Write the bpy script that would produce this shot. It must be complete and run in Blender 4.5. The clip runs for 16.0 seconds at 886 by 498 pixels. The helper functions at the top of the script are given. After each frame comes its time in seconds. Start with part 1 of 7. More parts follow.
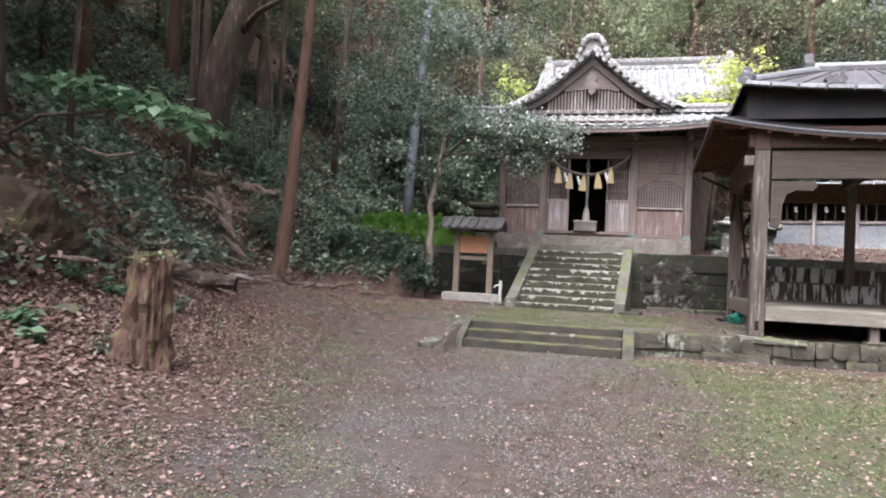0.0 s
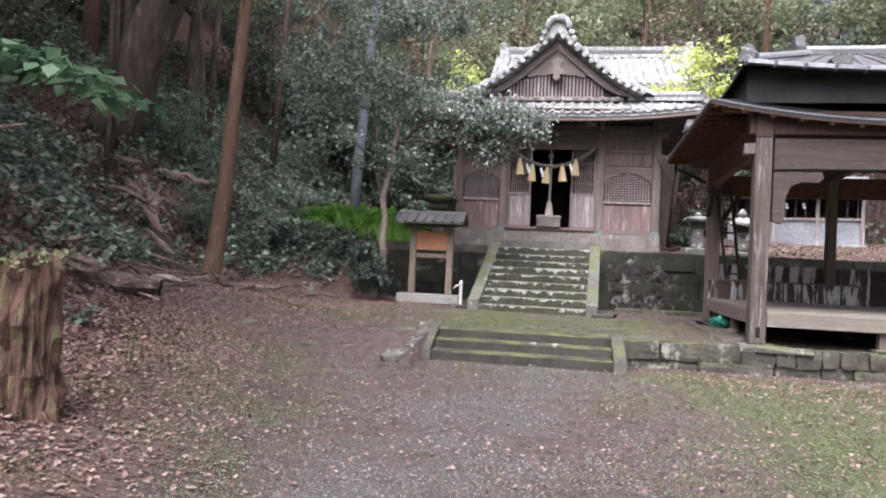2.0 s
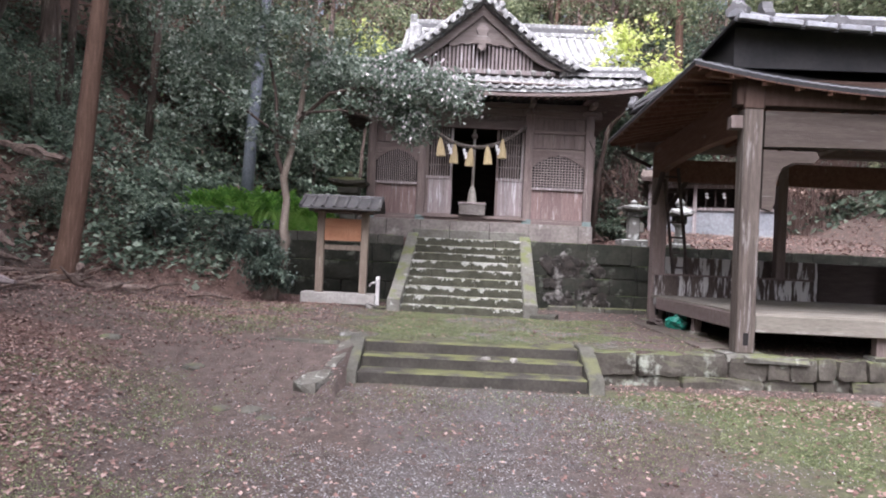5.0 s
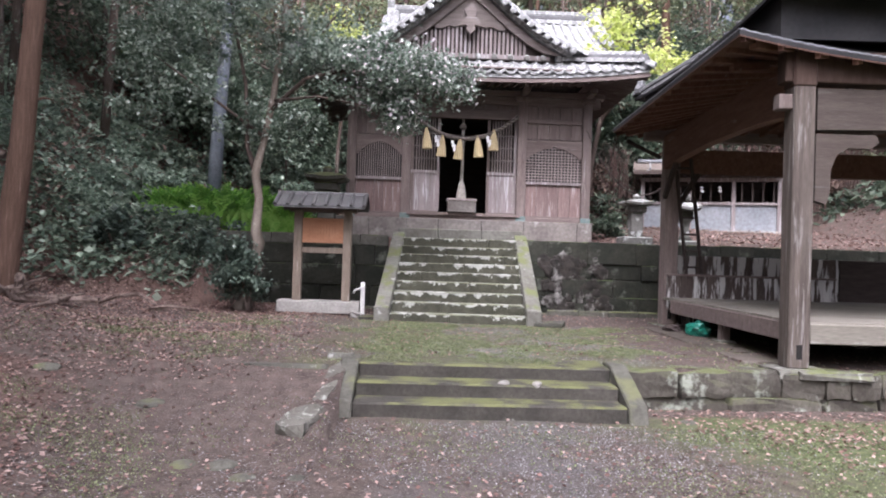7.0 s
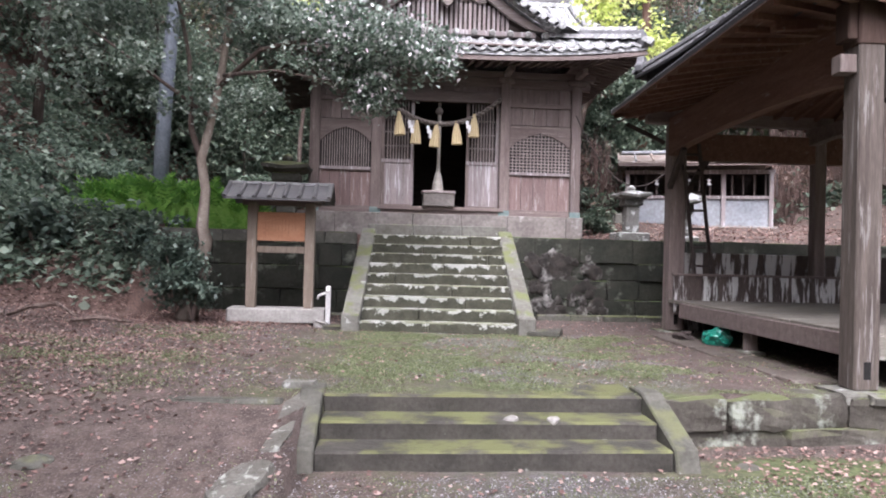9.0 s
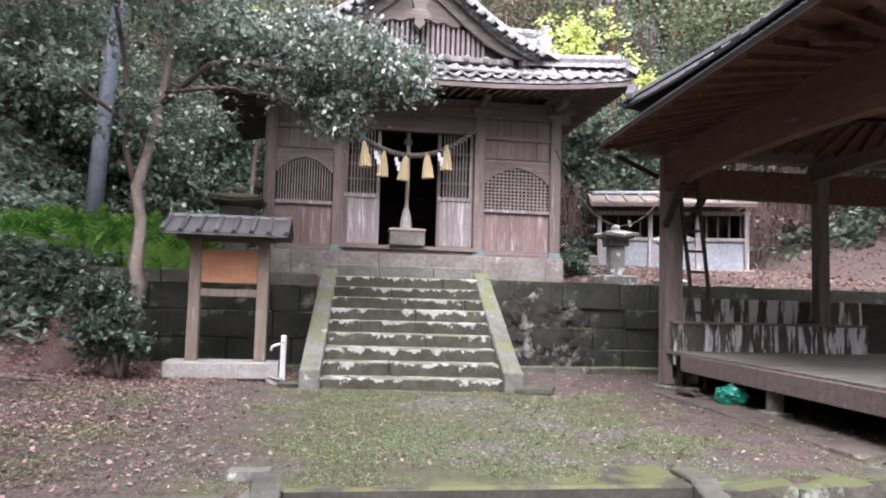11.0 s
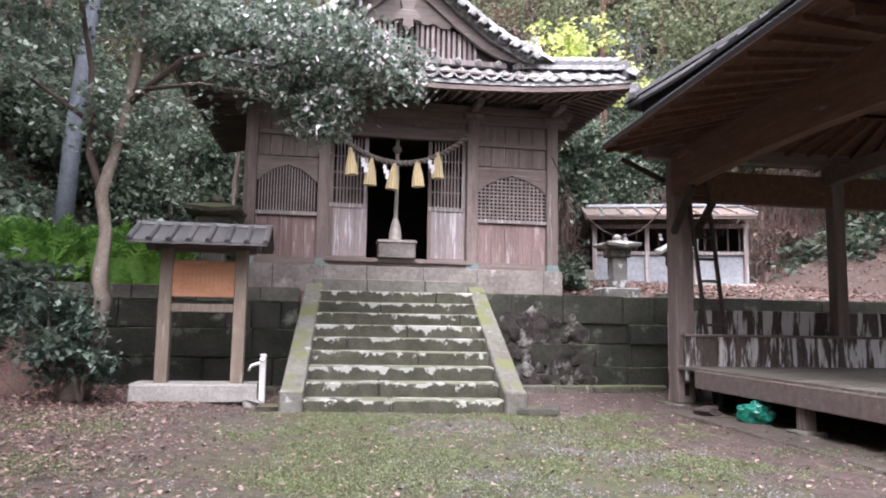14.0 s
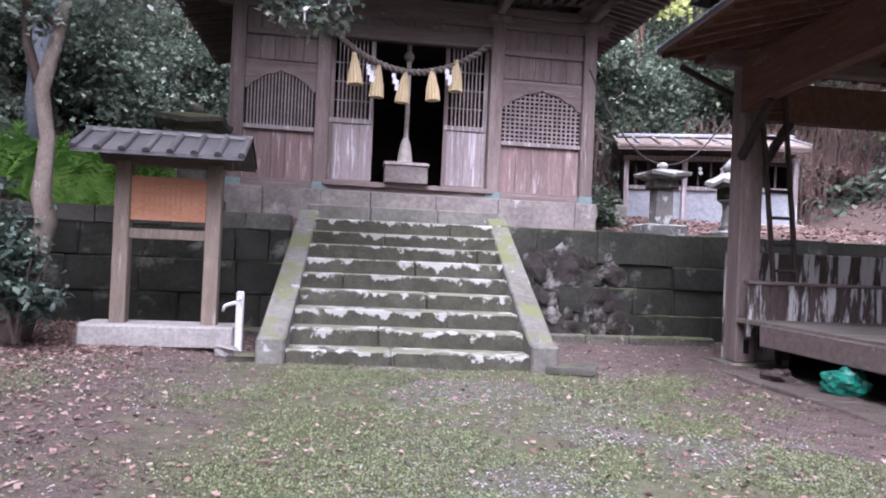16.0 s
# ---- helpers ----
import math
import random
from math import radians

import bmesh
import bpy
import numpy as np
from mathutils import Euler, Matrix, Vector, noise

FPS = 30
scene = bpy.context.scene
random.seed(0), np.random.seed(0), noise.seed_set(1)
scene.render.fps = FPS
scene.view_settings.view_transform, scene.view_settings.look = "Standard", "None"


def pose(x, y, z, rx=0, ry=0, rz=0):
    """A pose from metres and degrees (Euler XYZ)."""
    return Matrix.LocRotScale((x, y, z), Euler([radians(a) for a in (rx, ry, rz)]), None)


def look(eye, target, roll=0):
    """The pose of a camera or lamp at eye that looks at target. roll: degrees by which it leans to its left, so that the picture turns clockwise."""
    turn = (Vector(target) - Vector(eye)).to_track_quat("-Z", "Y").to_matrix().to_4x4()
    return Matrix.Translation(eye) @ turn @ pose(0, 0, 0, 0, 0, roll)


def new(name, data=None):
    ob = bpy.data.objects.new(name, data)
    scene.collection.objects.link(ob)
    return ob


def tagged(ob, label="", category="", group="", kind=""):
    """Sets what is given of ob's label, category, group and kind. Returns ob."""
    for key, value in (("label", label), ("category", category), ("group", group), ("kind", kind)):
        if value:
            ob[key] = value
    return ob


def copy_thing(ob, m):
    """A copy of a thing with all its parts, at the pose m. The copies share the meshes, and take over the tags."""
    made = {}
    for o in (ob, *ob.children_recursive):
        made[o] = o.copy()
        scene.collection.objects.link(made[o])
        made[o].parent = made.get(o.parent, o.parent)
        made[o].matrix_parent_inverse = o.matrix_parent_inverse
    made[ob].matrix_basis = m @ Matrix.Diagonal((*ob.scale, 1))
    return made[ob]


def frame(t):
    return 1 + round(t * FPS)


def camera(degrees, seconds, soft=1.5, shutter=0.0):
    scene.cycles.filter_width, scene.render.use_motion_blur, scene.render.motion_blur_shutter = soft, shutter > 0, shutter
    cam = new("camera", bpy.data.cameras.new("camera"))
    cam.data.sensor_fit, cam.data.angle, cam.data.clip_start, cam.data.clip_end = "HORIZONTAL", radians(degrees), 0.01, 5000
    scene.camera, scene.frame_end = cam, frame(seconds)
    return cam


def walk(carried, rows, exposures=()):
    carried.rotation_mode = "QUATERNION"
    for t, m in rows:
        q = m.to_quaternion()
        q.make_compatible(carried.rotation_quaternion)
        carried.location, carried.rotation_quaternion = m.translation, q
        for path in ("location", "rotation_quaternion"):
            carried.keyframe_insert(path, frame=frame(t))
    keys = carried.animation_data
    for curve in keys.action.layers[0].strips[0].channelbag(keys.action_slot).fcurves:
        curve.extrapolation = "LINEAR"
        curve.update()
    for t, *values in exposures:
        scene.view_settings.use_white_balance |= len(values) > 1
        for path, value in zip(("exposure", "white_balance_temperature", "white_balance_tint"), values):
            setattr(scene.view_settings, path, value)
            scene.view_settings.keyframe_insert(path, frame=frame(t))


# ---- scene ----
cam = camera(65.0, 16.0, soft=1.95)
PATH = [
    (0, (-0.399, 0.238, 1.71), (-0.905, 2.172, 1.752), 2.7),
    (0.5, (-0.677, 0.703, 1.717), (-1.101, 2.657, 1.754), 3.1),
    (1, (-0.918, 1.099, 1.742), (-1.33, 3.056, 1.779), 3.0),
    (1.5, (-1.116, 1.45, 1.756), (-1.478, 3.417, 1.787), 2.9),
    (2, (-1.255, 1.834, 1.762), (-1.587, 3.806, 1.799), 2.7),
    (2.5, (-1.485, 2.221, 1.762), (-1.683, 4.21, 1.811), 2.7),
    (3, (-1.576, 2.66, 1.763), (-1.714, 4.655, 1.808), 2.5),
    (3.5, (-1.73, 3.061, 1.773), (-1.853, 5.057, 1.816), 2.4),
    (4, (-1.867, 3.451, 1.757), (-1.955, 5.449, 1.793), 2.5),
    (6.5, (-2.498, 5.283, 1.864), (-2.455, 7.282, 1.883), 2.1),
    (7, (-2.571, 5.649, 1.87), (-2.507, 7.648, 1.89), 1.8),
    (7.5, (-2.67, 6.021, 1.898), (-2.556, 8.017, 1.919), 1.8),
    (8, (-2.684, 6.427, 1.895), (-2.542, 8.422, 1.91), 1.6),
    (10.5, (-2.836, 8.592, 1.863), (-2.602, 10.577, 1.92), 1.7),
    (11, (-2.905, 8.796, 1.906), (-2.613, 10.769, 2.049), 1.6),
    (11.5, (-2.935, 8.931, 1.908), (-2.605, 10.893, 2.108), 1.1),
    (12, (-2.962, 9.003, 1.897), (-2.621, 10.962, 2.109), 1.0),
    (12.5, (-2.998, 9.024, 1.877), (-2.652, 10.981, 2.101), 1.0),
    (13, (-2.986, 9.034, 1.862), (-2.647, 10.991, 2.092), 0.8),
    (13.5, (-2.932, 9.297, 1.795), (-2.593, 11.255, 2.025), 0.8),
    (14, (-2.874, 9.599, 1.775), (-2.547, 11.561, 1.984), 1.0),
    (14.5, (-2.865, 9.959, 1.807), (-2.56, 11.934, 1.901), 2.2),
    (15, (-2.769, 10.381, 1.802), (-2.471, 12.357, 1.867), 2.4),
    (15.5, (-2.729, 10.82, 1.788), (-2.431, 12.798, 1.821), 2.6),
    (16, (-2.605, 11.256, 1.799), (-2.313, 13.235, 1.82), 2.5),
]
walk(cam, [(t, look(eye, target, roll)) for t, eye, target, roll in PATH], exposures=[(0, 1.25, 6000, 15), (3.5, 1.26, 5900, 19), (7, 1.29, 5830, 20), (10.5, 1.5, 5830, 19), (14, 1.52, 5880, 20), (16, 1.54, 5480, 29)])

# ---- light ----
world = bpy.data.worlds.new("overcast_sky")
scene.world = world
world.use_nodes = True
wn = world.node_tree.nodes
sky = wn.new("ShaderNodeTexSky")
sky.sky_type, sky.sun_disc = "NISHITA", False
sky.sun_elevation, sky.sun_rotation = radians(58), radians(200)
sky.air_density, sky.dust_density, sky.ozone_density = 0.5, 10.0, 0.5
veil = wn.new("ShaderNodeHueSaturation")
veil.inputs["Saturation"].default_value = 0.4
world.node_tree.links.new(sky.outputs[0], veil.inputs["Color"])
world.node_tree.links.new(veil.outputs[0], wn["Background"].inputs[0])
wn["Background"].inputs[1].default_value = 0.15
sun_data = bpy.data.lights.new("sun", "SUN")
sun_data.energy, sun_data.angle, sun_data.color = 2.0, radians(60), (1.0, 0.96, 0.92)
sun = new("sun", sun_data)
sun.matrix_world = look((-8, -22, 40), (0, 12, 0))


# ---- materials ----
def mat(name, c1, c2, scale=3.0, c3=None, s3=6.0, t3=0.6, rough=0.85, bump=0.25, bscale=40.0,
        stretch=(1, 1, 1), metal=0.0, rand=0.12, moss=None, mt=0.55, soft3=0.06, spec=0.3, tone=0.68, nosing=0.0):
    """Two tones blended by noise, patches of a third tone, moss on upward faces, grain as relief."""
    c1, c2, c3, moss = (tuple(v * tone for v in c) if c else None for c in (c1, c2, c3, moss))
    m = bpy.data.materials.new(name)
    m.use_nodes = True
    nt = m.node_tree
    n, lk = nt.nodes, nt.links.new
    bsdf = n["Principled BSDF"]
    bsdf.inputs["Roughness"].default_value, bsdf.inputs["Metallic"].default_value = rough, metal
    bsdf.inputs["Specular IOR Level"].default_value = spec
    geo, info = n.new("ShaderNodeNewGeometry"), n.new("ShaderNodeObjectInfo")
    mp = n.new("ShaderNodeMapping")
    mp.inputs["Scale"].default_value = stretch
    lk(geo.outputs["Position"], mp.inputs["Vector"])

    def noise_at(s, detail=5.0, rough_=0.6, vec=mp.outputs[0]):
        t = n.new("ShaderNodeTexNoise")
        t.inputs["Scale"].default_value, t.inputs["Detail"].default_value = s, detail
        t.inputs["Roughness"].default_value = rough_
        lk(vec, t.inputs["Vector"])
        return t.outputs["Fac"]

    def ramp(fac, a, b):
        r = n.new("ShaderNodeMapRange")
        r.inputs["From Min"].default_value, r.inputs["From Max"].default_value = a, b
        lk(fac, r.inputs["Value"])
        return r.outputs[0]

    def mix(fac, a, b, blend="MIX"):
        x = n.new("ShaderNodeMix")
        x.data_type, x.blend_type = "RGBA", blend
        for sock, v in ((x.inputs[0], fac), (x.inputs[6], a), (x.inputs[7], b)):
            if hasattr(v, "is_linked"):
                lk(v, sock)
            elif isinstance(v, tuple):
                sock.default_value = (*v, 1)
            else:
                sock.default_value = v
        return x.outputs[2]

    col = mix(ramp(noise_at(scale), 0.32, 0.68), c1, c2)
    col = mix(ramp(noise_at(scale * 9, 3.0), 0.3, 0.75), col, mix(1.0, col, (0.62, 0.6, 0.58), "MULTIPLY"))
    if c3:
        patch = noise_at(s3, 6.0, 0.65)
        if nosing:
            tc, sp = n.new("ShaderNodeTexCoord"), n.new("ShaderNodeSeparateXYZ")
            lk(tc.outputs["Generated"], sp.inputs[0])
            ad = n.new("ShaderNodeMath")
            ad.operation = "MULTIPLY_ADD"
            lk(ramp(sp.outputs[2], 0.55, 1.0), ad.inputs[0])
            ad.inputs[1].default_value = nosing
            lk(patch, ad.inputs[2])
            patch = ad.outputs[0]
        col = mix(ramp(patch, t3, t3 + soft3), col, c3)
    if moss:
        sep = n.new("ShaderNodeSeparateXYZ")
        lk(geo.outputs["Normal"], sep.inputs[0])
        up = ramp(sep.outputs[2], 0.1, 0.7)
        mul = n.new("ShaderNodeMath")
        mul.operation = "MULTIPLY"
        lk(up, mul.inputs[0])
        lk(ramp(noise_at(2.3, 5.0), mt, mt + 0.12), mul.inputs[1])
        col = mix(mul.outputs[0], col, moss)
    if rand:
        hs = n.new("ShaderNodeHueSaturation")
        add = n.new("ShaderNodeMath")
        add.operation = "ADD"
        lk(info.outputs["Random"], add.inputs[0])
        lk(geo.outputs["Random Per Island"], add.inputs[1])
        r = n.new("ShaderNodeMapRange")
        r.inputs["From Max"].default_value = 2.0
        r.inputs["To Min"].default_value, r.inputs["To Max"].default_value = 1 - 2 * rand, 1 + 2 * rand
        lk(add.outputs[0], r.inputs["Value"])
        lk(r.outputs[0], hs.inputs["Value"])
        lk(col, hs.inputs["Color"])
        col = hs.outputs[0]
    lk(col, bsdf.inputs["Base Color"])
    if bump:
        bp = n.new("ShaderNodeBump")
        bp.inputs["Strength"].default_value, bp.inputs["Distance"].default_value = bump, 0.02
        lk(noise_at(bscale, 6.0), bp.inputs["Height"])
        lk(bp.outputs[0], bsdf.inputs["Normal"])
    return m


def leaf_mat(name, a, b, c, rough=0.45, glow=0.25):
    """Leaves: three tones by island, light passing through the blade."""
    m = bpy.data.materials.new(name)
    m.use_nodes = True
    n, lk = m.node_tree.nodes, m.node_tree.links.new
    bsdf, out = n["Principled BSDF"], n["Material Output"]
    geo = n.new("ShaderNodeNewGeometry")
    rp = n.new("ShaderNodeValToRGB")
    rp.color_ramp.elements[0].color, rp.color_ramp.elements[1].color = (*a, 1), (*c, 1)
    rp.color_ramp.elements.new(0.5).color = (*b, 1)
    lk(geo.outputs["Random Per Island"], rp.inputs[0])
    lk(rp.outputs[0], bsdf.inputs["Base Color"])
    bsdf.inputs["Roughness"].default_value = rough
    bsdf.inputs["Specular IOR Level"].default_value = 0.5
    tr = n.new("ShaderNodeBsdfTranslucent")
    lk(rp.outputs[0], tr.inputs[0])
    ms = n.new("ShaderNodeMixShader")
    ms.inputs[0].default_value = glow
    lk(bsdf.outputs[0], ms.inputs[1])
    lk(tr.outputs[0], ms.inputs[2])
    lk(ms.outputs[0], out.inputs[0])
    return m


def ground_mat():
    """Earth with moss, gravel and fallen leaves in drifts by place."""
    m = bpy.data.materials.new("court_earth")
    m.use_nodes = True
    n, lk = m.node_tree.nodes, m.node_tree.links.new
    bsdf = n["Principled BSDF"]
    bsdf.inputs["Roughness"].default_value, bsdf.inputs["Specular IOR Level"].default_value = 0.95, 0.15
    geo = n.new("ShaderNodeNewGeometry")
    at = n.new("ShaderNodeAttribute")
    at.attribute_name = "cover"
    sep = n.new("ShaderNodeSeparateColor")
    lk(at.outputs["Color"], sep.inputs[0])

    def nz(s, d=5.0, r=0.6):
        t = n.new("ShaderNodeTexNoise")
        t.inputs["Scale"].default_value, t.inputs["Detail"].default_value, t.inputs["Roughness"].default_value = s, d, r
        lk(geo.outputs["Position"], t.inputs["Vector"])
        return t.outputs["Fac"]

    def math_(op, a, b):
        x = n.new("ShaderNodeMath")
        x.operation = op
        x.use_clamp = op == "MULTIPLY"
        for i, v in enumerate((a, b)):
            if isinstance(v, float):
                x.inputs[i].default_value = v
            else:
                lk(v, x.inputs[i])
        return x.outputs[0]

    def rg(f, a, b):
        r = n.new("ShaderNodeMapRange")
        r.inputs["From Min"].default_value, r.inputs["From Max"].default_value = a, b
        lk(f, r.inputs["Value"])
        return r.outputs[0]

    def mx(f, a, b):
        x = n.new("ShaderNodeMix")
        x.data_type = "RGBA"
        lk(f, x.inputs[0])
        for s, v in ((x.inputs[6], a), (x.inputs[7], b)):
            if isinstance(v, tuple):
                s.default_value = (*v, 1)
            else:
                lk(v, s)
        return x.outputs[2]

    soil = mx(rg(nz(6.0), 0.3, 0.7), (0.045, 0.033, 0.028), (0.102, 0.079, 0.067))
    soil = mx(rg(nz(55.0, 2.0), 0.52, 0.7), soil, (0.145, 0.122, 0.112))
    grit = mx(rg(nz(70.0, 2.0), 0.4, 0.62), (0.06, 0.055, 0.053), (0.14, 0.132, 0.131))
    moss = mx(rg(nz(14.0), 0.35, 0.7), (0.058, 0.068, 0.034), (0.108, 0.126, 0.056))
    litter = mx(rg(nz(24.0, 3.0), 0.35, 0.65), (0.075, 0.048, 0.04), (0.16, 0.105, 0.085))
    big = nz(1.1, 6.0, 0.7)
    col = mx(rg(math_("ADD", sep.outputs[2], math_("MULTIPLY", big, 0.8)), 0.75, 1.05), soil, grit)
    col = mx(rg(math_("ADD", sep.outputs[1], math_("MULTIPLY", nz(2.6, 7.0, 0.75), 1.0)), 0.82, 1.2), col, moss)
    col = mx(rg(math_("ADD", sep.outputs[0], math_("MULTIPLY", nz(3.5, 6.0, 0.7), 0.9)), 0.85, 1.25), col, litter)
    lk(col, bsdf.inputs["Base Color"])
    bp = n.new("ShaderNodeBump")
    bp.inputs["Strength"].default_value, bp.inputs["Distance"].default_value = 0.7, 0.03
    lk(nz(30.0, 6.0), bp.inputs["Height"])
    lk(bp.outputs[0], bsdf.inputs["Normal"])
    return m


M_WOOD = mat("weathered_wood", (0.2, 0.155, 0.14), (0.3, 0.245, 0.225), 2.0, (0.38, 0.33, 0.31), 3.0, 0.62,
             stretch=(6, 6, 0.5), bump=0.35, bscale=14)
M_WOODH = mat("weathered_beam", (0.2, 0.155, 0.14), (0.29, 0.235, 0.215), 2.0, (0.36, 0.31, 0.29), 3.0, 0.62,
              stretch=(0.5, 6, 6), bump=0.35, bscale=14)
M_RED = mat("reddish_boards", (0.24, 0.165, 0.15), (0.34, 0.25, 0.235), 2.5, (0.44, 0.38, 0.37), 2.5, 0.58,
            stretch=(7, 7, 0.6), bump=0.3, bscale=14)
M_PALE = mat("pale_boards", (0.32, 0.27, 0.26), (0.44, 0.39, 0.385), 2.5, (0.55, 0.52, 0.52), 2.5, 0.56,
             stretch=(7, 7, 0.5), bump=0.3, bscale=14)
M_LATT = mat("lattice_wood", (0.3, 0.25, 0.235), (0.42, 0.36, 0.34), 3.0, bump=0.1)
M_GREY = mat("greyed_post", (0.17, 0.132, 0.11), (0.4, 0.335, 0.285), 2.0, (0.52, 0.48, 0.44), 2.6, 0.58,
             stretch=(7, 7, 0.5), bump=0.45, bscale=14, tone=0.31)
# weathered beam, its tone cut to carry the shade of the eave
M_GREYH = mat("shaded_greyed_beam", (0.26, 0.2, 0.165), (0.4, 0.325, 0.275), 2.0, (0.45, 0.41, 0.39), 2.6, 0.6,
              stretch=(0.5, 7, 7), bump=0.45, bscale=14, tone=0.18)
M_GREYB = mat("gable_boards", (0.26, 0.215, 0.195), (0.37, 0.32, 0.3), 2.0, (0.45, 0.41, 0.39), 2.6, 0.6,
              stretch=(0.5, 7, 7), bump=0.4, bscale=15, tone=0.6)
M_POSTN = mat("brown_board_post", (0.27, 0.215, 0.165), (0.38, 0.315, 0.25), 2.0, (0.44, 0.39, 0.335), 2.6, 0.6,
              stretch=(7, 7, 0.5), bump=0.4, bscale=15, tone=0.62)
M_DARK = mat("dark_wood", (0.055, 0.042, 0.038), (0.1, 0.078, 0.07), 2.5, bump=0.25, stretch=(1, 5, 5), bscale=12)
# brown boards, tone lowered for the darkness under the roof
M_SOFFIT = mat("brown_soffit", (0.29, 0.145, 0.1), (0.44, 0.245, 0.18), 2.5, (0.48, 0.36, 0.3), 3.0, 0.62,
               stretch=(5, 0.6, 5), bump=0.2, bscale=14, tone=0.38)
# red-brown heads and plate, darkened in place of eave shade
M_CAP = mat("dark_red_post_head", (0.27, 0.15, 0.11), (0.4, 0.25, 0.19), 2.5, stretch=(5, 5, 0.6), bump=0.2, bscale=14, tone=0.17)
M_BLACK = mat("black_sheet", (0.016, 0.016, 0.018), (0.04, 0.038, 0.04), 2.0, rough=0.6, bump=0.1)
M_ZINCD = mat("weathered_sheet_roof", (0.2, 0.19, 0.2), (0.32, 0.31, 0.33), 1.6, (0.42, 0.42, 0.44), 3.0, 0.62, rough=0.5, metal=0.2,
              stretch=(3, 0.6, 1), bump=0.08, tone=0.6)
M_ZINC = mat("pale_sheet_roof", (0.5, 0.52, 0.56), (0.64, 0.66, 0.7), 1.6, (0.36, 0.36, 0.38), 3.0, 0.62, rough=0.4,
             metal=0.25, bump=0.08, spec=0.4, tone=0.5)
M_TILE = mat("lichened_tile", (0.26, 0.265, 0.26), (0.4, 0.405, 0.4), 3.0, (0.58, 0.58, 0.57), 9.0, 0.52, rough=0.75,
             bump=0.3, rand=0.16, moss=(0.24, 0.26, 0.16), mt=0.64, tone=0.78)
M_TILED = mat("dark_tile", (0.12, 0.12, 0.125), (0.2, 0.2, 0.205), 3.0, (0.5, 0.5, 0.5), 8.0, 0.64, rough=0.7)
M_TILEN = mat("board_roof_tile", (0.1, 0.1, 0.105), (0.16, 0.155, 0.15), 5.0, rough=0.5, bump=0.1, spec=0.5)
M_STONE = mat("mossy_stone", (0.085, 0.084, 0.068), (0.175, 0.17, 0.142), 2.4, (0.38, 0.38, 0.35), 5.0, 0.62, bump=0.7,
              bscale=25, moss=(0.125, 0.138, 0.055), mt=0.42)
M_STEP = mat("step_stone", (0.052, 0.053, 0.034), (0.115, 0.113, 0.08), 4.0, (0.45, 0.455, 0.41), 5.0, 0.66, bump=0.5, bscale=25,
             moss=(0.19, 0.196, 0.13), mt=0.42, soft3=0.05, nosing=0.21)
M_STEPL = mat("low_step_stone", (0.05, 0.046, 0.038), (0.105, 0.096, 0.08), 2.8, (0.26, 0.26, 0.23), 6.0, 0.68, bump=0.5,
              bscale=25, moss=(0.15, 0.155, 0.065), mt=0.44)
M_CURB = mat("cheek_stone", (0.155, 0.15, 0.125), (0.25, 0.245, 0.215), 1.6, (0.46, 0.46, 0.43), 4.0, 0.6, bump=0.5, bscale=25,
             moss=(0.15, 0.165, 0.07), mt=0.5)
M_KERB = mat("lichened_kerb", (0.11, 0.105, 0.085), (0.21, 0.2, 0.17), 4.0, (0.37, 0.375, 0.33), 9.0, 0.58, bump=0.6, bscale=25)
M_EDGE = mat("lichened_edge_stone", (0.075, 0.066, 0.052), (0.15, 0.138, 0.112), 2.2, (0.33, 0.35, 0.29), 3.4, 0.56, bump=0.8, bscale=22,
             moss=(0.13, 0.145, 0.06), mt=0.42, soft3=0.1)
M_DRIP = mat("damp_concrete", (0.1, 0.082, 0.067), (0.18, 0.152, 0.128), 2.0, (0.22, 0.195, 0.165), 5.0, 0.6, bump=0.5, bscale=25,
             moss=(0.08, 0.095, 0.04), mt=0.6)
M_CHEEK = mat("low_cheek_stone", (0.082, 0.08, 0.064), (0.15, 0.146, 0.12), 3.0, (0.34, 0.34, 0.31), 5.0, 0.64, bump=0.6, bscale=25,
              moss=(0.14, 0.145, 0.075), mt=0.5)
M_FOUND = mat("foundation_stone", (0.18, 0.16, 0.145), (0.33, 0.3, 0.275), 1.7, (0.44, 0.425, 0.4), 3.5, 0.6, bump=0.4,
              bscale=18, moss=(0.2, 0.2, 0.13), mt=0.5, soft3=0.12)
# damp green stone, its tones lowered further for the pavilion's shade
M_WALL = mat("damp_shaded_stone", (0.022, 0.025, 0.017), (0.06, 0.06, 0.044), 1.6, (0.2, 0.21, 0.17), 2.4, 0.57, bump=0.9,
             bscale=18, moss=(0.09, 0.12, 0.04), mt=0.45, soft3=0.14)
M_ROUGH = mat("lichened_rubble", (0.02, 0.017, 0.014), (0.06, 0.05, 0.042), 5.0, (0.25, 0.24, 0.22), 2.6, 0.53, bump=0.9,
              bscale=18, moss=(0.1, 0.12, 0.05), mt=0.55, soft3=0.12)
M_LANT = mat("lantern_stone", (0.17, 0.165, 0.15), (0.27, 0.265, 0.25), 4.0, (0.52, 0.53, 0.51), 5.0, 0.56, bump=0.5,
             bscale=35, moss=(0.5, 0.52, 0.48), mt=0.4)
M_CONC = mat("pale_concrete", (0.42, 0.4, 0.365), (0.54, 0.52, 0.48), 3.0, (0.3, 0.28, 0.26), 4.0, 0.64, bump=0.3, bscale=50, tone=0.52)
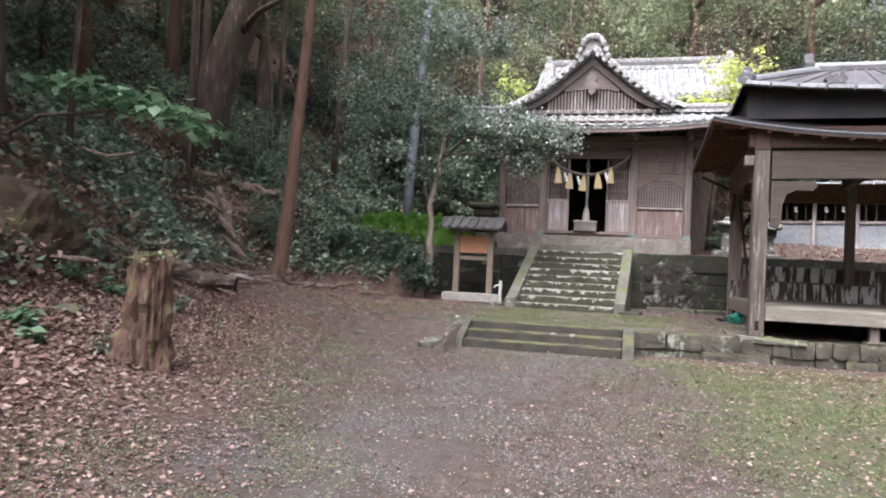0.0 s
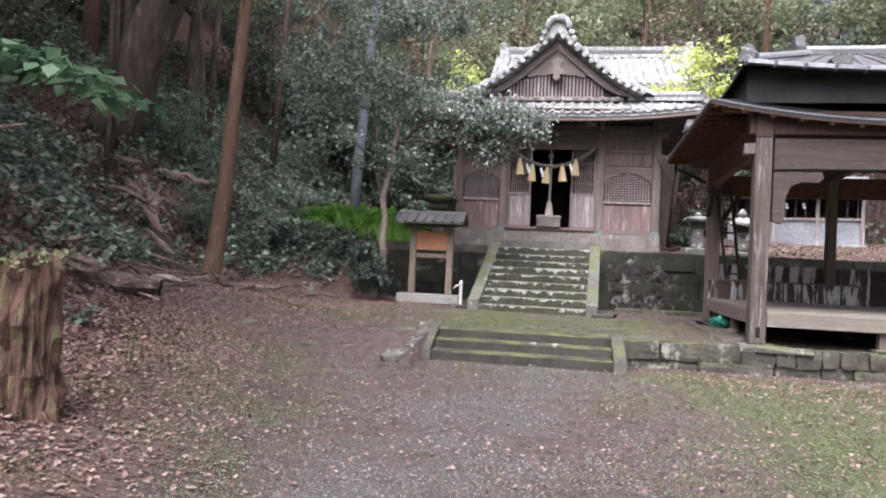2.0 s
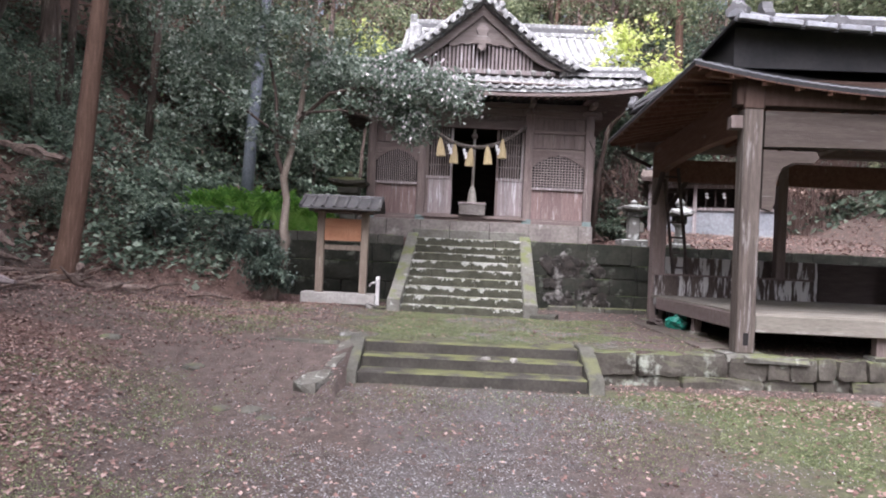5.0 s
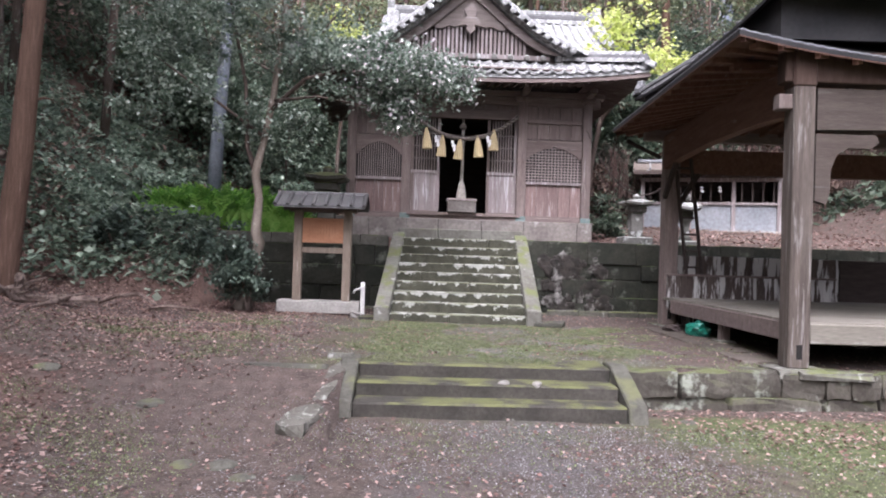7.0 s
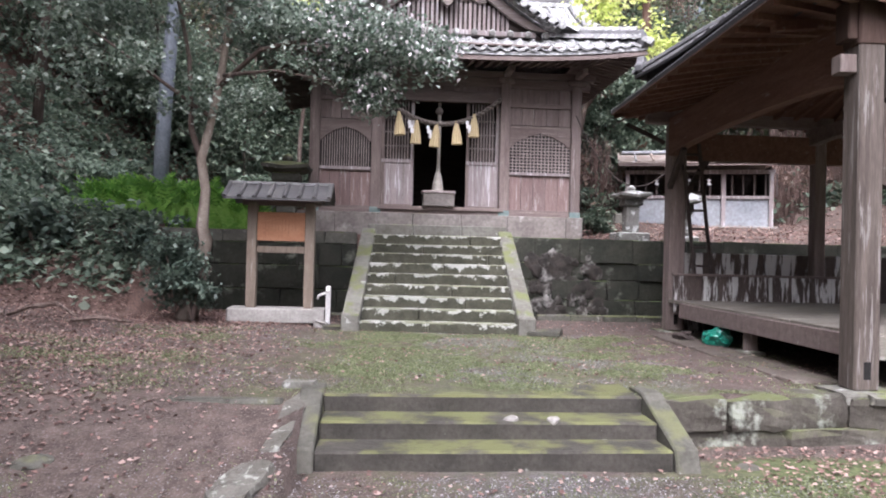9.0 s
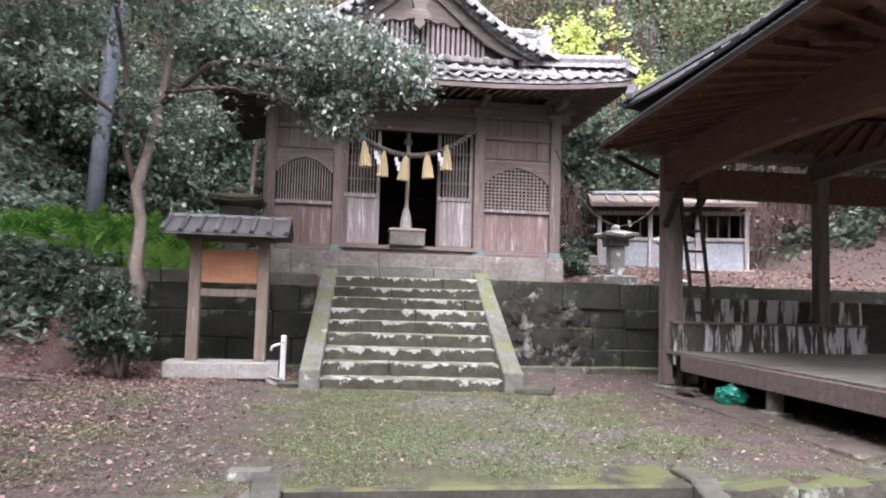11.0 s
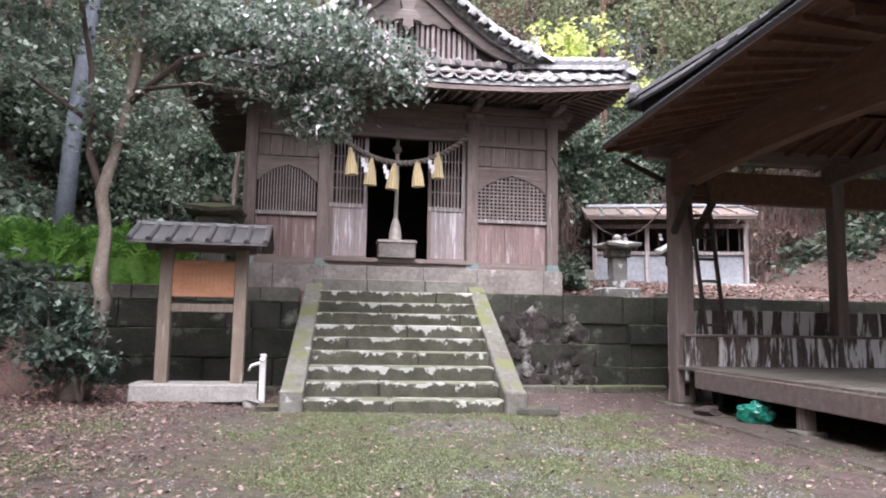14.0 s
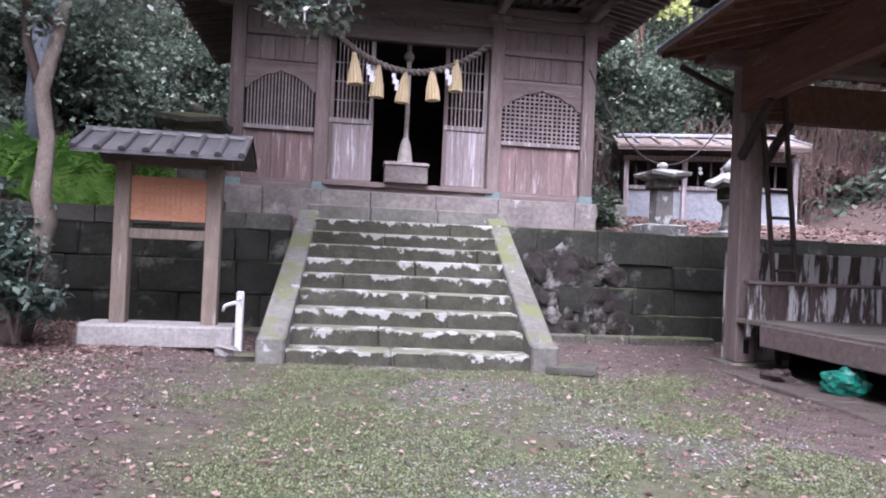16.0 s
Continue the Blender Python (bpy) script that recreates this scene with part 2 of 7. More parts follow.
M_BARK = mat("cedar_bark", (0.13, 0.075, 0.052), (0.24, 0.15, 0.11), 3.0, (0.3, 0.22, 0.18), 3.0, 0.64, stretch=(7, 7, 0.7),
             bump=0.9, bscale=9)
M_VINE = mat("dry_stem", (0.12, 0.075, 0.062), (0.24, 0.165, 0.14), 3.0, bump=0.2)
M_CLAY = mat("mossy_clay", (0.1, 0.065, 0.048), (0.17, 0.12, 0.085), 2.0, (0.19, 0.165, 0.07), 2.2, 0.52, bump=0.9, bscale=12, soft3=0.14, tone=0.4)
M_TRUNK = mat("mottled_bark", (0.2, 0.16, 0.128), (0.34, 0.29, 0.24), 3.0, (0.52, 0.48, 0.43), 4.0, 0.62, bump=0.5, bscale=25,
              stretch=(2, 2, 1))
M_OLDBARK = mat("dark_bark", (0.1, 0.072, 0.06), (0.215, 0.165, 0.14), 2.0, (0.3, 0.25, 0.21), 2.0, 0.58, stretch=(4, 4, 0.6),
                bump=0.9, bscale=8)
M_STUMP = mat("rotten_stump", (0.085, 0.047, 0.035), (0.23, 0.14, 0.105), 2.2, (0.17, 0.15, 0.075), 2.4, 0.55, stretch=(5, 5, 1.8),
              bump=1.0, bscale=9)
M_ROT = mat("dead_wood", (0.15, 0.105, 0.085), (0.36, 0.28, 0.24), 4.0, (0.08, 0.055, 0.045), 5.0, 0.56, stretch=(3, 3, 3), bump=0.8,
            bscale=20)
M_BOARD = mat("orange_board", (0.42, 0.2, 0.11), (0.52, 0.27, 0.155), 2.0, bump=0.1, stretch=(1, 6, 6), rand=0.03, tone=0.85)
M_INK = mat("faded_ink", (0.38, 0.18, 0.1), (0.43, 0.22, 0.125), 9.0, bump=0.0, rand=0.0, tone=0.85)
M_STRAW = mat("straw", (0.55, 0.44, 0.24), (0.7, 0.58, 0.35), 12.0, bump=0.4, bscale=60, stretch=(6, 6, 0.6), tone=0.7)
M_ROPE = mat("old_rope", (0.16, 0.135, 0.12), (0.26, 0.225, 0.2), 12.0, bump=0.4, bscale=60)
M_ROPEP = mat("bell_rope", (0.34, 0.32, 0.28), (0.48, 0.45, 0.4), 12.0, bump=0.4, bscale=60, tone=0.85)
M_PAPER = mat("white_paper", (0.76, 0.76, 0.78), (0.84, 0.84, 0.85), 8.0, bump=0.05, rand=0.02, tone=0.85)
# white plaster toned down to hold the shade under its eave
M_PLAST = mat("shaded_white_plaster", (0.31, 0.33, 0.36), (0.42, 0.44, 0.46), 1.2, (0.4, 0.4, 0.4), 2.5, 0.62, bump=0.1)
M_PIPE = mat("white_pipe", (0.7, 0.69, 0.66), (0.8, 0.79, 0.77), 5.0, rough=0.4, bump=0.05, spec=0.5, tone=0.68)
M_METAL = mat("grey_tap", (0.4, 0.4, 0.4), (0.5, 0.5, 0.5), 5.0, rough=0.35, metal=0.9, bump=0.0)
M_BAG = mat("green_plastic", (0.01, 0.19, 0.13), (0.024, 0.33, 0.235), 9.0, (0.25, 0.6, 0.5), 9.0, 0.66, rough=0.3, bump=0.4,
            bscale=12, spec=0.6, tone=0.8)
M_POLE = mat("blue_grey_pole", (0.2, 0.23, 0.27), (0.28, 0.31, 0.35), 2.0, bump=0.1, rough=0.6)
M_PEEL = mat("peeling_paint", (0.1, 0.075, 0.065), (0.15, 0.12, 0.105), 3.0, (0.68, 0.67, 0.64), 1.5, 0.5, stretch=(4.4, 4.4, 0.6),
             bump=0.3, bscale=20, soft3=0.05)
M_VERD = mat("verdigris_shoe", (0.2, 0.29, 0.28), (0.3, 0.38, 0.36), 6.0, rough=0.6, bump=0.1)
M_FLOOR = mat("stage_boards", (0.28, 0.255, 0.21), (0.41, 0.38, 0.32), 2.0, (0.52, 0.5, 0.45), 2.6, 0.62, stretch=(0.6, 6, 6),
              bump=0.2, bscale=14, tone=0.5)
# near-black colour used in place of shade in openings and gaps
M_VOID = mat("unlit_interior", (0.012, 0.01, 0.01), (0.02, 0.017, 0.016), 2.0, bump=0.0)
M_BROWNROOF = mat("rusted_sheet", (0.3, 0.23, 0.19), (0.4, 0.33, 0.29), 2.5, (0.46, 0.43, 0.41), 4.0, 0.55, rough=0.6, bump=0.15)
M_GROUND = ground_mat()
L_CAM = leaf_mat("glossy_leaf", (0.075, 0.11, 0.08), (0.155, 0.2, 0.15), (0.4, 0.45, 0.39), 0.38, 0.45)
L_DARK = leaf_mat("shade_leaf", (0.096, 0.12, 0.075), (0.165, 0.195, 0.12), (0.29, 0.32, 0.2), 0.6, 0.52)
L_MID = leaf_mat("wood_leaf", (0.1, 0.128, 0.075), (0.2, 0.23, 0.135), (0.37, 0.4, 0.24), 0.55, 0.5)
L_BLUE = leaf_mat("undergrowth_leaf", (0.055, 0.083, 0.06), (0.12, 0.16, 0.113), (0.25, 0.3, 0.22), 0.5, 0.4)
L_IVY = leaf_mat("ivy_leaf", (0.085, 0.125, 0.09), (0.19, 0.25, 0.185), (0.38, 0.45, 0.35), 0.5, 0.42)
L_BOUGH = leaf_mat("bough_leaf", (0.05, 0.1, 0.055), (0.11, 0.2, 0.11), (0.24, 0.36, 0.22), 0.5, 0.42)
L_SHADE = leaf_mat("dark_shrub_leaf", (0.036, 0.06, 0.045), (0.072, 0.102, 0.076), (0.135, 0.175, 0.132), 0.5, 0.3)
L_FERN = leaf_mat("bright_frond", (0.09, 0.22, 0.035), (0.2, 0.42, 0.065), (0.36, 0.58, 0.14), 0.5, 0.45)
L_YELL = leaf_mat("yellow_green_leaf", (0.4, 0.48, 0.11), (0.58, 0.64, 0.22), (0.78, 0.8, 0.42), 0.5, 0.5)
L_LITTER = leaf_mat("fallen_leaf", (0.075, 0.038, 0.031), (0.18, 0.104, 0.085), (0.345, 0.255, 0.22), 0.75, 0.1)
L_PINK = leaf_mat("pale_blossom", (0.6, 0.52, 0.56), (0.72, 0.66, 0.68), (0.85, 0.82, 0.83), 0.5, 0.3)
L_GRASS = leaf_mat("short_grass", (0.08, 0.099, 0.042), (0.132, 0.155, 0.074), (0.25, 0.272, 0.145), 0.8, 0.3)
L_GRIT = leaf_mat("grey_gravel", (0.06, 0.055, 0.052), (0.135, 0.125, 0.123), (0.3, 0.288, 0.283), 0.85, 0.0)
L_BROWN = leaf_mat("withered_leaf", (0.09, 0.055, 0.045), (0.16, 0.105, 0.08), (0.26, 0.19, 0.15), 0.7, 0.2)

# ---- builders ----
rng = random.Random(7)


def mesh_of(bm, name, material, smooth=False):
    me = bpy.data.meshes.new(name)
    bm.to_mesh(me)
    bm.free()
    for mm in (material if isinstance(material, (list, tuple)) else [material]):
        me.materials.append(mm)
    if smooth:
        for p in me.polygons:
            p.use_smooth = True
    return me


def part(name, bm, material, parent, label="", smooth=False, m=None):
    ob = new(name, mesh_of(bm, name, material, smooth))
    ob.parent = parent
    if m:
        ob.matrix_basis = m
    if label:
        ob["label"] = label
    return ob


def thing(name, at, label, category, group="", rz=0.0, kind=""):
    e = new(name)
    e.empty_display_size = 0.1
    e.matrix_basis = pose(*at, 0, 0, rz)
    return tagged(e, label, category, group, kind)


def box(bm, x0, x1, y0, y1, z0, z1, bev=0.008, m=None, jit=0.0):
    r = bmesh.ops.create_cube(bm, size=1.0)
    vs = r["verts"]
    mm = Matrix.Translation(((x0 + x1) / 2, (y0 + y1) / 2, (z0 + z1) / 2)) @ Matrix.Diagonal((x1 - x0, y1 - y0, z1 - z0, 1))
    bmesh.ops.transform(bm, matrix=(m or Matrix()) @ mm, verts=vs)
    if jit:
        for v in vs:
            v.co += Vector((rng.uniform(-jit, jit), rng.uniform(-jit, jit), rng.uniform(-jit, jit)))
    if bev:
        es = list({e for v in vs for e in v.link_edges})
        bmesh.ops.bevel(bm, geom=es, offset=bev, segments=1, affect="EDGES", profile=0.5)
    return bm


def bx(name, parent, material, x0, x1, y0, y1, z0, z1, bev=0.008, label="", m=None, jit=0.0):
    return part(name, box(bmesh.new(), x0, x1, y0, y1, z0, z1, bev, None, jit), material, parent, label, m=m)


def beam(name, parent, material, a, b, w, h, bev=0.008, label=""):
    """A straight timber from a to b, w wide and h high."""
    a, b = Vector(a), Vector(b)
    d = b - a
    side = d.cross(Vector((0, 0, 1)))
    side = side.normalized() if side.length > 1e-5 else Vector((1, 0, 0))
    up = side.cross(d).normalized()
    m = Matrix((side, d.normalized(), up)).transposed().to_4x4()
    m.translation = (a + b) / 2
    bm = bmesh.new()
    box(bm, -w / 2, w / 2, -d.length / 2, d.length / 2, -h / 2, h / 2, bev, m)
    return part(name, bm, material, parent, label)


def prism(bm, outline, y0, y1):
    """An outline of (x, z) points drawn from y0 to y1."""
    a = [bm.verts.new((x, y0, z)) for x, z in outline]
    b = [bm.verts.new((x, y1, z)) for x, z in outline]
    bm.faces.new(a)
    bm.faces.new(b[::-1])
    for i in range(len(a)):
        j = (i + 1) % len(a)
        bm.faces.new((a[j], a[i], b[i], b[j]))
    bmesh.ops.recalc_face_normals(bm, faces=bm.faces[:])
    return bm


def tube(bm, pts, radii, n=8, cap=True, rough=0.0):
    """A tapered round limb through pts."""
    rings = []
    pts = [Vector(p) for p in pts]
    for i, p in enumerate(pts):
        d = (pts[min(i + 1, len(pts) - 1)] - pts[max(i - 1, 0)]).normalized()
        u = d.cross(Vector((0.31, 0.9, 0.17))).normalized()
        v = d.cross(u)
        ring = []
        for k in range(n):
            a = 2 * math.pi * k / n
            r = radii[i] * (1 + rough * noise.noise(Vector((k * 1.7, i * 0.6, radii[0] * 50))))
            ring.append(bm.verts.new(p + r * (math.cos(a) * u + math.sin(a) * v)))
        rings.append(ring)
    for a, b in zip(rings, rings[1:]):
        for k in range(n):
            bm.faces.new((a[k], a[(k + 1) % n], b[(k + 1) % n], b[k]))
    if cap:
        bm.faces.new(rings[0][::-1])
        bm.faces.new(rings[-1])
    return bm


def lathe(bm, prof, n=16, twist=0.0, cx=0.0, cy=0.0):
    """Rings of (radius, z); n sides."""
    rings = [[bm.verts.new((cx + r * math.cos(2 * math.pi * (k + twist) / n), cy + r * math.sin(2 * math.pi * (k + twist) / n), z))
              for k in range(n)] for r, z in prof]
    for a, b in zip(rings, rings[1:]):
        for k in range(n):
            bm.faces.new((a[k], a[(k + 1) % n], b[(k + 1) % n], b[k]))
    bm.faces.new(rings[0][::-1])
    bm.faces.new(rings[-1])
    return bm


def raw(name, verts, faces, material, smooth=False):
    me = bpy.data.meshes.new(name)
    me.from_pydata(verts, [], faces)
    me.materials.append(material)
    if smooth:
        for p in me.polygons:
            p.use_smooth = True
    return me


def leaves_mesh(name, centres, size, material, rnd, flat=0.3, lobes=1, droop=0.0):
    """Many small bent blades; centres are (x, y, z)."""
    V, F = [], []
    for c in centres:
        s = size * rnd.uniform(0.6, 1.35)
        a = rnd.uniform(0, 2 * math.pi)
        tilt = rnd.gauss(0, flat) - droop
        roll = rnd.gauss(0, flat)
        ca, sa = math.cos(a), math.sin(a)
        fx, fy, fz = ca * math.cos(tilt), sa * math.cos(tilt), math.sin(tilt)
        gx, gy, gz_ = -sa * math.cos(roll), ca * math.cos(roll), math.sin(roll)
        w = 0.42 * s
        x, y, z = c
        i = len(V)
        V += [(x, y, z), (x + 0.5 * s * fx + w * gx, y + 0.5 * s * fy + w * gy, z + 0.5 * s * fz + w * gz_ + 0.06 * s),
              (x + s * fx, y + s * fy, z + s * fz - 0.1 * s),
              (x + 0.5 * s * fx - w * gx, y + 0.5 * s * fy - w * gy, z + 0.5 * s * fz - w * gz_ + 0.06 * s)]
        F += [(i, i + 1, i + 2, i + 3)]
    return raw(name, V, F, material)


# ---- the lie of the land ----
def smooth(a, b, v):
    t = min(1.0, max(0.0, (v - a) / (b - a)))
    return t * t * (3 - 2 * t)


def foot(y):
    return -4.9 - 0.33 * max(0.0, min(y, 17.0)) + 0.1 * max(0, y - 17) - (0.25 * min(0, y))


def gz(x, y, rough=True):
    """Height of the earth at x, y."""
    low = 0.045 + 0.0122 * max(-20, min(y, 13.4))
    if x > -3.35:
        edge = 13.45 if x < -0.2 else 13.5 + 0.1 * min(x, 10)
        z = low if y < edge else 0.645
    else:
        k = smooth(11.0, 13.9, y + 0.25 * (x + 3.4))
        z = low * (1 - k) + (0.645 + 0.055 * smooth(0.0, 1.5, -3.35 - x)) * k
    if y > 21.45:
        plat = 2.25 + 0.11 * max(0, min(y - 21.5, 8)) * smooth(0.5, 4, x)
        z = plat
    if x < -7.0 and 18.6 < y < 22.2:
        z = 0.7 + 1.6 * smooth(18.9, 21.7, y + 0.35 * noise.noise(Vector((x * 0.8, 3, 0))))
    d = foot(y) - x
    lift = 0.9 if y < 12 else 0.9 - 0.4 * smooth(12, 17, y)
    z += lift * min(1.0, max(0.0, (d + 4.0) / 4.0)) ** 1.2 * (1 if y < 21.45 else 0.3)
    if d > 0:
        z += 0.78 * d * min(1, 0.7 + d * 0.1) if d < 22 else 0.78 * 22
    if y > 30:
        z += 0.42 * (y - 30) if y < 60 else 0.42 * 30
    if x > 11 and y > 18:
        z += 0.5 * min(x - 11, 25) * smooth(18, 24, y)
    if rough:
        z += 0.025 * noise.noise(Vector((x * 0.9, y * 0.9, 0))) + (0.25 * noise.noise(Vector((x * 0.5, y * 0.5, 3))) * min(1, max(0, d)))
    return z


# ---- ground ----
def spread(a, b, step):
    k = max(1, int(round((b - a) / step)))
    return [a + (b - a) * i / k for i in range(k)]


def build_ground():
    xs = [-1500, -400, -120, -70] + spread(-45, -14, 1.0) + spread(-14, -3.36, 0.25) + spread(-3.36, -3.34, 0.02) + spread(-3.34, 6, 0.25) + \
        spread(6, 14, 0.5) + spread(14, 45, 2.0) + [45, 70, 120, 400, 1500]
    ys = [-1500, -400, -100, -40] + spread(-20, 2, 1.0) + spread(2, 13.44, 0.25) + spread(13.44, 14.6, 0.06) + spread(14.6, 21.44, 0.25) + \
        spread(21.44, 21.46, 0.02) + spread(21.46, 32, 0.5) + spread(32, 62, 2.0) + [62, 100, 400, 1500]
    V = [(x, y, gz(x, y)) for y in ys for x in xs]
    nx = len(xs)
    F = [(j * nx + i, j * nx + i + 1, (j + 1) * nx + i + 1, (j + 1) * nx + i) for j in range(len(ys) - 1) for i in range(nx - 1)]
    me = raw("ground", V, F, M_GROUND, True)
    ca = me.color_attributes.new("cover", "FLOAT_COLOR", "POINT")
    for k, (x, y, z) in enumerate(V):
        d = x - foot(y)
        litter = 0.85 - 0.5 * smooth(0.5, 5.0, d)
        if y < 13 and d > 3:
            litter = max(0.1, 0.42 - 0.1 * (d - 3)) + 0.25 * smooth(11, 13, y) * smooth(0, 2, x)
        if 13 < y < 21.4:
            litter = 0.42 - 0.34 * smooth(-6.0, -3.6, x) + 0.35 * smooth(18, 19.5, y) * (1 - smooth(-4, -3, x))
        if y > 21.4:
            litter = 0.5 if x > 1.5 else 0.9
        moss = 0.25
        if 13.4 < y < 21:
            moss = 0.44 * smooth(-8.5, -6.5, x) * (0.4 + 0.6 * smooth(-4.6, -2.8, x)) * (1 - smooth(-0.2, 1.6, x)) * (1 - smooth(18, 19.5, y)) + 0.1
        if y < 13:
            moss = 0.2 + 0.45 * smooth(-0.2, 1.5, x + 0.09 * y - 0.6) + 0.2 * smooth(11, 12.5, y) * smooth(-4, -2, x)
        grit = 0.0
        if y < 13:
            g = abs(x + 2.2 - 0.13 * (y - 8))
            grit = 0.48 * (1 - smooth(0.3, 2.4, g)) * smooth(2, 5, y)
        if 13.6 < y < 17.8:
            grit = 0.42 * (1 - smooth(0.6, 2.4, abs(x + 1.2)))
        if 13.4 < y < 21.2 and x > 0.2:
            # dark soil left bare beside the stage, also standing in for the pavilion's shade
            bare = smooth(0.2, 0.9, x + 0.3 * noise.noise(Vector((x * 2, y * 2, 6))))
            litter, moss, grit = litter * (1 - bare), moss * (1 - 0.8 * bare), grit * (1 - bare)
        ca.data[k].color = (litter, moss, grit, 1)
    return tagged(new("ground", me), "bare earth court with moss, gravel and fallen leaves", "ground", kind="structure")


build_ground()


# ---- low steps and the low edge wall ----
def build_low_steps():
    e = thing("low_steps", (-1.8, 12.75, 0.215), "three low worn stone steps with mossy treads", "steps")
    w = 1.42
    for i in range(3):
        bm = bmesh.new()
        box(bm, -w, w, 0.0 + 0.36 * i, 1.35, -0.15 + 0.145 * (i), 0.145 * (i + 1), 0.018, None, 0.006)
        part("step", bm, M_STEPL, e)
    for s in (-1, 1):
        bm = bmesh.new()
        prism(bm, [(-0.12, -0.2), (0.02, 0.16), (0.78, 0.465), (1.1, 0.47), (1.1, -0.2)], -0.1, 0.1)
        bmesh.ops.bevel(bm, geom=bm.edges[:], offset=0.015, segments=1, affect="EDGES")
        m = Matrix.Translation((s * (w + 0.105), 0, 0)) @ Matrix.Rotation(radians(90), 4, "Z")
        part("cheek", bm, M_CHEEK, e, m=m)


build_low_steps()
for x, y in ((-1.62, 13.2), (-1.27, 13.17)):
    st = thing("pale_stone", (x, y, 0.48), "small pale stone lying on the low steps", "stone")
    bm = bmesh.new()
    bmesh.ops.create_icosphere(bm, subdivisions=2, radius=0.06)
    for v in bm.verts:
        v.co *= 1 + 0.5 * noise.noise(v.co * 14 + Vector((x * 9, 0, 0)))
        v.co.z = max(-0.005, v.co.z * 0.7 + 0.02)
    part("stone", bm, M_CONC, st)


def stone_bm(w, h, d, j=0.02, bev=0.025):
    bm = bmesh.new()
    box(bm, -w / 2, w / 2, 0, d, 0, h, bev, None, 0)
    for v in bm.verts:
        v.co += Vector((rng.uniform(-j, j), rng.uniform(-j, j), rng.uniform(-j, j) * 0.6))
    return bm


def rubble_bm(w, h, d, seed, amp=0.035):
    """A worn block: faces dished and edges broken by noise."""
    bm = bmesh.new()
    box(bm, -w / 2, w / 2, 0, d, 0, h, 0)
    bmesh.ops.subdivide_edges(bm, edges=bm.edges[:], cuts=3, use_grid_fill=True)
    mid = Vector((0, d / 2, h / 2))
    for v in bm.verts:
        q = Vector((v.co.x / (w / 2), (v.co.y - d / 2) / (d / 2), (v.co.z - h / 2) / (h / 2)))
        edge = sum(abs(c) > 0.95 for c in q)
        v.co += amp * noise.noise_vector(v.co * 5.5 + Vector((seed * 3.7, seed * 1.3, 0)))
        if edge > 1:
            v.co = v.co.lerp(mid, (0.03 if edge == 2 else 0.075) * (1 + noise.noise(v.co * 4 + Vector((seed, 0, 0)))))
    return bm


def build_edge_wall():
    e = thing("low_edge_wall", (-0.2, 13.38, 0.15), "low retaining edge of weathered mossy stone blocks", "wall", rz=5.0, kind="structure")
    x = 0.0
    k = 0
    while x < 9.5:
        w = rng.choice((0.5, 0.7, 0.95, 1.2))
        hh = rng.uniform(0.26, 0.36)
        t = 0.52
        k += 3
        part("stone", rubble_bm(w - 0.01, hh, 0.4, k), M_EDGE, e, m=pose(x + w / 2, rng.uniform(-0.04, 0.05), -0.08, 0, rng.uniform(-2, 2), rng.uniform(-4, 4)))
        w2 = w * rng.uniform(0.4, 0.6)
        part("stone", rubble_bm(w2 - 0.01, t - hh + 0.06, 0.4, k + 1), M_EDGE, e, m=pose(x + w2 / 2, rng.uniform(-0.05, 0.06), hh - 0.085, 0, rng.uniform(-3, 3), rng.uniform(-5, 5)))
        part("stone", rubble_bm(w - w2 - 0.01, t - hh + rng.uniform(0.02, 0.07), 0.42, k + 2), M_EDGE, e,
             m=pose(x + w2 + (w - w2) / 2, rng.uniform(-0.08, 0.05), hh - 0.085, 0, rng.uniform(-3, 3), rng.uniform(-5, 5)))
        x += w
    bx("fill", e, M_WALL, 0.0, 9.5, 0.14, 0.4, -0.1, 0.42, 0)
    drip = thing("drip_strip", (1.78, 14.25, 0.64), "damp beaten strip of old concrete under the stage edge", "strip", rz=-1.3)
    for i in range(5):
        part("slab", rubble_bm(0.56, 0.09, 0.84, 60 + i, 0.02), M_DRIP, drip, m=pose(0.0, 0.85 * i, -0.058))
    s = thing("broken_kerb", (-3.62, 12.35, gz(-3.62, 12.35)), "pale broken kerb slab lying in the earth", "kerb")
    rise = gz(-3.55, 13.1) - gz(-3.55, 12.2)
    part("slab", rubble_bm(0.18, 0.3, 1.1, 91, 0.05), M_KERB, s, m=pose(0.12, 0.18, rise * 0.3 / 0.9 - 0.3, math.degrees(math.atan2(rise, 0.9)) * 0.8, 0, -6))
    part("slab", rubble_bm(0.28, 0.25, 0.56, 92, 0.06), M_KERB, s, m=pose(-0.06, -0.56, -0.27, 6, 0, -12))
    k = thing("thin_kerb", (-3.5, 13.35, 0.56), "thin dark kerb stone half sunk in leaves", "kerb")
    part("slab", stone_bm(1.0, 0.12, 0.12, 0.015), M_CHEEK, k, m=pose(-0.55, 0.0, -0.055, 0, 0, -2))
    c = thing("corner_stone", (-3.46, 13.7, 0.56), "pale flat stone beside the low steps", "stone")
    part("slab", rubble_bm(0.28, 0.15, 0.2, 93, 0.035), M_CURB, c)


build_edge_wall()


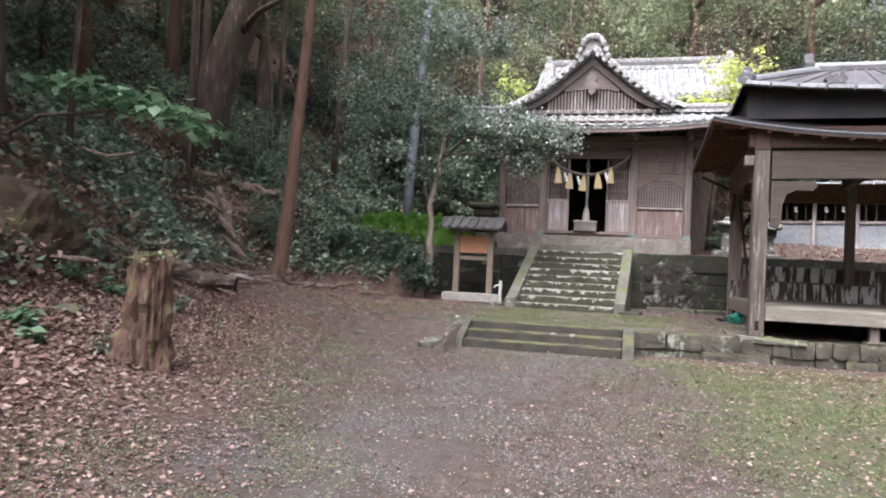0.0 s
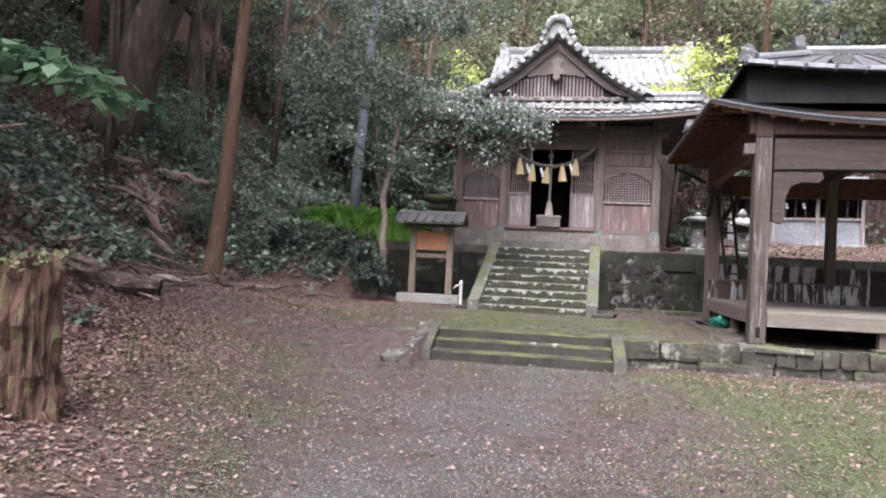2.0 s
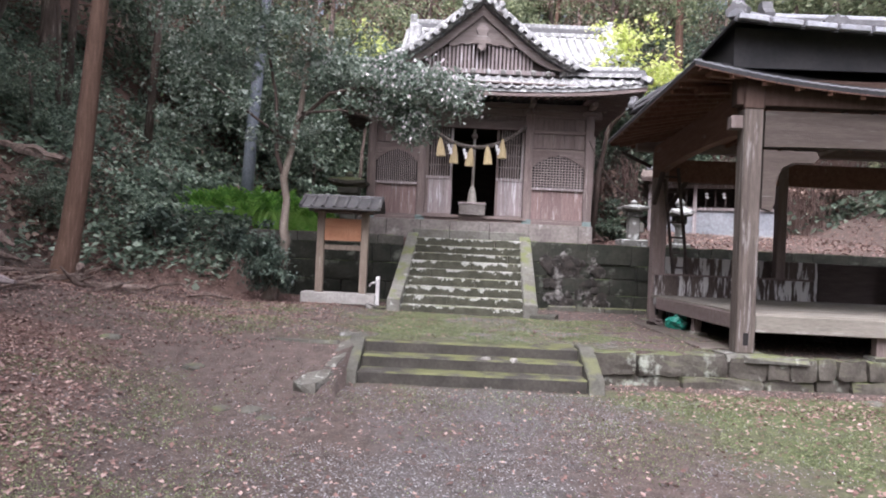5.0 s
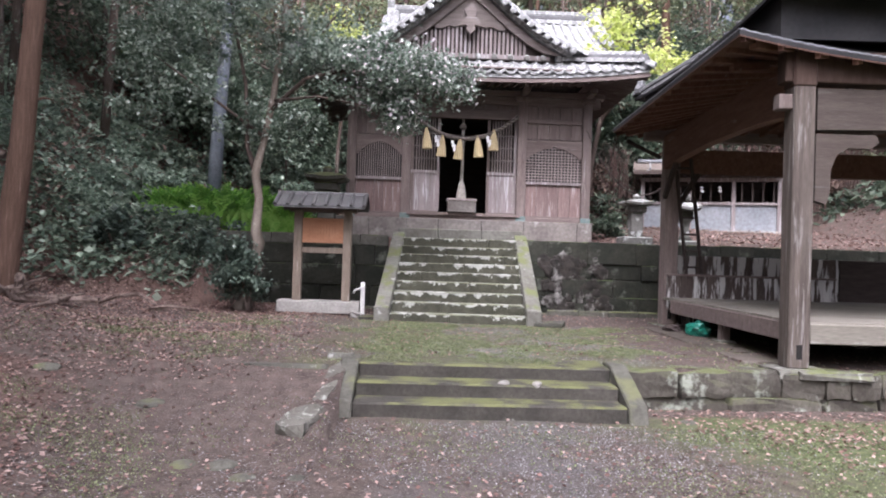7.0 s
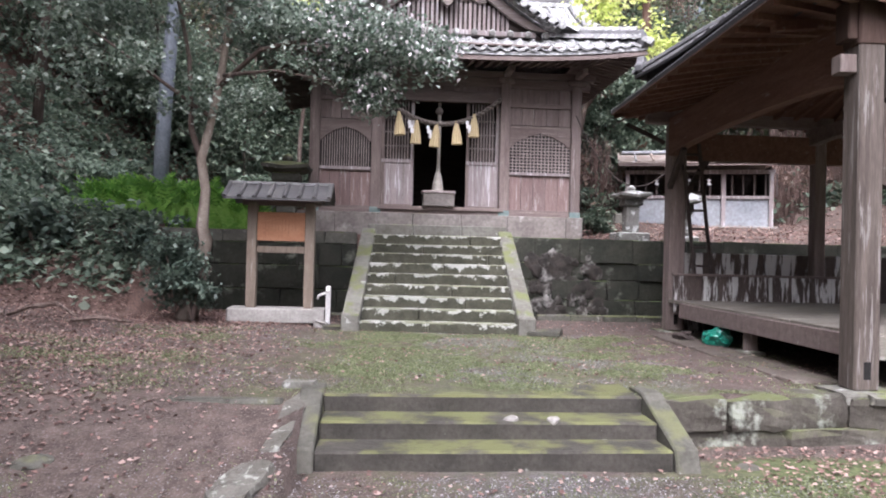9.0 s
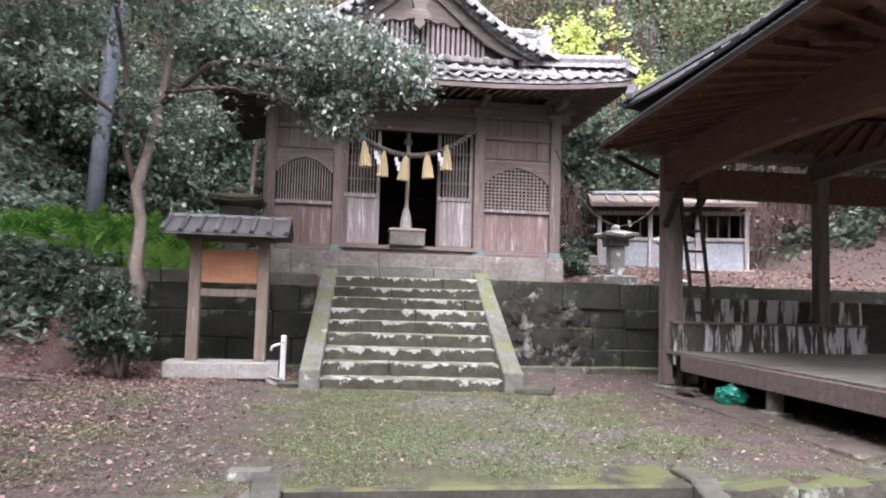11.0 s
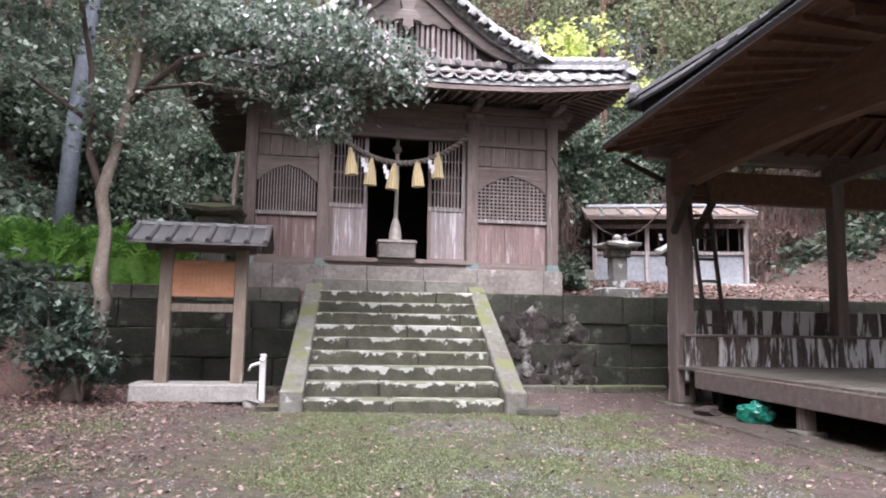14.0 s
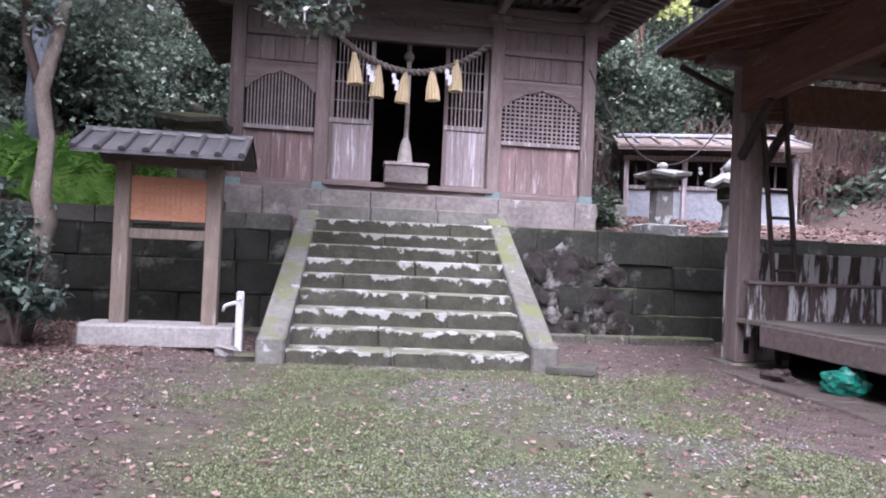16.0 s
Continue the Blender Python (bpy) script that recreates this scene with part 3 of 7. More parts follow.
# ---- main stair ----
def build_stair():
    e = thing("stone_stair", (-1.86, 18.35, 0.62), "mossy stone stair with lichen-edged treads and sloping cheeks", "stairs", rz=-3.0)
    n, rise, run, w = 9, 0.183, 0.355, 1.26
    for i in range(n):
        half = w + 0.01
        seams = sorted(rng.uniform(-0.8, 0.8) * half for _ in range(rng.choice((1, 1, 2))))
        cuts = [-half] + seams + [half]
        for a, b in zip(cuts, cuts[1:]):
            bm = bmesh.new()
            box(bm, a + 0.003, b - 0.003, run * i + rng.uniform(-0.008, 0.008), run * (i + 1) + 0.18, rise * i - 0.1, rise * (i + 1) - 0.002, 0.016, None, 0.005)
            part("tread_stone", bm, M_STEP, e)
    L, H = run * n, rise * n
    for s in (-1, 1):
        bm = bmesh.new()
        prism(bm, [(-0.12, -0.2), (-0.12, 0.3), (0.06, 0.32), (L + 0.06, H + 0.14), (L + 0.06, -0.2)], -0.14, 0.14)
        bmesh.ops.bevel(bm, geom=bm.edges[:], offset=0.02, segments=1, affect="EDGES")
        m = Matrix.Translation((s * (w + 0.13), 0, 0)) @ Matrix.Rotation(radians(90), 4, "Z")
        part("cheek", bm, M_CURB, e, "pale sloping cheek stone", m=m)
    bx("tread_stone", e, M_STEP, -w - 0.32, w + 0.3, L, L + 0.9, H - 0.15, H + 0.0, 0.02)
    for a, b in ((-1.42, -0.5), (-0.5, 0.5), (0.5, 1.42)):
        bx("coping", e, M_CURB, a + 0.004, b - 0.004, L + 0.04, L + 0.72, H - 0.01, H + 0.22, 0.015, "pale coping block")
    f = thing("flat_stone", (-0.25, 18.0, 0.64), "flat broken stone at the stair foot", "stone")
    part("slab", rubble_bm(0.5, 0.09, 0.34, 94, 0.04), M_CHEEK, f, m=pose(0, 0, 0, 3, -4, -20))
    f = thing("flat_stone", (-3.35, 18.4, 0.64), "flat mossy stone at the stair foot", "stone")
    part("slab", stone_bm(0.62, 0.08, 0.26, 0.03), M_STEPL, f, m=pose(0, 0, 0, 2, 2, 4))


build_stair()


# ---- high retaining walls ----
def build_high_wall(name, x0, x1, y, z0, z1, rz=0.0, rough_to=None):
    e = thing(name, (x0, y, z0), "damp dark retaining wall of coursed and rough stone", "wall", rz=rz, kind="structure")
    length = x1 - x0
    bx("backing", e, M_WALL, -0.0, length, 0.12, 0.5, -0.3, z1 - z0 - 0.08, 0.0)
    z = 0.0
    while z < z1 - z0 - 0.05:
        h = min(rng.uniform(0.3, 0.52), z1 - z0 - z)
        x = -rng.uniform(0, 0.3)
        while x < length:
            w = rng.uniform(0.4, 1.3)
            a, b = max(0, x), min(length, x + w)
            if b - a > 0.08:
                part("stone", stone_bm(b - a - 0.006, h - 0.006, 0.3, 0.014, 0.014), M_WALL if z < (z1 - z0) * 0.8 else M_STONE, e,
                     m=pose((a + b) / 2, rng.uniform(-0.025, 0.025), z))
            x += w
        z += h
    for _ in range(110 if rough_to else 0):
        r = rng.uniform(0.06, 0.17)
        px, pz = rng.uniform(*rough_to), rng.uniform(0.12, 1.3)
        bm = bmesh.new()
        bmesh.ops.create_icosphere(bm, subdivisions=1, radius=r)
        for v in bm.verts:
            v.co *= 1 + 0.8 * noise.noise(v.co * 9 + Vector((px * 9, pz * 9, r * 170)))
            v.co.y *= 0.17
        part("rough_stone", bm, M_ROUGH, e, m=pose(px, rng.uniform(-0.03, 0.02), pz))
    bx("footing", e, M_STONE, 0, length, -0.2, 0.12, -0.25, 0.05, 0.03, "mossy footing ledge")
    return e


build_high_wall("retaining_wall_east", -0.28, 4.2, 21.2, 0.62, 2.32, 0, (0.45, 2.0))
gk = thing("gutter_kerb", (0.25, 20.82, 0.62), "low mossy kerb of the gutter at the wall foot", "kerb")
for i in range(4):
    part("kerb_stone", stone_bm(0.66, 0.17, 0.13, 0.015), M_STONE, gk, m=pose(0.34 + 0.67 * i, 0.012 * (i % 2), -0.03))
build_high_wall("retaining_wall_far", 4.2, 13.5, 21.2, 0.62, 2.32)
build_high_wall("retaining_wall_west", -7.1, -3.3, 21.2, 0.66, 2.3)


# ---- main shrine hall ----
SX, SY, SZ = -1.575, 22.42, 2.78
HALF = 4.06
PROFILE = ((0.0, 8.4), (0.5, 7.97), (1.0, 7.55), (1.5, 7.16), (2.0, 6.87), (2.6, 6.6), (3.2, 6.42), (3.7, 6.32), (4.06, 6.28))


def roof_z(r):
    r = abs(r)
    for (a, za), (b, zb) in zip(PROFILE, PROFILE[1:]):
        if r <= b:
            return za + (zb - za) * (r - a) / (b - a)
    return PROFILE[-1][1]


def eave_z(r):
    return 5.97 + 0.26 * (abs(r) / HALF) ** 2.6


def hip_y(r):
    r = abs(r)
    return 21.98 if r < 2.15 else 21.98 - (21.98 - 21.1) * (r - 2.15) / (HALF - 2.15)


def skirt_z(r, y):
    top = 6.5 if abs(r) < 2.15 else 6.5 + (roof_z(HALF) - 6.5) * (abs(r) - 2.15) / (HALF - 2.15) + 0.04
    k = (y - 21.1) / max(0.02, hip_y(r) - 21.1)
    return eave_z(r) + (top - eave_z(r)) * min(1, k) * (0.85 + 0.15 * k)


def build_shrine():
    e = thing("shrine_hall", (SX, SY, SZ), "weathered timber shrine hall with lichened tile gable roof", "shrine")
    # stone footing
    x = -3.05
    while x < 3.05:
        w = min(rng.uniform(0.75, 1.3), 3.06 - x)
        bx("footing_stone", e, M_FOUND, x + 0.003, x + w - 0.003, -0.36, 0.3, -0.56, -0.03, 0.012)
        x += w
    bx("footing_body", e, M_FOUND, -3.04, 3.04, 0.3, 5.5, -0.56, -0.04, 0.01)
    bx("sill", e, M_WOODH, -2.82, 2.95, -0.1, 0.1, -0.03, 0.06)
    bx("threshold", e, M_WOODH, -1.36, 1.36, -0.16, 0.06, 0.06, 0.14)
    posts = (-2.72, -1.41, 1.37, 2.94)
    for p in posts:
        q = bx("post", e, M_WOOD, p - 0.11, p + 0.11, -0.12, 0.1, -0.03, 2.95, 0.012)
        bx("post_shoe", q, M_VERD, p - 0.118, p + 0.118, -0.128, 0.108, -0.03, 0.1, 0.004, "verdigris metal post shoe")
    for p in (posts[0], posts[-1]):
        bx("post", e, M_WOOD, p - 0.11, p + 0.11, 4.8, 5.02, -0.03, 2.95, 0.012)
    # side walls, back wall and ceiling
    for s, p in ((-1, posts[0]), (1, posts[-1])):
        y = 0.1
        while y < 4.8:
            bx("wall_board", e, M_WOOD, p - 0.04, p + 0.04, y + 0.002, min(4.8, y + 0.31) - 0.002, 0, 2.9, 0.006)
            y += 0.31
        bx("side_rail", e, M_WOODH, p - 0.07, p + 0.07, 0.1, 4.8, 1.0, 1.1)
        bx("side_rail", e, M_WOODH, p - 0.07, p + 0.07, 0.1, 4.8, 2.4, 2.5)
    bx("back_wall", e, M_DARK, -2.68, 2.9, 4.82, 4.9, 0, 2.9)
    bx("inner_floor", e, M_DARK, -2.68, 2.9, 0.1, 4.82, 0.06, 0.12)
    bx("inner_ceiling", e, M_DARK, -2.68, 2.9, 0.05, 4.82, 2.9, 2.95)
    # head beams
    bx("head_beam", e, M_WOODH, -3.03, 3.25, -0.09, 0.09, 2.78, 2.98, 0.012)
    bx("upper_beam", e, M_WOODH, -3.3, 3.35, -0.14, 0.1, 2.985, 3.12, 0.012)
    bx("door_head", e, M_WOODH, -1.3, 1.26, -0.1, 0.06, 2.42, 2.66, 0.012)
    bx("transom_board", e, M_WOOD, -1.3, 1.26, -0.02, 0.02, 2.66, 2.78)
    # side bays
    for a, b, grid in ((posts[0] + 0.11, posts[1] - 0.11, False), (posts[2] + 0.11, posts[3] - 0.11, True)):
        w = b - a
        x = a
        while x < b - 0.02:
            ww = min(w / 5, b - x)
            bx("panel_board", e, M_RED, x + 0.003, x + ww - 0.003, -0.03, 0.0, 0.08, 0.88, 0.004)
            bx("panel_board", e, M_WOOD, x + 0.003, x + ww - 0.003, -0.025, 0.0, 1.98, 2.36, 0.004)
            bx("panel_board", e, M_WOOD, x + 0.003, x + ww - 0.003, -0.025, 0.0, 2.47, 2.78, 0.004)
            x += ww
        bx("rail", e, M_WOODH, a, b, -0.07, 0.03, 0.06, 0.12, 0.004)
        bx("rail", e, M_PALE, a, b, -0.085, 0.03, 0.88, 0.95, 0.006)
        bx("rail", e, M_WOODH, a, b, -0.06, 0.03, 1.9, 1.96, 0.006)
        bx("rail", e, M_WOODH, a, b, -0.07, 0.03, 2.36, 2.46, 0.006)
        # cusped board over the lattice
        top, xm = 1.9, (a + b) / 2
        lower = [(a, 1.5), (a + 0.06 * w, 1.52), (a + 0.1 * w, 1.6), (a + 0.2 * w, 1.66), (a + 0.3 * w, 1.74), (a + 0.42 * w, 1.77), (xm, 1.82)]
        lower += [(2 * xm - x_, z_) for x_, z_ in lower[-2::-1]]
        bm = bmesh.new()
        ff, bk = [], []
        for x_, z_ in lower:
            ff.append((bm.verts.new((x_, -0.06, z_)), bm.verts.new((x_, -0.06, top))))
            bk.append((bm.verts.new((x_, 0.0, z_)), bm.verts.new((x_, 0.0, top))))
        for i in range(len(lower) - 1):
            bm.faces.new((ff[i][0], ff[i + 1][0], ff[i + 1][1], ff[i][1]))
            bm.faces.new((ff[i + 1][0], ff[i][0], bk[i][0], bk[i + 1][0]))
        part("cusped_board", bm, M_WOODH, e, "board cut in a cusped arch")
        nb = 17 if grid else 21
        for i in range(1, nb):
            xx = a + w * i / nb
            bx("lattice_bar", e, M_LATT, xx - 0.0105, xx + 0.0105, -0.04, -0.01, 0.94, 1.86, 0.0)
        if grid:
            for i in range(1, 13):
                zz = 0.94 + 0.9 * i / 13
                bx("lattice_bar", e, M_LATT, a, b, -0.028, -0.006, zz - 0.011, zz + 0.011, 0.0)
        # black sheet that paints the dark between the bars
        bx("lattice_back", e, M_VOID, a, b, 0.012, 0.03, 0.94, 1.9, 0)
    # two sliding doors, half open
    for a, b in ((-1.3, -0.6), (0.54, 1.26)):
        d = part("sliding_door", box(bmesh.new(), a, a + 0.07, 0.05, 0.1, 0.12, 2.44, 0.006), M_WOOD, e, "half-open sliding door, boards below bars")
        bx("stile", d, M_PALE, b - 0.07, b, 0.05, 0.1, 0.12, 2.44, 0.006)
        n = 4
        for i in range(n):
            x0, x1 = a + 0.07 + (b - a - 0.14) * i / n, a + 0.07 + (b - a - 0.14) * (i + 1) / n
            bx("door_board", d, M_PALE, x0 + 0.002, x1 - 0.002, 0.065, 0.085, 0.14, 1.08, 0.003)
        bx("rail", d, M_PALE, a, b, 0.04, 0.1, 1.08, 1.16, 0.005)
        bx("rail", d, M_WOODH, a, b, 0.05, 0.1, 0.12, 0.18, 0.005)
        n = 9
        for i in range(1, n):
            xx = a + 0.07 + (b - a - 0.14) * i / n
            bx("lattice_bar", d, M_LATT, xx - 0.013, xx + 0.013, 0.06, 0.09, 1.16, 2.42, 0)
        for zz in (1.45, 1.75, 2.05):
            bx("lattice_bar", d, M_LATT, a, b, 0.07, 0.085, zz - 0.01, zz + 0.01, 0)
    # bracket arms under the eaves
    for p in posts[1:]:
        bx("bracket", e, M_WOOD, p - 0.07, p + 0.07, -0.75, 0.1, 2.98, 3.1, 0.02)
        bx("bracket", e, M_WOOD, p - 0.2, p + 0.2, -0.2, -0.02, 2.86, 2.98, 0.03)
    for s, p in ((-1, posts[0]), (1, posts[-1])):
        bm = bmesh.new()
        prism(bm, [(0, 2.62), (s * 0.22, 2.66), (s * 0.42, 2.8), (s * 0.48, 2.9), (s * 0.3, 2.88), (s * 0.2, 2.98), (0, 2.95)], -0.06, 0.06)
        part("carved_nosing", bm, M_WOOD, e)
    # gable board wall
    bm = bmesh.new()
    prism(bm, [(-2.1, 3.72), (2.1, 3.72), (0.0, 5.4)], -0.44, -0.36)
    part("gable_wall", bm, M_DARK, e)
    for i in range(27):
        xx = -1.3 + 2.6 * i / 26
        h = 0.62 - 0.42 * abs(xx / 1.5) ** 1.6 + 0.05
        bx("gable_bar", e, M_PALE, xx - 0.025, xx + 0.025, -0.5, -0.445, 3.85, 3.85 + h + 0.06, 0.0)
    bx("gable_sill", e, M_PALE, -1.9, 1.9, -0.56, -0.12, 3.74, 3.85, 0.01)
    for s in (-1, 1):
        bm = bmesh.new()
        pts = [(r, roof_z(r) - SZ - 0.16) for r in (0.0, 0.5, 1.0, 1.5, 2.0, 2.25)]
        low = [(2.2, 3.84), (1.75, 3.9), (1.35, 4.1), (0.9, 4.44), (0.45, 4.83), (0.0, 5.2)]
        prism(bm, [(s * r, z) for r, z in pts + low], -0.62, -0.54)
        part("barge_board", bm, M_GREYB, e, "curved grey barge board")
        bm = bmesh.new()
        prism(bm, [(s * r, z) for r, z in ((0.0, 5.24), (0.5, 4.82), (0.86, 4.5), (0.8, 4.42), (0.66, 4.42), (0.5, 4.5), (0.36, 4.46), (0.2, 4.52), (0.0, 4.56))], -0.55, -0.46)
        part("gable_carving", bm, M_GREYB, e)
    bm = bmesh.new()
    prism(bm, [(0, 4.26), (0.1, 4.34), (0.09, 4.46), (0.24, 4.44), (0.2, 4.58), (0.1, 4.66), (0.15, 4.82), (0.0, 4.98), (-0.15, 4.82), (-0.1, 4.66), (-0.2, 4.58), (-0.24, 4.44),
               (-0.09, 4.46), (-0.1, 4.34)], -0.75, -0.64)
    part("gable_pendant", bm, M_GREYB, e, "carved pendant under the gable peak")
    return e


hall = build_shrine()


def half_pipe(bm, a, b, r, n=5, lift=0.0, cap=True):
    """Convex tile bar from a to b."""
    a, b = Vector(a), Vector(b)
    d = (b - a).normalized()
    s = d.cross(Vector((0, 0, 1))).normalized()
    u = s.cross(d).normalized()
    rings = []
    for p in (a, b):
        rings.append([bm.verts.new(p + r * (math.cos(math.pi * k / n) * s + math.sin(math.pi * k / n) * u)) for k in range(n + 1)])
    for k in range(n):
        bm.faces.new((rings[0][k], rings[0][k + 1], rings[1][k + 1], rings[1][k]))
    if cap:
        bm.faces.new(rings[0][::-1])
        bm.faces.new(rings[1])


def build_roof(e):
    # sheet under the tiles: main slopes
    for s in (-1, 1):
        bm = bmesh.new()
        rs = [0, 0.5, 1.0, 1.5, 2.0, 2.15, 2.6, 3.0, 3.4, 3.7, 4.06]
        y1 = 27.9
        rows = []
        for r in rs:
            y0 = 21.72 if r < 2.16 else hip_y(r)
            rows.append([bm.verts.new((s * r, y - SY, roof_z(r) - SZ + dz)) for y, dz in ((y0, 0), (y1, 0), (y1, -0.12), (y0, -0.12))])
        for p, q in zip(rows, rows[1:]):
            for k in range(4):
                bm.faces.new((p[k], p[(k + 1) % 4], q[(k + 1) % 4], q[k]))
        bm.faces.new(rows[-1])
        bmesh.ops.recalc_face_normals(bm, faces=bm.faces[:])
        part("roof_slope", bm, M_TILE, e)
        # courses of tiles joined into one mesh for each slope
        bm = bmesh.new()
        yy = 21.9
        while yy < 27.8:
            pts = [r for r in rs if yy >= (21.72 if r < 2.16 else hip_y(r))]
            for r0, r1 in zip(pts, pts[1:]):
                half_pipe(bm, (s * r0, yy - SY, roof_z(r0) - SZ), (s * r1, yy - SY, roof_z(r1) - SZ), 0.07, 4)
            yy += 0.27
        tagged(part("roof_tiling", bm, M_TILE, e), kind="stuff")
    # front skirt sheet
    bm = bmesh.new()
    rs = [-4.06, -3.7, -3.2, -2.6, -2.15, -1.4, -0.7, 0, 0.7, 1.4, 2.15, 2.6, 3.2, 3.7, 4.06]
    rows = []
    for r in rs:
        ya, yb = 21.1, max(21.13, hip_y(r) + (0.1 if abs(r) < 2.2 else 0))
        rows.append([bm.verts.new((r, ya - SY, eave_z(r) - SZ)), bm.verts.new((r, yb - SY, skirt_z(r, yb) - SZ)),
                     bm.verts.new((r, yb - SY, skirt_z(r, yb) - SZ - 0.1)), bm.verts.new((r, ya - SY, eave_z(r) - SZ - 0.07))])
    for p, q in zip(rows, rows[1:]):
        for k in range(4):
            bm.faces.new((p[k], p[(k + 1) % 4], q[(k + 1) % 4], q[k]))
    bm.faces.new(rows[0])
    bm.faces.new(rows[-1][::-1])
    bmesh.ops.recalc_face_normals(bm, faces=bm.faces[:])
    part("roof_skirt", bm, M_TILE, e)
    # skirt tiles, each laid by itself
    r = -3.95
    while r < 4.0:
        top = hip_y(r)
        n = max(1, int((top - 21.04) / 0.24))
        for i in range(n):
            ya = 21.06 + (top - 21.06) * i / n
            yb = 21.06 + (top - 21.06) * (i + 1) / n + 0.05
            bm = bmesh.new()
            za, zb = skirt_z(r, max(21.1, ya)) - SZ, skirt_z(r, max(21.1, yb)) - SZ
            w = 0.135
            pr = [(-w, 0.055), (-w * 0.6, 0.015), (0, 0.0), (w * 0.45, 0.03), (w * 0.8, 0.075), (w * 1.1, 0.06)]
            A = [bm.verts.new((r + x_, ya - SY, za + z_ + 0.03)) for x_, z_ in pr]
            B = [bm.verts.new((r + x_, yb - SY, zb + z_ + 0.005)) for x_, z_ in pr]
            C = [bm.verts.new((r + x_, ya - SY, za + z_ - 0.01)) for x_, z_ in pr]
            for k in range(len(pr) - 1):
                bm.faces.new((A[k], A[k + 1], B[k + 1], B[k]))
                bm.faces.new((C[k], C[k + 1], A[k + 1], A[k]))
            part("roof_tile", bm, M_TILE, e)
        r += 0.27
    # eave soffit, fascia and rafters
    bm = bmesh.new()
    A = []
    for r in rs:
        A.append([bm.verts.new((r, 21.12 - SY, eave_z(r) - SZ - 0.09)), bm.verts.new((r, 21.2 - SY, eave_z(r) - SZ - 0.09)),
                  bm.verts.new((r, 21.2 - SY, eave_z(r) - SZ - 0.17)), bm.verts.new((r, 21.12 - SY, eave_z(r) - SZ - 0.17))])
    for p, q in zip(A, A[1:]):
        for k in range(4):
            bm.faces.new((p[k], p[(k + 1) % 4], q[(k + 1) % 4], q[k]))
    bmesh.ops.recalc_face_normals(bm, faces=bm.faces[:])
    part("eave_board", bm, M_WOODH, e)
    for s in (-1, 1):
        bm = bmesh.new()
        x = s * (HALF - 0.04)
        prev = [bm.verts.new((x + dx, 21.14 - SY, 6.2 - SZ + dz - 0.0)) for dx, dz in ((0, 0), (-s * 0.08, 0), (-s * 0.08, -0.18), (0, -0.18))]
        nxt = [bm.verts.new((x + dx, 27.9 - SY, 6.16 - SZ + dz)) for dx, dz in ((0, 0), (-s * 0.08, 0), (-s * 0.08, -0.18), (0, -0.18))]
        for k in range(4):
            bm.faces.new((prev[k], prev[(k + 1) % 4], nxt[(k + 1) % 4], nxt[k]))
        part("eave_board", bm, M_WOODH, e)
        yy = 21.3
        while yy < 27.8:
            beam("rafter", e, M_WOODH, (s * (HALF - 0.06), yy - SY, 6.0 - SZ), (s * 2.9, yy - SY, 6.22 - SZ), 0.055, 0.09, 0.0)
            yy += 0.2
        bm = bmesh.new()
        box(bm, 2.9 if s > 0 else -HALF, HALF if s > 0 else -2.9, 21.15 - SY, 27.9 - SY, 6.16 - SZ, 6.19 - SZ, 0)
        part("soffit", bm, M_WOODH, e)
    x = -3.9
    while x < 3.95:
        z = eave_z(x) - SZ - 0.14
        beam("rafter", e, M_WOODH, (x, 21.22 - SY, z), (x, SY - SY, z + 0.2), 0.055, 0.09, 0.0)
        x += 0.2
    bx("soffit", e, M_WOODH, -HALF, HALF, 21.2 - SY, 0.2, 6.16 - SZ - 0.03, 6.16 - SZ, 0)
    # verge tiles with round ends, hip ridges, main ridge and end ornament
    for s in (-1, 1):
        for r0 in [0.16 + 0.2 * i for i in range(12)]:
            z = roof_z(r0) - SZ
            bm = bmesh.new()
            half_pipe(bm, (s * r0, 21.46 - SY, z - 0.05), (s * r0, 22.1 - SY, z + 0.02), 0.095, 6)
            part("verge_tile", bm, M_TILE, e)
            bm = bmesh.new()
            lathe(bm, [(0.068, 0), (0.07, 0.02), (0.05, 0.03), (0.02, 0.032)], 10)
            part("verge_disc", bm, M_TILE, e, "pale round tile end", m=pose(s * r0, 21.46 - SY, z - 0.04, 90))
        for i in range(10):
            r0, r1 = 0.1 + 0.26 * i, 0.1 + 0.26 * (i + 1) + 0.02
            bm = bmesh.new()
            half_pipe(bm, (s * r0, 21.66 - SY, roof_z(r0) - SZ + 0.05), (s * r1, 21.66 - SY, roof_z(r1) - SZ + 0.03), 0.12, 6)
            part("verge_ridge_tile", bm, M_TILE, e)
            for rad, up, mm in ((0.17, 0.02, M_TILE), (0.15, 0.12, M_TILED), (0.13, 0.2, M_TILE)):
                bm = bmesh.new()
                half_pipe(bm, (s * r0, 22.2 - SY, roof_z(r0) - SZ + up + 0.02), (s * r1, 22.2 - SY, roof_z(r1) - SZ + up), rad, 5)
                part("verge_ridge_tile", bm, mm, e)
        for lay, (rad, up) in enumerate(((0.15, 0.0), (0.12, 0.1), (0.1, 0.18))):
            steps = [2.05 + (HALF - 2.0 - 0.12 * lay) * i / 12 for i in range(13)]
            for r0, r1 in zip(steps, steps[1:]):
                bm = bmesh.new()
                half_pipe(bm, (s * r0, hip_y(r0) - SY, skirt_z(r0, hip_y(r0)) - SZ + up), (s * r1, hip_y(r1) - SY, skirt_z(r1, hip_y(r1)) - SZ + up + 0.04 * (r1 / HALF) ** 4), rad, 5)
                part("hip_ridge_tile", bm, M_TILE if lay != 1 else M_TILED, e)
        bm = bmesh.new()
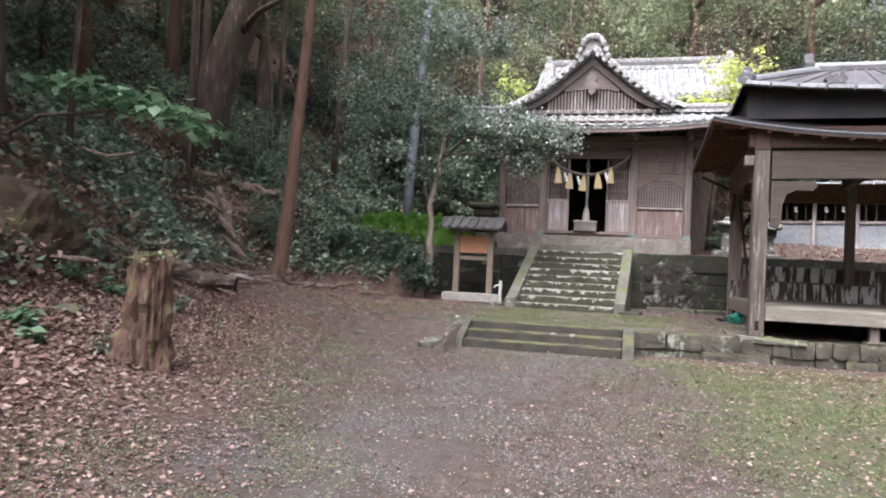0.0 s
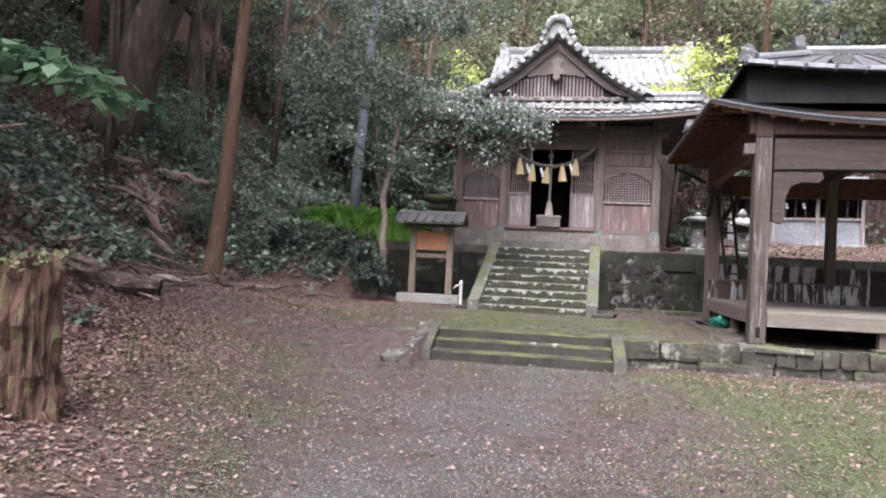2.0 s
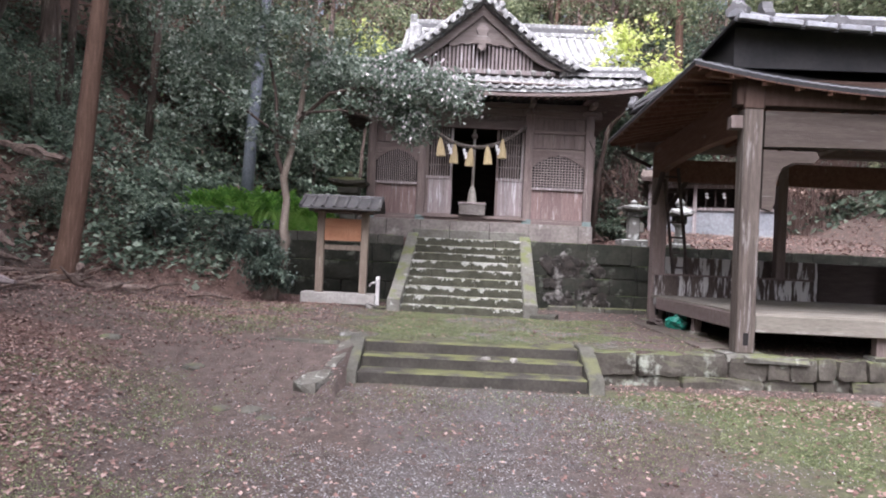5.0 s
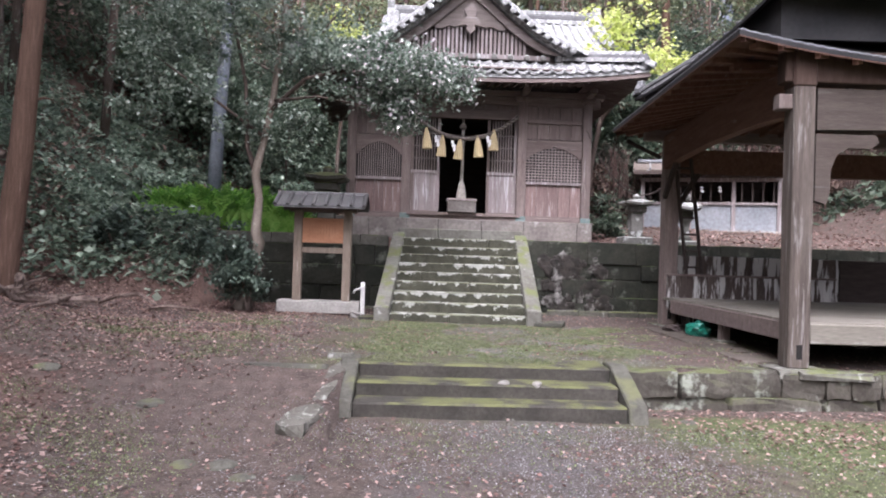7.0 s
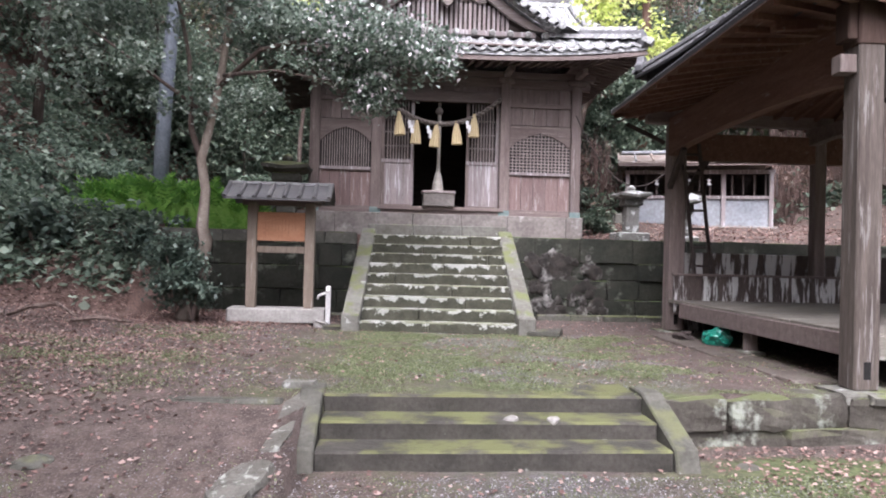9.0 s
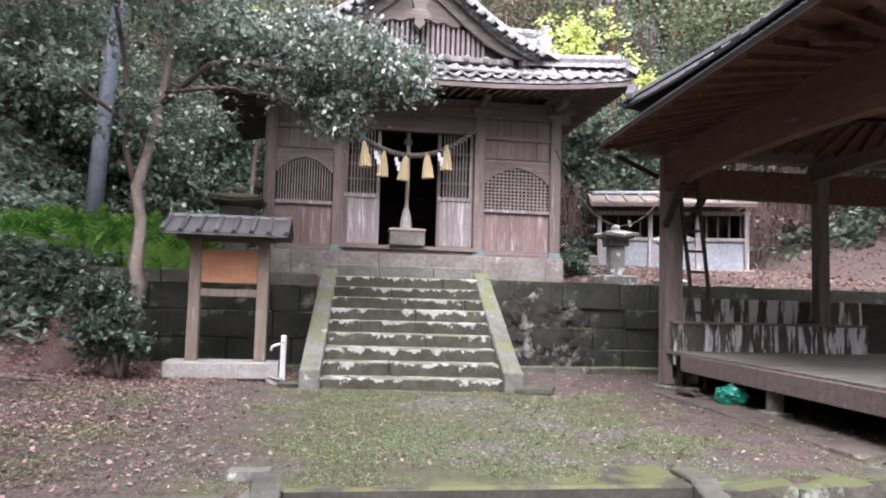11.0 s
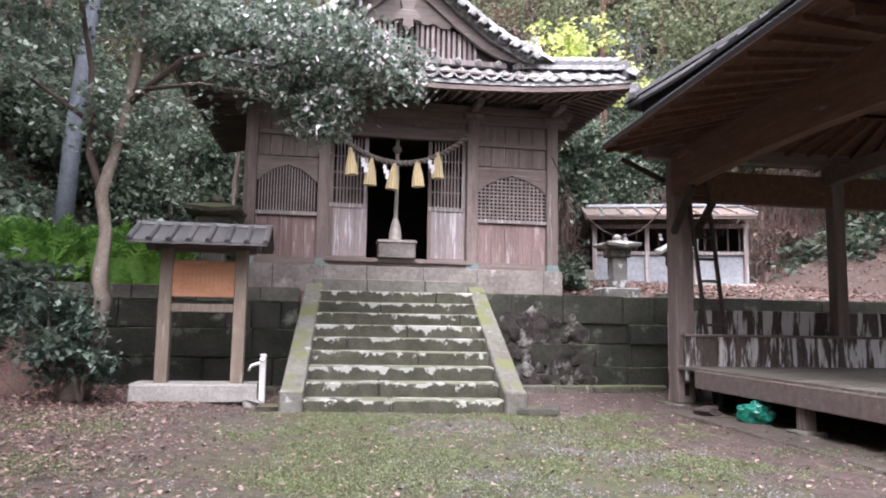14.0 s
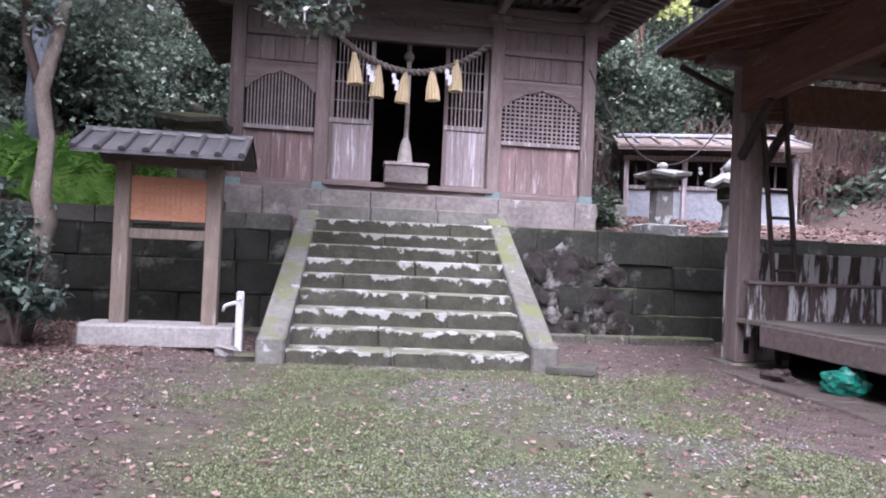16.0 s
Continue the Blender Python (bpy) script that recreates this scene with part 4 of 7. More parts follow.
        bmesh.ops.create_icosphere(bm, subdivisions=2, radius=0.15)
        for v in bm.verts:
            v.co = Vector((v.co.x * 0.7, v.co.y * 0.7, v.co.z * 1.3))
        part("hip_end_tile", bm, M_TILED, e, m=pose(s * (HALF - 0.12), 21.12 - SY, 6.36 - SZ), smooth=True)
    for i in range(12):
        bm = bmesh.new()
        lathe(bm, [(0.07, 0), (0.072, 0.03), (0.05, 0.05), (0.02, 0.055)], 10)
        part("tile_end_disc", bm, M_LANT, e, "pale round tile end", m=pose(-2.1 + 4.2 * i / 11, 21.78 - SY, 6.55 - SZ, 90))
    for k, (w, z) in enumerate(((0.26, 8.33), (0.2, 8.46), (0.17, 8.58))):
        bx("ridge_course", e, M_TILE, -w / 2, w / 2, 21.75 - SY, 27.9 - SY, z - SZ, z - SZ + 0.12, 0.02)
    # ornament: a plate with stepped scrolls under a thick arched rim
    bm = bmesh.new()
    out = [(-0.56, 7.86), (-0.58, 8.04), (-0.46, 8.12), (-0.48, 8.28), (-0.38, 8.36), (-0.36, 8.58), (-0.2, 8.74), (0.2, 8.74), (0.36, 8.58), (0.38, 8.36), (0.48, 8.28),
           (0.46, 8.12), (0.58, 8.04), (0.56, 7.86), (0.28, 8.12), (0.0, 8.36), (-0.28, 8.12)]
    prism(bm, [(x_, z_ - SZ) for x_, z_ in out], 21.52 - SY, 21.74 - SY)
    bmesh.ops.bevel(bm, geom=bm.edges[:], offset=0.02, segments=1, affect="EDGES")
    orn = part("ridge_end_ornament", bm, M_TILE, e, "lichened demon-tile ornament at the gable peak")
    bm = bmesh.new()
    tube(bm, [(0.3 * math.cos(a_), 21.5 - SY, 8.5 - SZ + 0.27 * math.sin(a_)) for a_ in [math.pi * (1.06 - 1.12 * i / 14) for i in range(15)]], [0.085 + 0.03 * math.sin(math.pi * i / 14) for i in range(15)], 8)
    part("arched_rim", bm, M_TILE, orn, smooth=True)
    bm = bmesh.new()
    half_pipe(bm, (0, 21.42 - SY, 8.7 - SZ), (0, 22.4 - SY, 8.66 - SZ), 0.12, 8)
    part("ridge_cap", bm, M_TILE, orn)
    for s in (-1, 1):
        for x_, z_, r_ in ((0.38, 8.36, 0.085), (0.45, 8.16, 0.085), (0.53, 7.97, 0.075)):
            bm = bmesh.new()
            lathe(bm, [(r_ * 0.6, -0.09), (r_, -0.05), (r_, 0.05), (r_ * 0.7, 0.09), (r_ * 0.3, 0.07)], 12)
            part("scroll", bm, M_TILE, orn, smooth=True, m=pose(s * x_, 21.5 - SY, z_ - SZ, 90))


build_roof(hall)


# rear hall, whose ridge shows above the front roof
def build_rear_hall():
    e = thing("rear_hall", (-0.25, 30.0, 2.7), "rear shrine hall with long lichened tile ridge behind the gable", "shrine")
    bx("wall", e, M_WOOD, -3.0, 3.0, -1.6, 2.6, -0.4, 4.6)
    for s in (-1, 1):
        bm = bmesh.new()
        A = []
        for t in range(7):
            k = t / 6
            y = s * 3.2 * k
            z = 7.5 - 2.6 * k + 0.7 * k * k
            A.append([bm.verts.new((x_, y, z + dz)) for x_, dz in ((-3.9, 0), (3.9, 0), (3.9, -0.15), (-3.9, -0.15))])
        for p, q in zip(A, A[1:]):
            for k in range(4):
                bm.faces.new((p[k], p[(k + 1) % 4], q[(k + 1) % 4], q[k]))
        bm.faces.new(A[-1])
        bmesh.ops.recalc_face_normals(bm, faces=bm.faces[:])
        part("roof_slope", bm, M_TILE, e)
        bm = bmesh.new()
        x = -3.8
        while x < 3.85:
            for t in range(6):
                k0, k1 = t / 6, (t + 1) / 6
                half_pipe(bm, (x, s * 3.2 * k0, 7.5 - 2.6 * k0 + 0.7 * k0 * k0), (x, s * 3.2 * k1, 7.5 - 2.6 * k1 + 0.7 * k1 * k1), 0.075, 3)
            x += 0.28
        tagged(part("roof_tiling", bm, M_TILE, e), kind="stuff")
    for k, (w, z) in enumerate(((0.34, 7.42), (0.28, 7.58), (0.22, 7.74))):
        bx("ridge_course", e, M_TILE if k != 1 else M_TILED, -3.6, 3.6, -w / 2, w / 2, z, z + 0.155, 0.02)
    for s in (-1, 1):
        bm = bmesh.new()
        prism(bm, [(-0.4, 0.0), (0.4, 0.0), (0.3, 0.5), (0.14, 0.72), (0.18, 0.95), (0.0, 1.05), (-0.18, 0.95), (-0.14, 0.72), (-0.3, 0.5)], -0.12, 0.12)
        part("ridge_end_ornament", bm, M_TILE, e, m=pose(s * 3.62, 0, 7.05, 0, 0, 90))
        for t in range(6):
            k0, k1 = t / 6, (t + 1) / 6
            bm = bmesh.new()
            half_pipe(bm, (s * 3.45, -3.2 * k0, 7.62 - 2.6 * k0 + 0.7 * k0 * k0), (s * 3.45, -3.2 * k1, 7.62 - 2.6 * k1 + 0.7 * k1 * k1), 0.16, 5)
            part("verge_ridge_tile", bm, M_TILE, e)


build_rear_hall()


# ---- open dance pavilion ----
def build_pavilion():
    e = thing("dance_pavilion", (1.95, 13.85, 0.65), "open timber dance pavilion with grey posts and layered roof", "pavilion", rz=-1.3)
    W, D = 5.35, 5.36
    for x, y, m_ in ((-0.02, 0, M_GREY), (W, 0, M_GREY), (0.24, D, M_WOOD), (2.82, D, M_WOOD), (W, D, M_WOOD)):
        h = 0.128 if y == 0 else (0.1 if x == 2.82 else 0.14)
        p = bx("post", e, m_, x - h, x + h, y - h, y + h, 0.02, 3.85, 0.015)
        # black inset painting the shade inside the mortise
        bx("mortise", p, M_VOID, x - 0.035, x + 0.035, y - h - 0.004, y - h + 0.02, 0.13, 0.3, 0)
        part("base_stone", stone_bm(0.62, 0.12, 0.5, 0.03), M_CURB, e, "flat base stone under the post", m=pose(x, y - 0.25, -0.1))
    part("base_stone", stone_bm(0.85, 0.1, 0.42, 0.03), M_CURB, e, m=pose(0.35, -0.32, -0.1))
    # floor: edge beams, boards and short supports
    z1 = 0.55
    bx("floor_edge_beam", e, M_FLOOR, 0.12, W - 0.1, -0.1, 0.06, z1 - 0.24, z1 + 0.0, 0.012)
    bx("floor_edge_beam", e, M_WOODH, 0.06, 0.2, 0.1, D - 0.7, z1 - 0.26, z1 - 0.02, 0.012)
    bx("floor_edge_beam", e, M_WOODH, W - 0.2, W - 0.06, 0.1, D, z1 - 0.26, z1 - 0.02, 0.012)
    y = 0.02
    while y < D - 0.3:
        bx("floor_board", e, M_FLOOR, 0.1, W - 0.1, y + 0.002, y + 0.198, z1 - 0.04, z1 + 0.012 + rng.uniform(-0.002, 0.002), 0.004)
        y += 0.2
    for x, y in ((1.9, 0.1), (3.7, 0.1), (0.2, 2.55), (2.2, 2.4), (3.9, 2.4), (2.2, 4.6)):
        bx("floor_support", e, M_WOOD, x - 0.07, x + 0.07, y - 0.07, y + 0.07, 0.0, z1 - 0.2, 0.006)
        part("support_stone", stone_bm(0.3, 0.08, 0.3, 0.02), M_CURB, e, m=pose(x, y - 0.15, -0.03))
    # black sheet added for the dark under the stage floor
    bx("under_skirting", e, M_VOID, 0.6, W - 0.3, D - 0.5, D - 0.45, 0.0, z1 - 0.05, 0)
    # peeling back panels
    x = 0.1
    while x < 3.3:
        w = rng.uniform(0.1, 0.16)
        bx("back_panel_board", e, M_PEEL, x + 0.002, x + w - 0.002, D - 0.38, D - 0.33, 0.36 if x < 0.5 else z1, 0.98, 0.004)
        x += w
    bx("panel_cap", e, M_WOODH, 0.08, 3.35, D - 0.41, D - 0.3, 0.98, 1.02, 0.006)
    # tie beams and curved braces
    def curved(name, x0, x1, y0, y1, z0, z1_, sag, m_):
        bm = bmesh.new()
        n, rows = 14, []
        for i in range(n + 1):
            k = i / n
            lift = sag * math.sin(math.pi * k) ** 0.6
            x, y = x0 + (x1 - x0) * k, y0 + (y1 - y0) * k
            dx, dy = (0.08, 0) if abs(y1 - y0) > abs(x1 - x0) else (0, 0.08)
            rows.append([bm.verts.new((x + sx * dx, y + sx * dy, zz)) for sx, zz in ((-1, z0 + lift), (1, z0 + lift), (1, z1_), (-1, z1_))])
        for p, q in zip(rows, rows[1:]):
            for k in range(4):
                bm.faces.new((p[k], p[(k + 1) % 4], q[(k + 1) % 4], q[k]))
        bm.faces.new(rows[0])
        bm.faces.new(rows[-1])
        bmesh.ops.recalc_face_normals(bm, faces=bm.faces[:])
        part(name, bm, m_, e)
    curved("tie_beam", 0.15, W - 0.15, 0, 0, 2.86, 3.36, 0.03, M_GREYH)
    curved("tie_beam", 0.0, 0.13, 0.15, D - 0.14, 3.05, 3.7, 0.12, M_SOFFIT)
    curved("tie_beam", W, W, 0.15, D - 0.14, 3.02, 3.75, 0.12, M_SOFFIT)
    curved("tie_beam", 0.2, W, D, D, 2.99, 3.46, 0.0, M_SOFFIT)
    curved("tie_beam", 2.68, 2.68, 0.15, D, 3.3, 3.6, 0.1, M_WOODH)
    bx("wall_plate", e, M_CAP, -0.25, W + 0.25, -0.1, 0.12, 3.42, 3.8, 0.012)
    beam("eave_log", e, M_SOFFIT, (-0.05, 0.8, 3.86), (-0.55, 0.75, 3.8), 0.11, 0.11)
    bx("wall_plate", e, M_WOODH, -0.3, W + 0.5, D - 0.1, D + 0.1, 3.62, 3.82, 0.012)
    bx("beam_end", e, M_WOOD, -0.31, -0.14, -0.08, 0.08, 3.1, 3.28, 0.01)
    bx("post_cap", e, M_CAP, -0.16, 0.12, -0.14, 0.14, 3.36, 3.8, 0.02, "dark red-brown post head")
    for s, xx in ((1, 0.15), (-1, W - 0.15)):
        bm = bmesh.new()
        prism(bm, [(xx, 2.82), (xx + s * 0.72, 2.82), (xx + s * 0.76, 2.74), (xx + s * 0.68, 2.66), (xx + s * 0.4, 2.66), (xx + s * 0.26, 2.58), (xx + s * 0.19, 2.4),
                   (xx + s * 0.18, 2.1), (xx + s * 0.14, 1.98), (xx, 2.02)], -0.06, 0.06)
        part("carved_brace", bm, M_GREYH, e, "pale carved corner brace")
    beam("diagonal_brace", e, M_DARK, (0.25, D, 2.1), (0.85, D, 3.1), 0.08, 0.1)
    beam("diagonal_brace", e, M_DARK, (0.1, D - 0.1, 2.5), (0.1, D - 0.7, 3.1), 0.08, 0.1)
    for x0 in (2.2, 2.7, 3.2, 3.7):
        beam("roof_strut", e, M_DARK, (x0, 2.4, 3.6), (x0 - 0.25, 2.4, 4.1), 0.08, 0.08)
    beam("eave_strut", e, M_DARK, (-0.62, D + 0.1, 3.62), (0.05, D + 0.05, 3.3), 0.06, 0.07)
    # lower roof: eave line with lifted corners
    o = 0.9
    ya, yb, xa, xb = -0.3, D + 0.32, -o, W + o

    dips, corner_z = (0.36, 0.0, 0.15, 0.0), (3.9, 3.9, 3.83, 3.83)

    def edge(k, a, b, i):
        p = Vector(a).lerp(Vector(b), k)
        z = corner_z[i] + (corner_z[(i + 1) % 4] - corner_z[i]) * k
        return Vector((p.x, p.y, z - dips[i] * (1 - abs(2 * k - 1) ** 2.2)))
    corners = [(xa, ya), (xb, ya), (xb, yb), (xa + 0.06, yb)]
    inner = [(1.0, 1.0), (W - 1.0, 1.0), (W - 1.0, D - 1.0), (1.0, D - 1.0)]
    for i in range(4):
        a, b = (*corners[i], 0), (*corners[(i + 1) % 4], 0)
        c, d = (*inner[i], 0), (*inner[(i + 1) % 4], 0)
        base = 3.78
        n = 26
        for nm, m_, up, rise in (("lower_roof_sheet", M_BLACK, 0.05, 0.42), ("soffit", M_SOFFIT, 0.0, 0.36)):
            bm = bmesh.new()
            R = []
            for k in range(n + 1):
                p = edge(k / n, a, b, i)
                q = Vector(c).lerp(Vector(d), k / n)
                R.append((bm.verts.new(p + Vector((0, 0, up))), bm.verts.new((q.x, q.y, base + rise + up)), bm.verts.new((q.x, q.y, base + rise + up - 0.02)),
                          bm.verts.new(p + Vector((0, 0, up - 0.02)))))
            for p, q in zip(R, R[1:]):
                for j in range(4):
                    bm.faces.new((p[j], q[j], q[(j + 1) % 4], p[(j + 1) % 4]))
            bmesh.ops.recalc_face_normals(bm, faces=bm.faces[:])
            part(nm, bm, m_, e)
        # corrugated pale rim
        bm = bmesh.new()
        n = 110
        R = []
        for k in range(n + 1):
            p = edge(k / n, a, b, i) + Vector((0, 0, 0.055 + (0.012 if k % 2 else 0.0)))
            R.append((bm.verts.new(p), bm.verts.new(p + Vector((0, 0, 0.014))), ))
        for p, q in zip(R, R[1:]):
            bm.faces.new((p[0], q[0], q[1], p[1]))
        part("sheet_rim", bm, M_ZINC, e, "pale corrugated sheet edge")
        n = 16 if i % 2 == 0 else 14
        for k in range(n + 1):
            kk = k / n
            p = edge(kk, a, b, i) + Vector((0, 0, -0.045))
            q = Vector(c).lerp(Vector(d), kk)
            p = p.lerp(Vector((q.x, q.y, base + 0.3)), 0.03)
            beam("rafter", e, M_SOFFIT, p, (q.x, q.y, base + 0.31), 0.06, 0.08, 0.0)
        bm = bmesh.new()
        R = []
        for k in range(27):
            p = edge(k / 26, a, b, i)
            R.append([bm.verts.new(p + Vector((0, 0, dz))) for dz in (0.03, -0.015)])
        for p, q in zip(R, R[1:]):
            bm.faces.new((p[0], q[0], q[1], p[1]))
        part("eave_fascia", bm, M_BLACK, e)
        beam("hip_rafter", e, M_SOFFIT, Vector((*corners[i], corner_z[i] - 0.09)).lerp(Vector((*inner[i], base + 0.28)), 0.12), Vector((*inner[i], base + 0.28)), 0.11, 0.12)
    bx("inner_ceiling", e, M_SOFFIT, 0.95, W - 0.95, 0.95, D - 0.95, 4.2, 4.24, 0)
    # dark upstand and upper roof
    for x0, x1, y0, y1 in ((-0.3, W + 0.3, -0.05, 0.0), (-0.3, -0.25, 0, D), (W + 0.25, W + 0.3, 0, D), (-0.3, W + 0.3, D, D + 0.05)):
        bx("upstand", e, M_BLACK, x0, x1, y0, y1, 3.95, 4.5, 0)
    X0, X1, Y0, Y1, ZE, ZR = -0.42, W + 0.42, -0.38, D + 0.3, 4.44, 5.5
    RX0, RX1, RY = 1.4, W - 1.4, D / 2
    slopes = (((X0, Y0), (X1, Y0), (RX1, RY), (RX0, RY)), ((X1, Y1), (X0, Y1), (RX0, RY), (RX1, RY)),
              ((X0, Y1), (X0, Y0), (RX0, RY), (RX0, RY)), ((X1, Y0), (X1, Y1), (RX1, RY), (RX1, RY)))
    def eave(p, q, k):
        """A point of an eave: its corners lift, its middle sags."""
        v = Vector((*p, ZE)).lerp(Vector((*q, ZE)), k)
        return v + Vector((0, 0, 0.06 - 0.15 * (1 - abs(2 * k - 1) ** 2.2)))

    for si, (a, b, c, d) in enumerate(slopes):
        zinc = M_ZINCD if si == 0 else M_TILED
        C, Dd = Vector((*c, ZR)), Vector((*d, ZR))
        n = 28
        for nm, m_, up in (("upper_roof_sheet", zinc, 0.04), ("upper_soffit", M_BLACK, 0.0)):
            bm = bmesh.new()
            rows = []
            for k in range(n + 1):
                p, q = eave(a, b, k / n), Dd.lerp(C, k / n)
                rows.append([bm.verts.new(v + Vector((0, 0, u))) for v, u in ((p, up), (q, up), (q, up - 0.03), (p, up - 0.03))])
            for p, q in zip(rows, rows[1:]):
                for j in range(4):
                    if (q[j].co - q[(j + 1) % 4].co).length > 1e-6:
                        bm.faces.new((p[j], q[j], q[(j + 1) % 4], p[(j + 1) % 4]))
            bmesh.ops.remove_doubles(bm, verts=bm.verts[:], dist=1e-5)
            bmesh.ops.recalc_face_normals(bm, faces=bm.faces[:])
            part(nm, bm, m_, e)
        length = (Vector(a) - Vector(b)).length
        n = int(length / 0.42)
        for k in range(1, n):
            p = eave(a, b, k / n) + Vector((0, 0, 0.05))
            q = Dd.lerp(C, k / n) + Vector((0, 0, 0.05))
            beam("roof_batten", e, zinc, p, q, 0.035, 0.04, 0)
        if si == 0:
            for k in range(n):
                off = Vector((0, -0.035, 0.03))
                p, q = eave(a, b, (k + 0.05) / n) + off, eave(a, b, (k + 0.95) / n) + off
                beam("eave_lip", e, M_ZINC, p, q, 0.09, 0.075, 0.01, "pale bent sheet end at the eave")
        else:
            for k in range(12):
                beam("gutter_edge", e, M_BLACK, eave(a, b, k / 12), eave(a, b, (k + 1) / 12), 0.03, 0.045, 0)
    for a, b, mm in (((X0, Y0), (RX0, RY), M_ZINC), ((X1, Y0), (RX1, RY), M_ZINC), ((X0, Y1), (RX0, RY), M_TILED), ((X1, Y1), (RX1, RY), M_TILED)):
        bm = bmesh.new()
        half_pipe(bm, (*a, ZE + 0.1), (*b, ZR + 0.05), 0.1, 6)
        part("hip_cap", bm, mm, e)
        p = Vector((*a, ZE + 0.06)).lerp(Vector((*b, ZR)), 0.04)
        bm = bmesh.new()
        prism(bm, [(-0.13, 0), (0.13, 0), (0.16, 0.1), (0.08, 0.17), (0.05, 0.27), (-0.05, 0.27), (-0.08, 0.17), (-0.16, 0.1)], -0.07, 0.07)
        bmesh.ops.bevel(bm, geom=bm.edges[:], offset=0.015, segments=1, affect="EDGES")
        part("hip_end_tile", bm, M_TILED, e, m=pose(p.x, p.y, p.z + 0.03, 0, 0, 45 if (a[0] < 1) == (a[1] > 1) else -45))
    bx("ridge_course", e, M_TILED, RX0 - 0.1, RX1 + 0.1, RY - 0.1, RY + 0.1, ZR + 0.0, ZR + 0.14, 0.02)
    bm = bmesh.new()
    half_pipe(bm, (RX0 - 0.2, RY, ZR + 0.14), (RX1 + 0.2, RY, ZR + 0.14), 0.08, 6)
    part("ridge_cap", bm, M_ZINC, e)
    for s, xx in ((-1, RX0), (1, RX1)):
        bm = bmesh.new()
        prism(bm, [(-0.2, 0), (0.2, 0), (0.22, 0.16), (0.12, 0.26), (0.08, 0.4), (-0.08, 0.4), (-0.12, 0.26), (-0.22, 0.16)], -0.09, 0.09)
        part("ridge_end_ornament", bm, M_TILED, e, m=pose(xx + s * 0.18, RY, ZR, 0, 0, 90))
    bm = bmesh.new()
    prism(bm, [(-0.14, 0), (0.14, 0), (0.19, 0.08), (0.12, 0.15), (0.04, 0.13), (0.0, 0.19), (-0.04, 0.13), (-0.12, 0.15), (-0.19, 0.08)], -0.09, 0.09)
    part("slope_ornament", bm, M_TILED, e, m=pose(1.2, 0.25, ZE + 0.2))
    return e


build_pavilion()


def build_back_wall():
    e = thing("stained_wall", (2.3, 19.45, 0.65), "dark stained concrete wall with streaks of peeling white", "wall", rz=0, kind="structure")
    x = 0
    while x < 9:
        w = min(1.8, 9 - x)
        bx("wall_panel", e, M_PEEL if x < 3 else M_DARK, x + 0.004, x + w - 0.004, 0, 0.16, -0.2, 1.38, 0.012)
        x += w


build_back_wall()


def build_ladder():
    e = thing("ladder", (2.9, 19.06, 0.65), "dark wooden ladder leaning against the pavilion beam", "ladder")
    top = Vector((-0.46, -0.14, 3.25))
    for dx in (-0.15, 0.15):
        beam("rail", e, M_DARK, (dx, 0, 0), Vector((dx, 0, 0)) + top * (0.93 if dx < 0 else 1.0), 0.045, 0.06)
    for i in range(10):
        k = 0.06 + 0.098 * i
        beam("rung", e, M_DARK, Vector((-0.15, 0, 0)) + top * k, Vector((0.15, 0, 0)) + top * k, 0.035, 0.04)


build_ladder()


def build_bag():
    e = thing("plastic_bag", (2.13, 17.15, 0.66), "crumpled green plastic bag under the stage edge", "bag")
    bm = bmesh.new()
    bmesh.ops.create_icosphere(bm, subdivisions=4, radius=0.185)
    for v in bm.verts:
        n = noise.noise(v.co * 9) * 0.35 + noise.noise(v.co * 22) * 0.16
        v.co *= 1 + n
        v.co.z = max(v.co.z * 0.75 + 0.12, 0.0)
        v.co.x *= 1.1
    part("bag_body", bm, M_BAG, e)
    c = thing("debris", (1.95, 17.9, 0.65), "dark rag and scraps lying under the stage", "debris")
    bm = bmesh.new()
    bmesh.ops.create_icosphere(bm, subdivisions=3, radius=0.16)
    for v in bm.verts:
        v.co *= 1 + 0.5 * noise.noise(v.co * 10)
        v.co.z = max(0, v.co.z * 0.5 + 0.05)
    part("rag", bm, M_DARK, c)


build_bag()


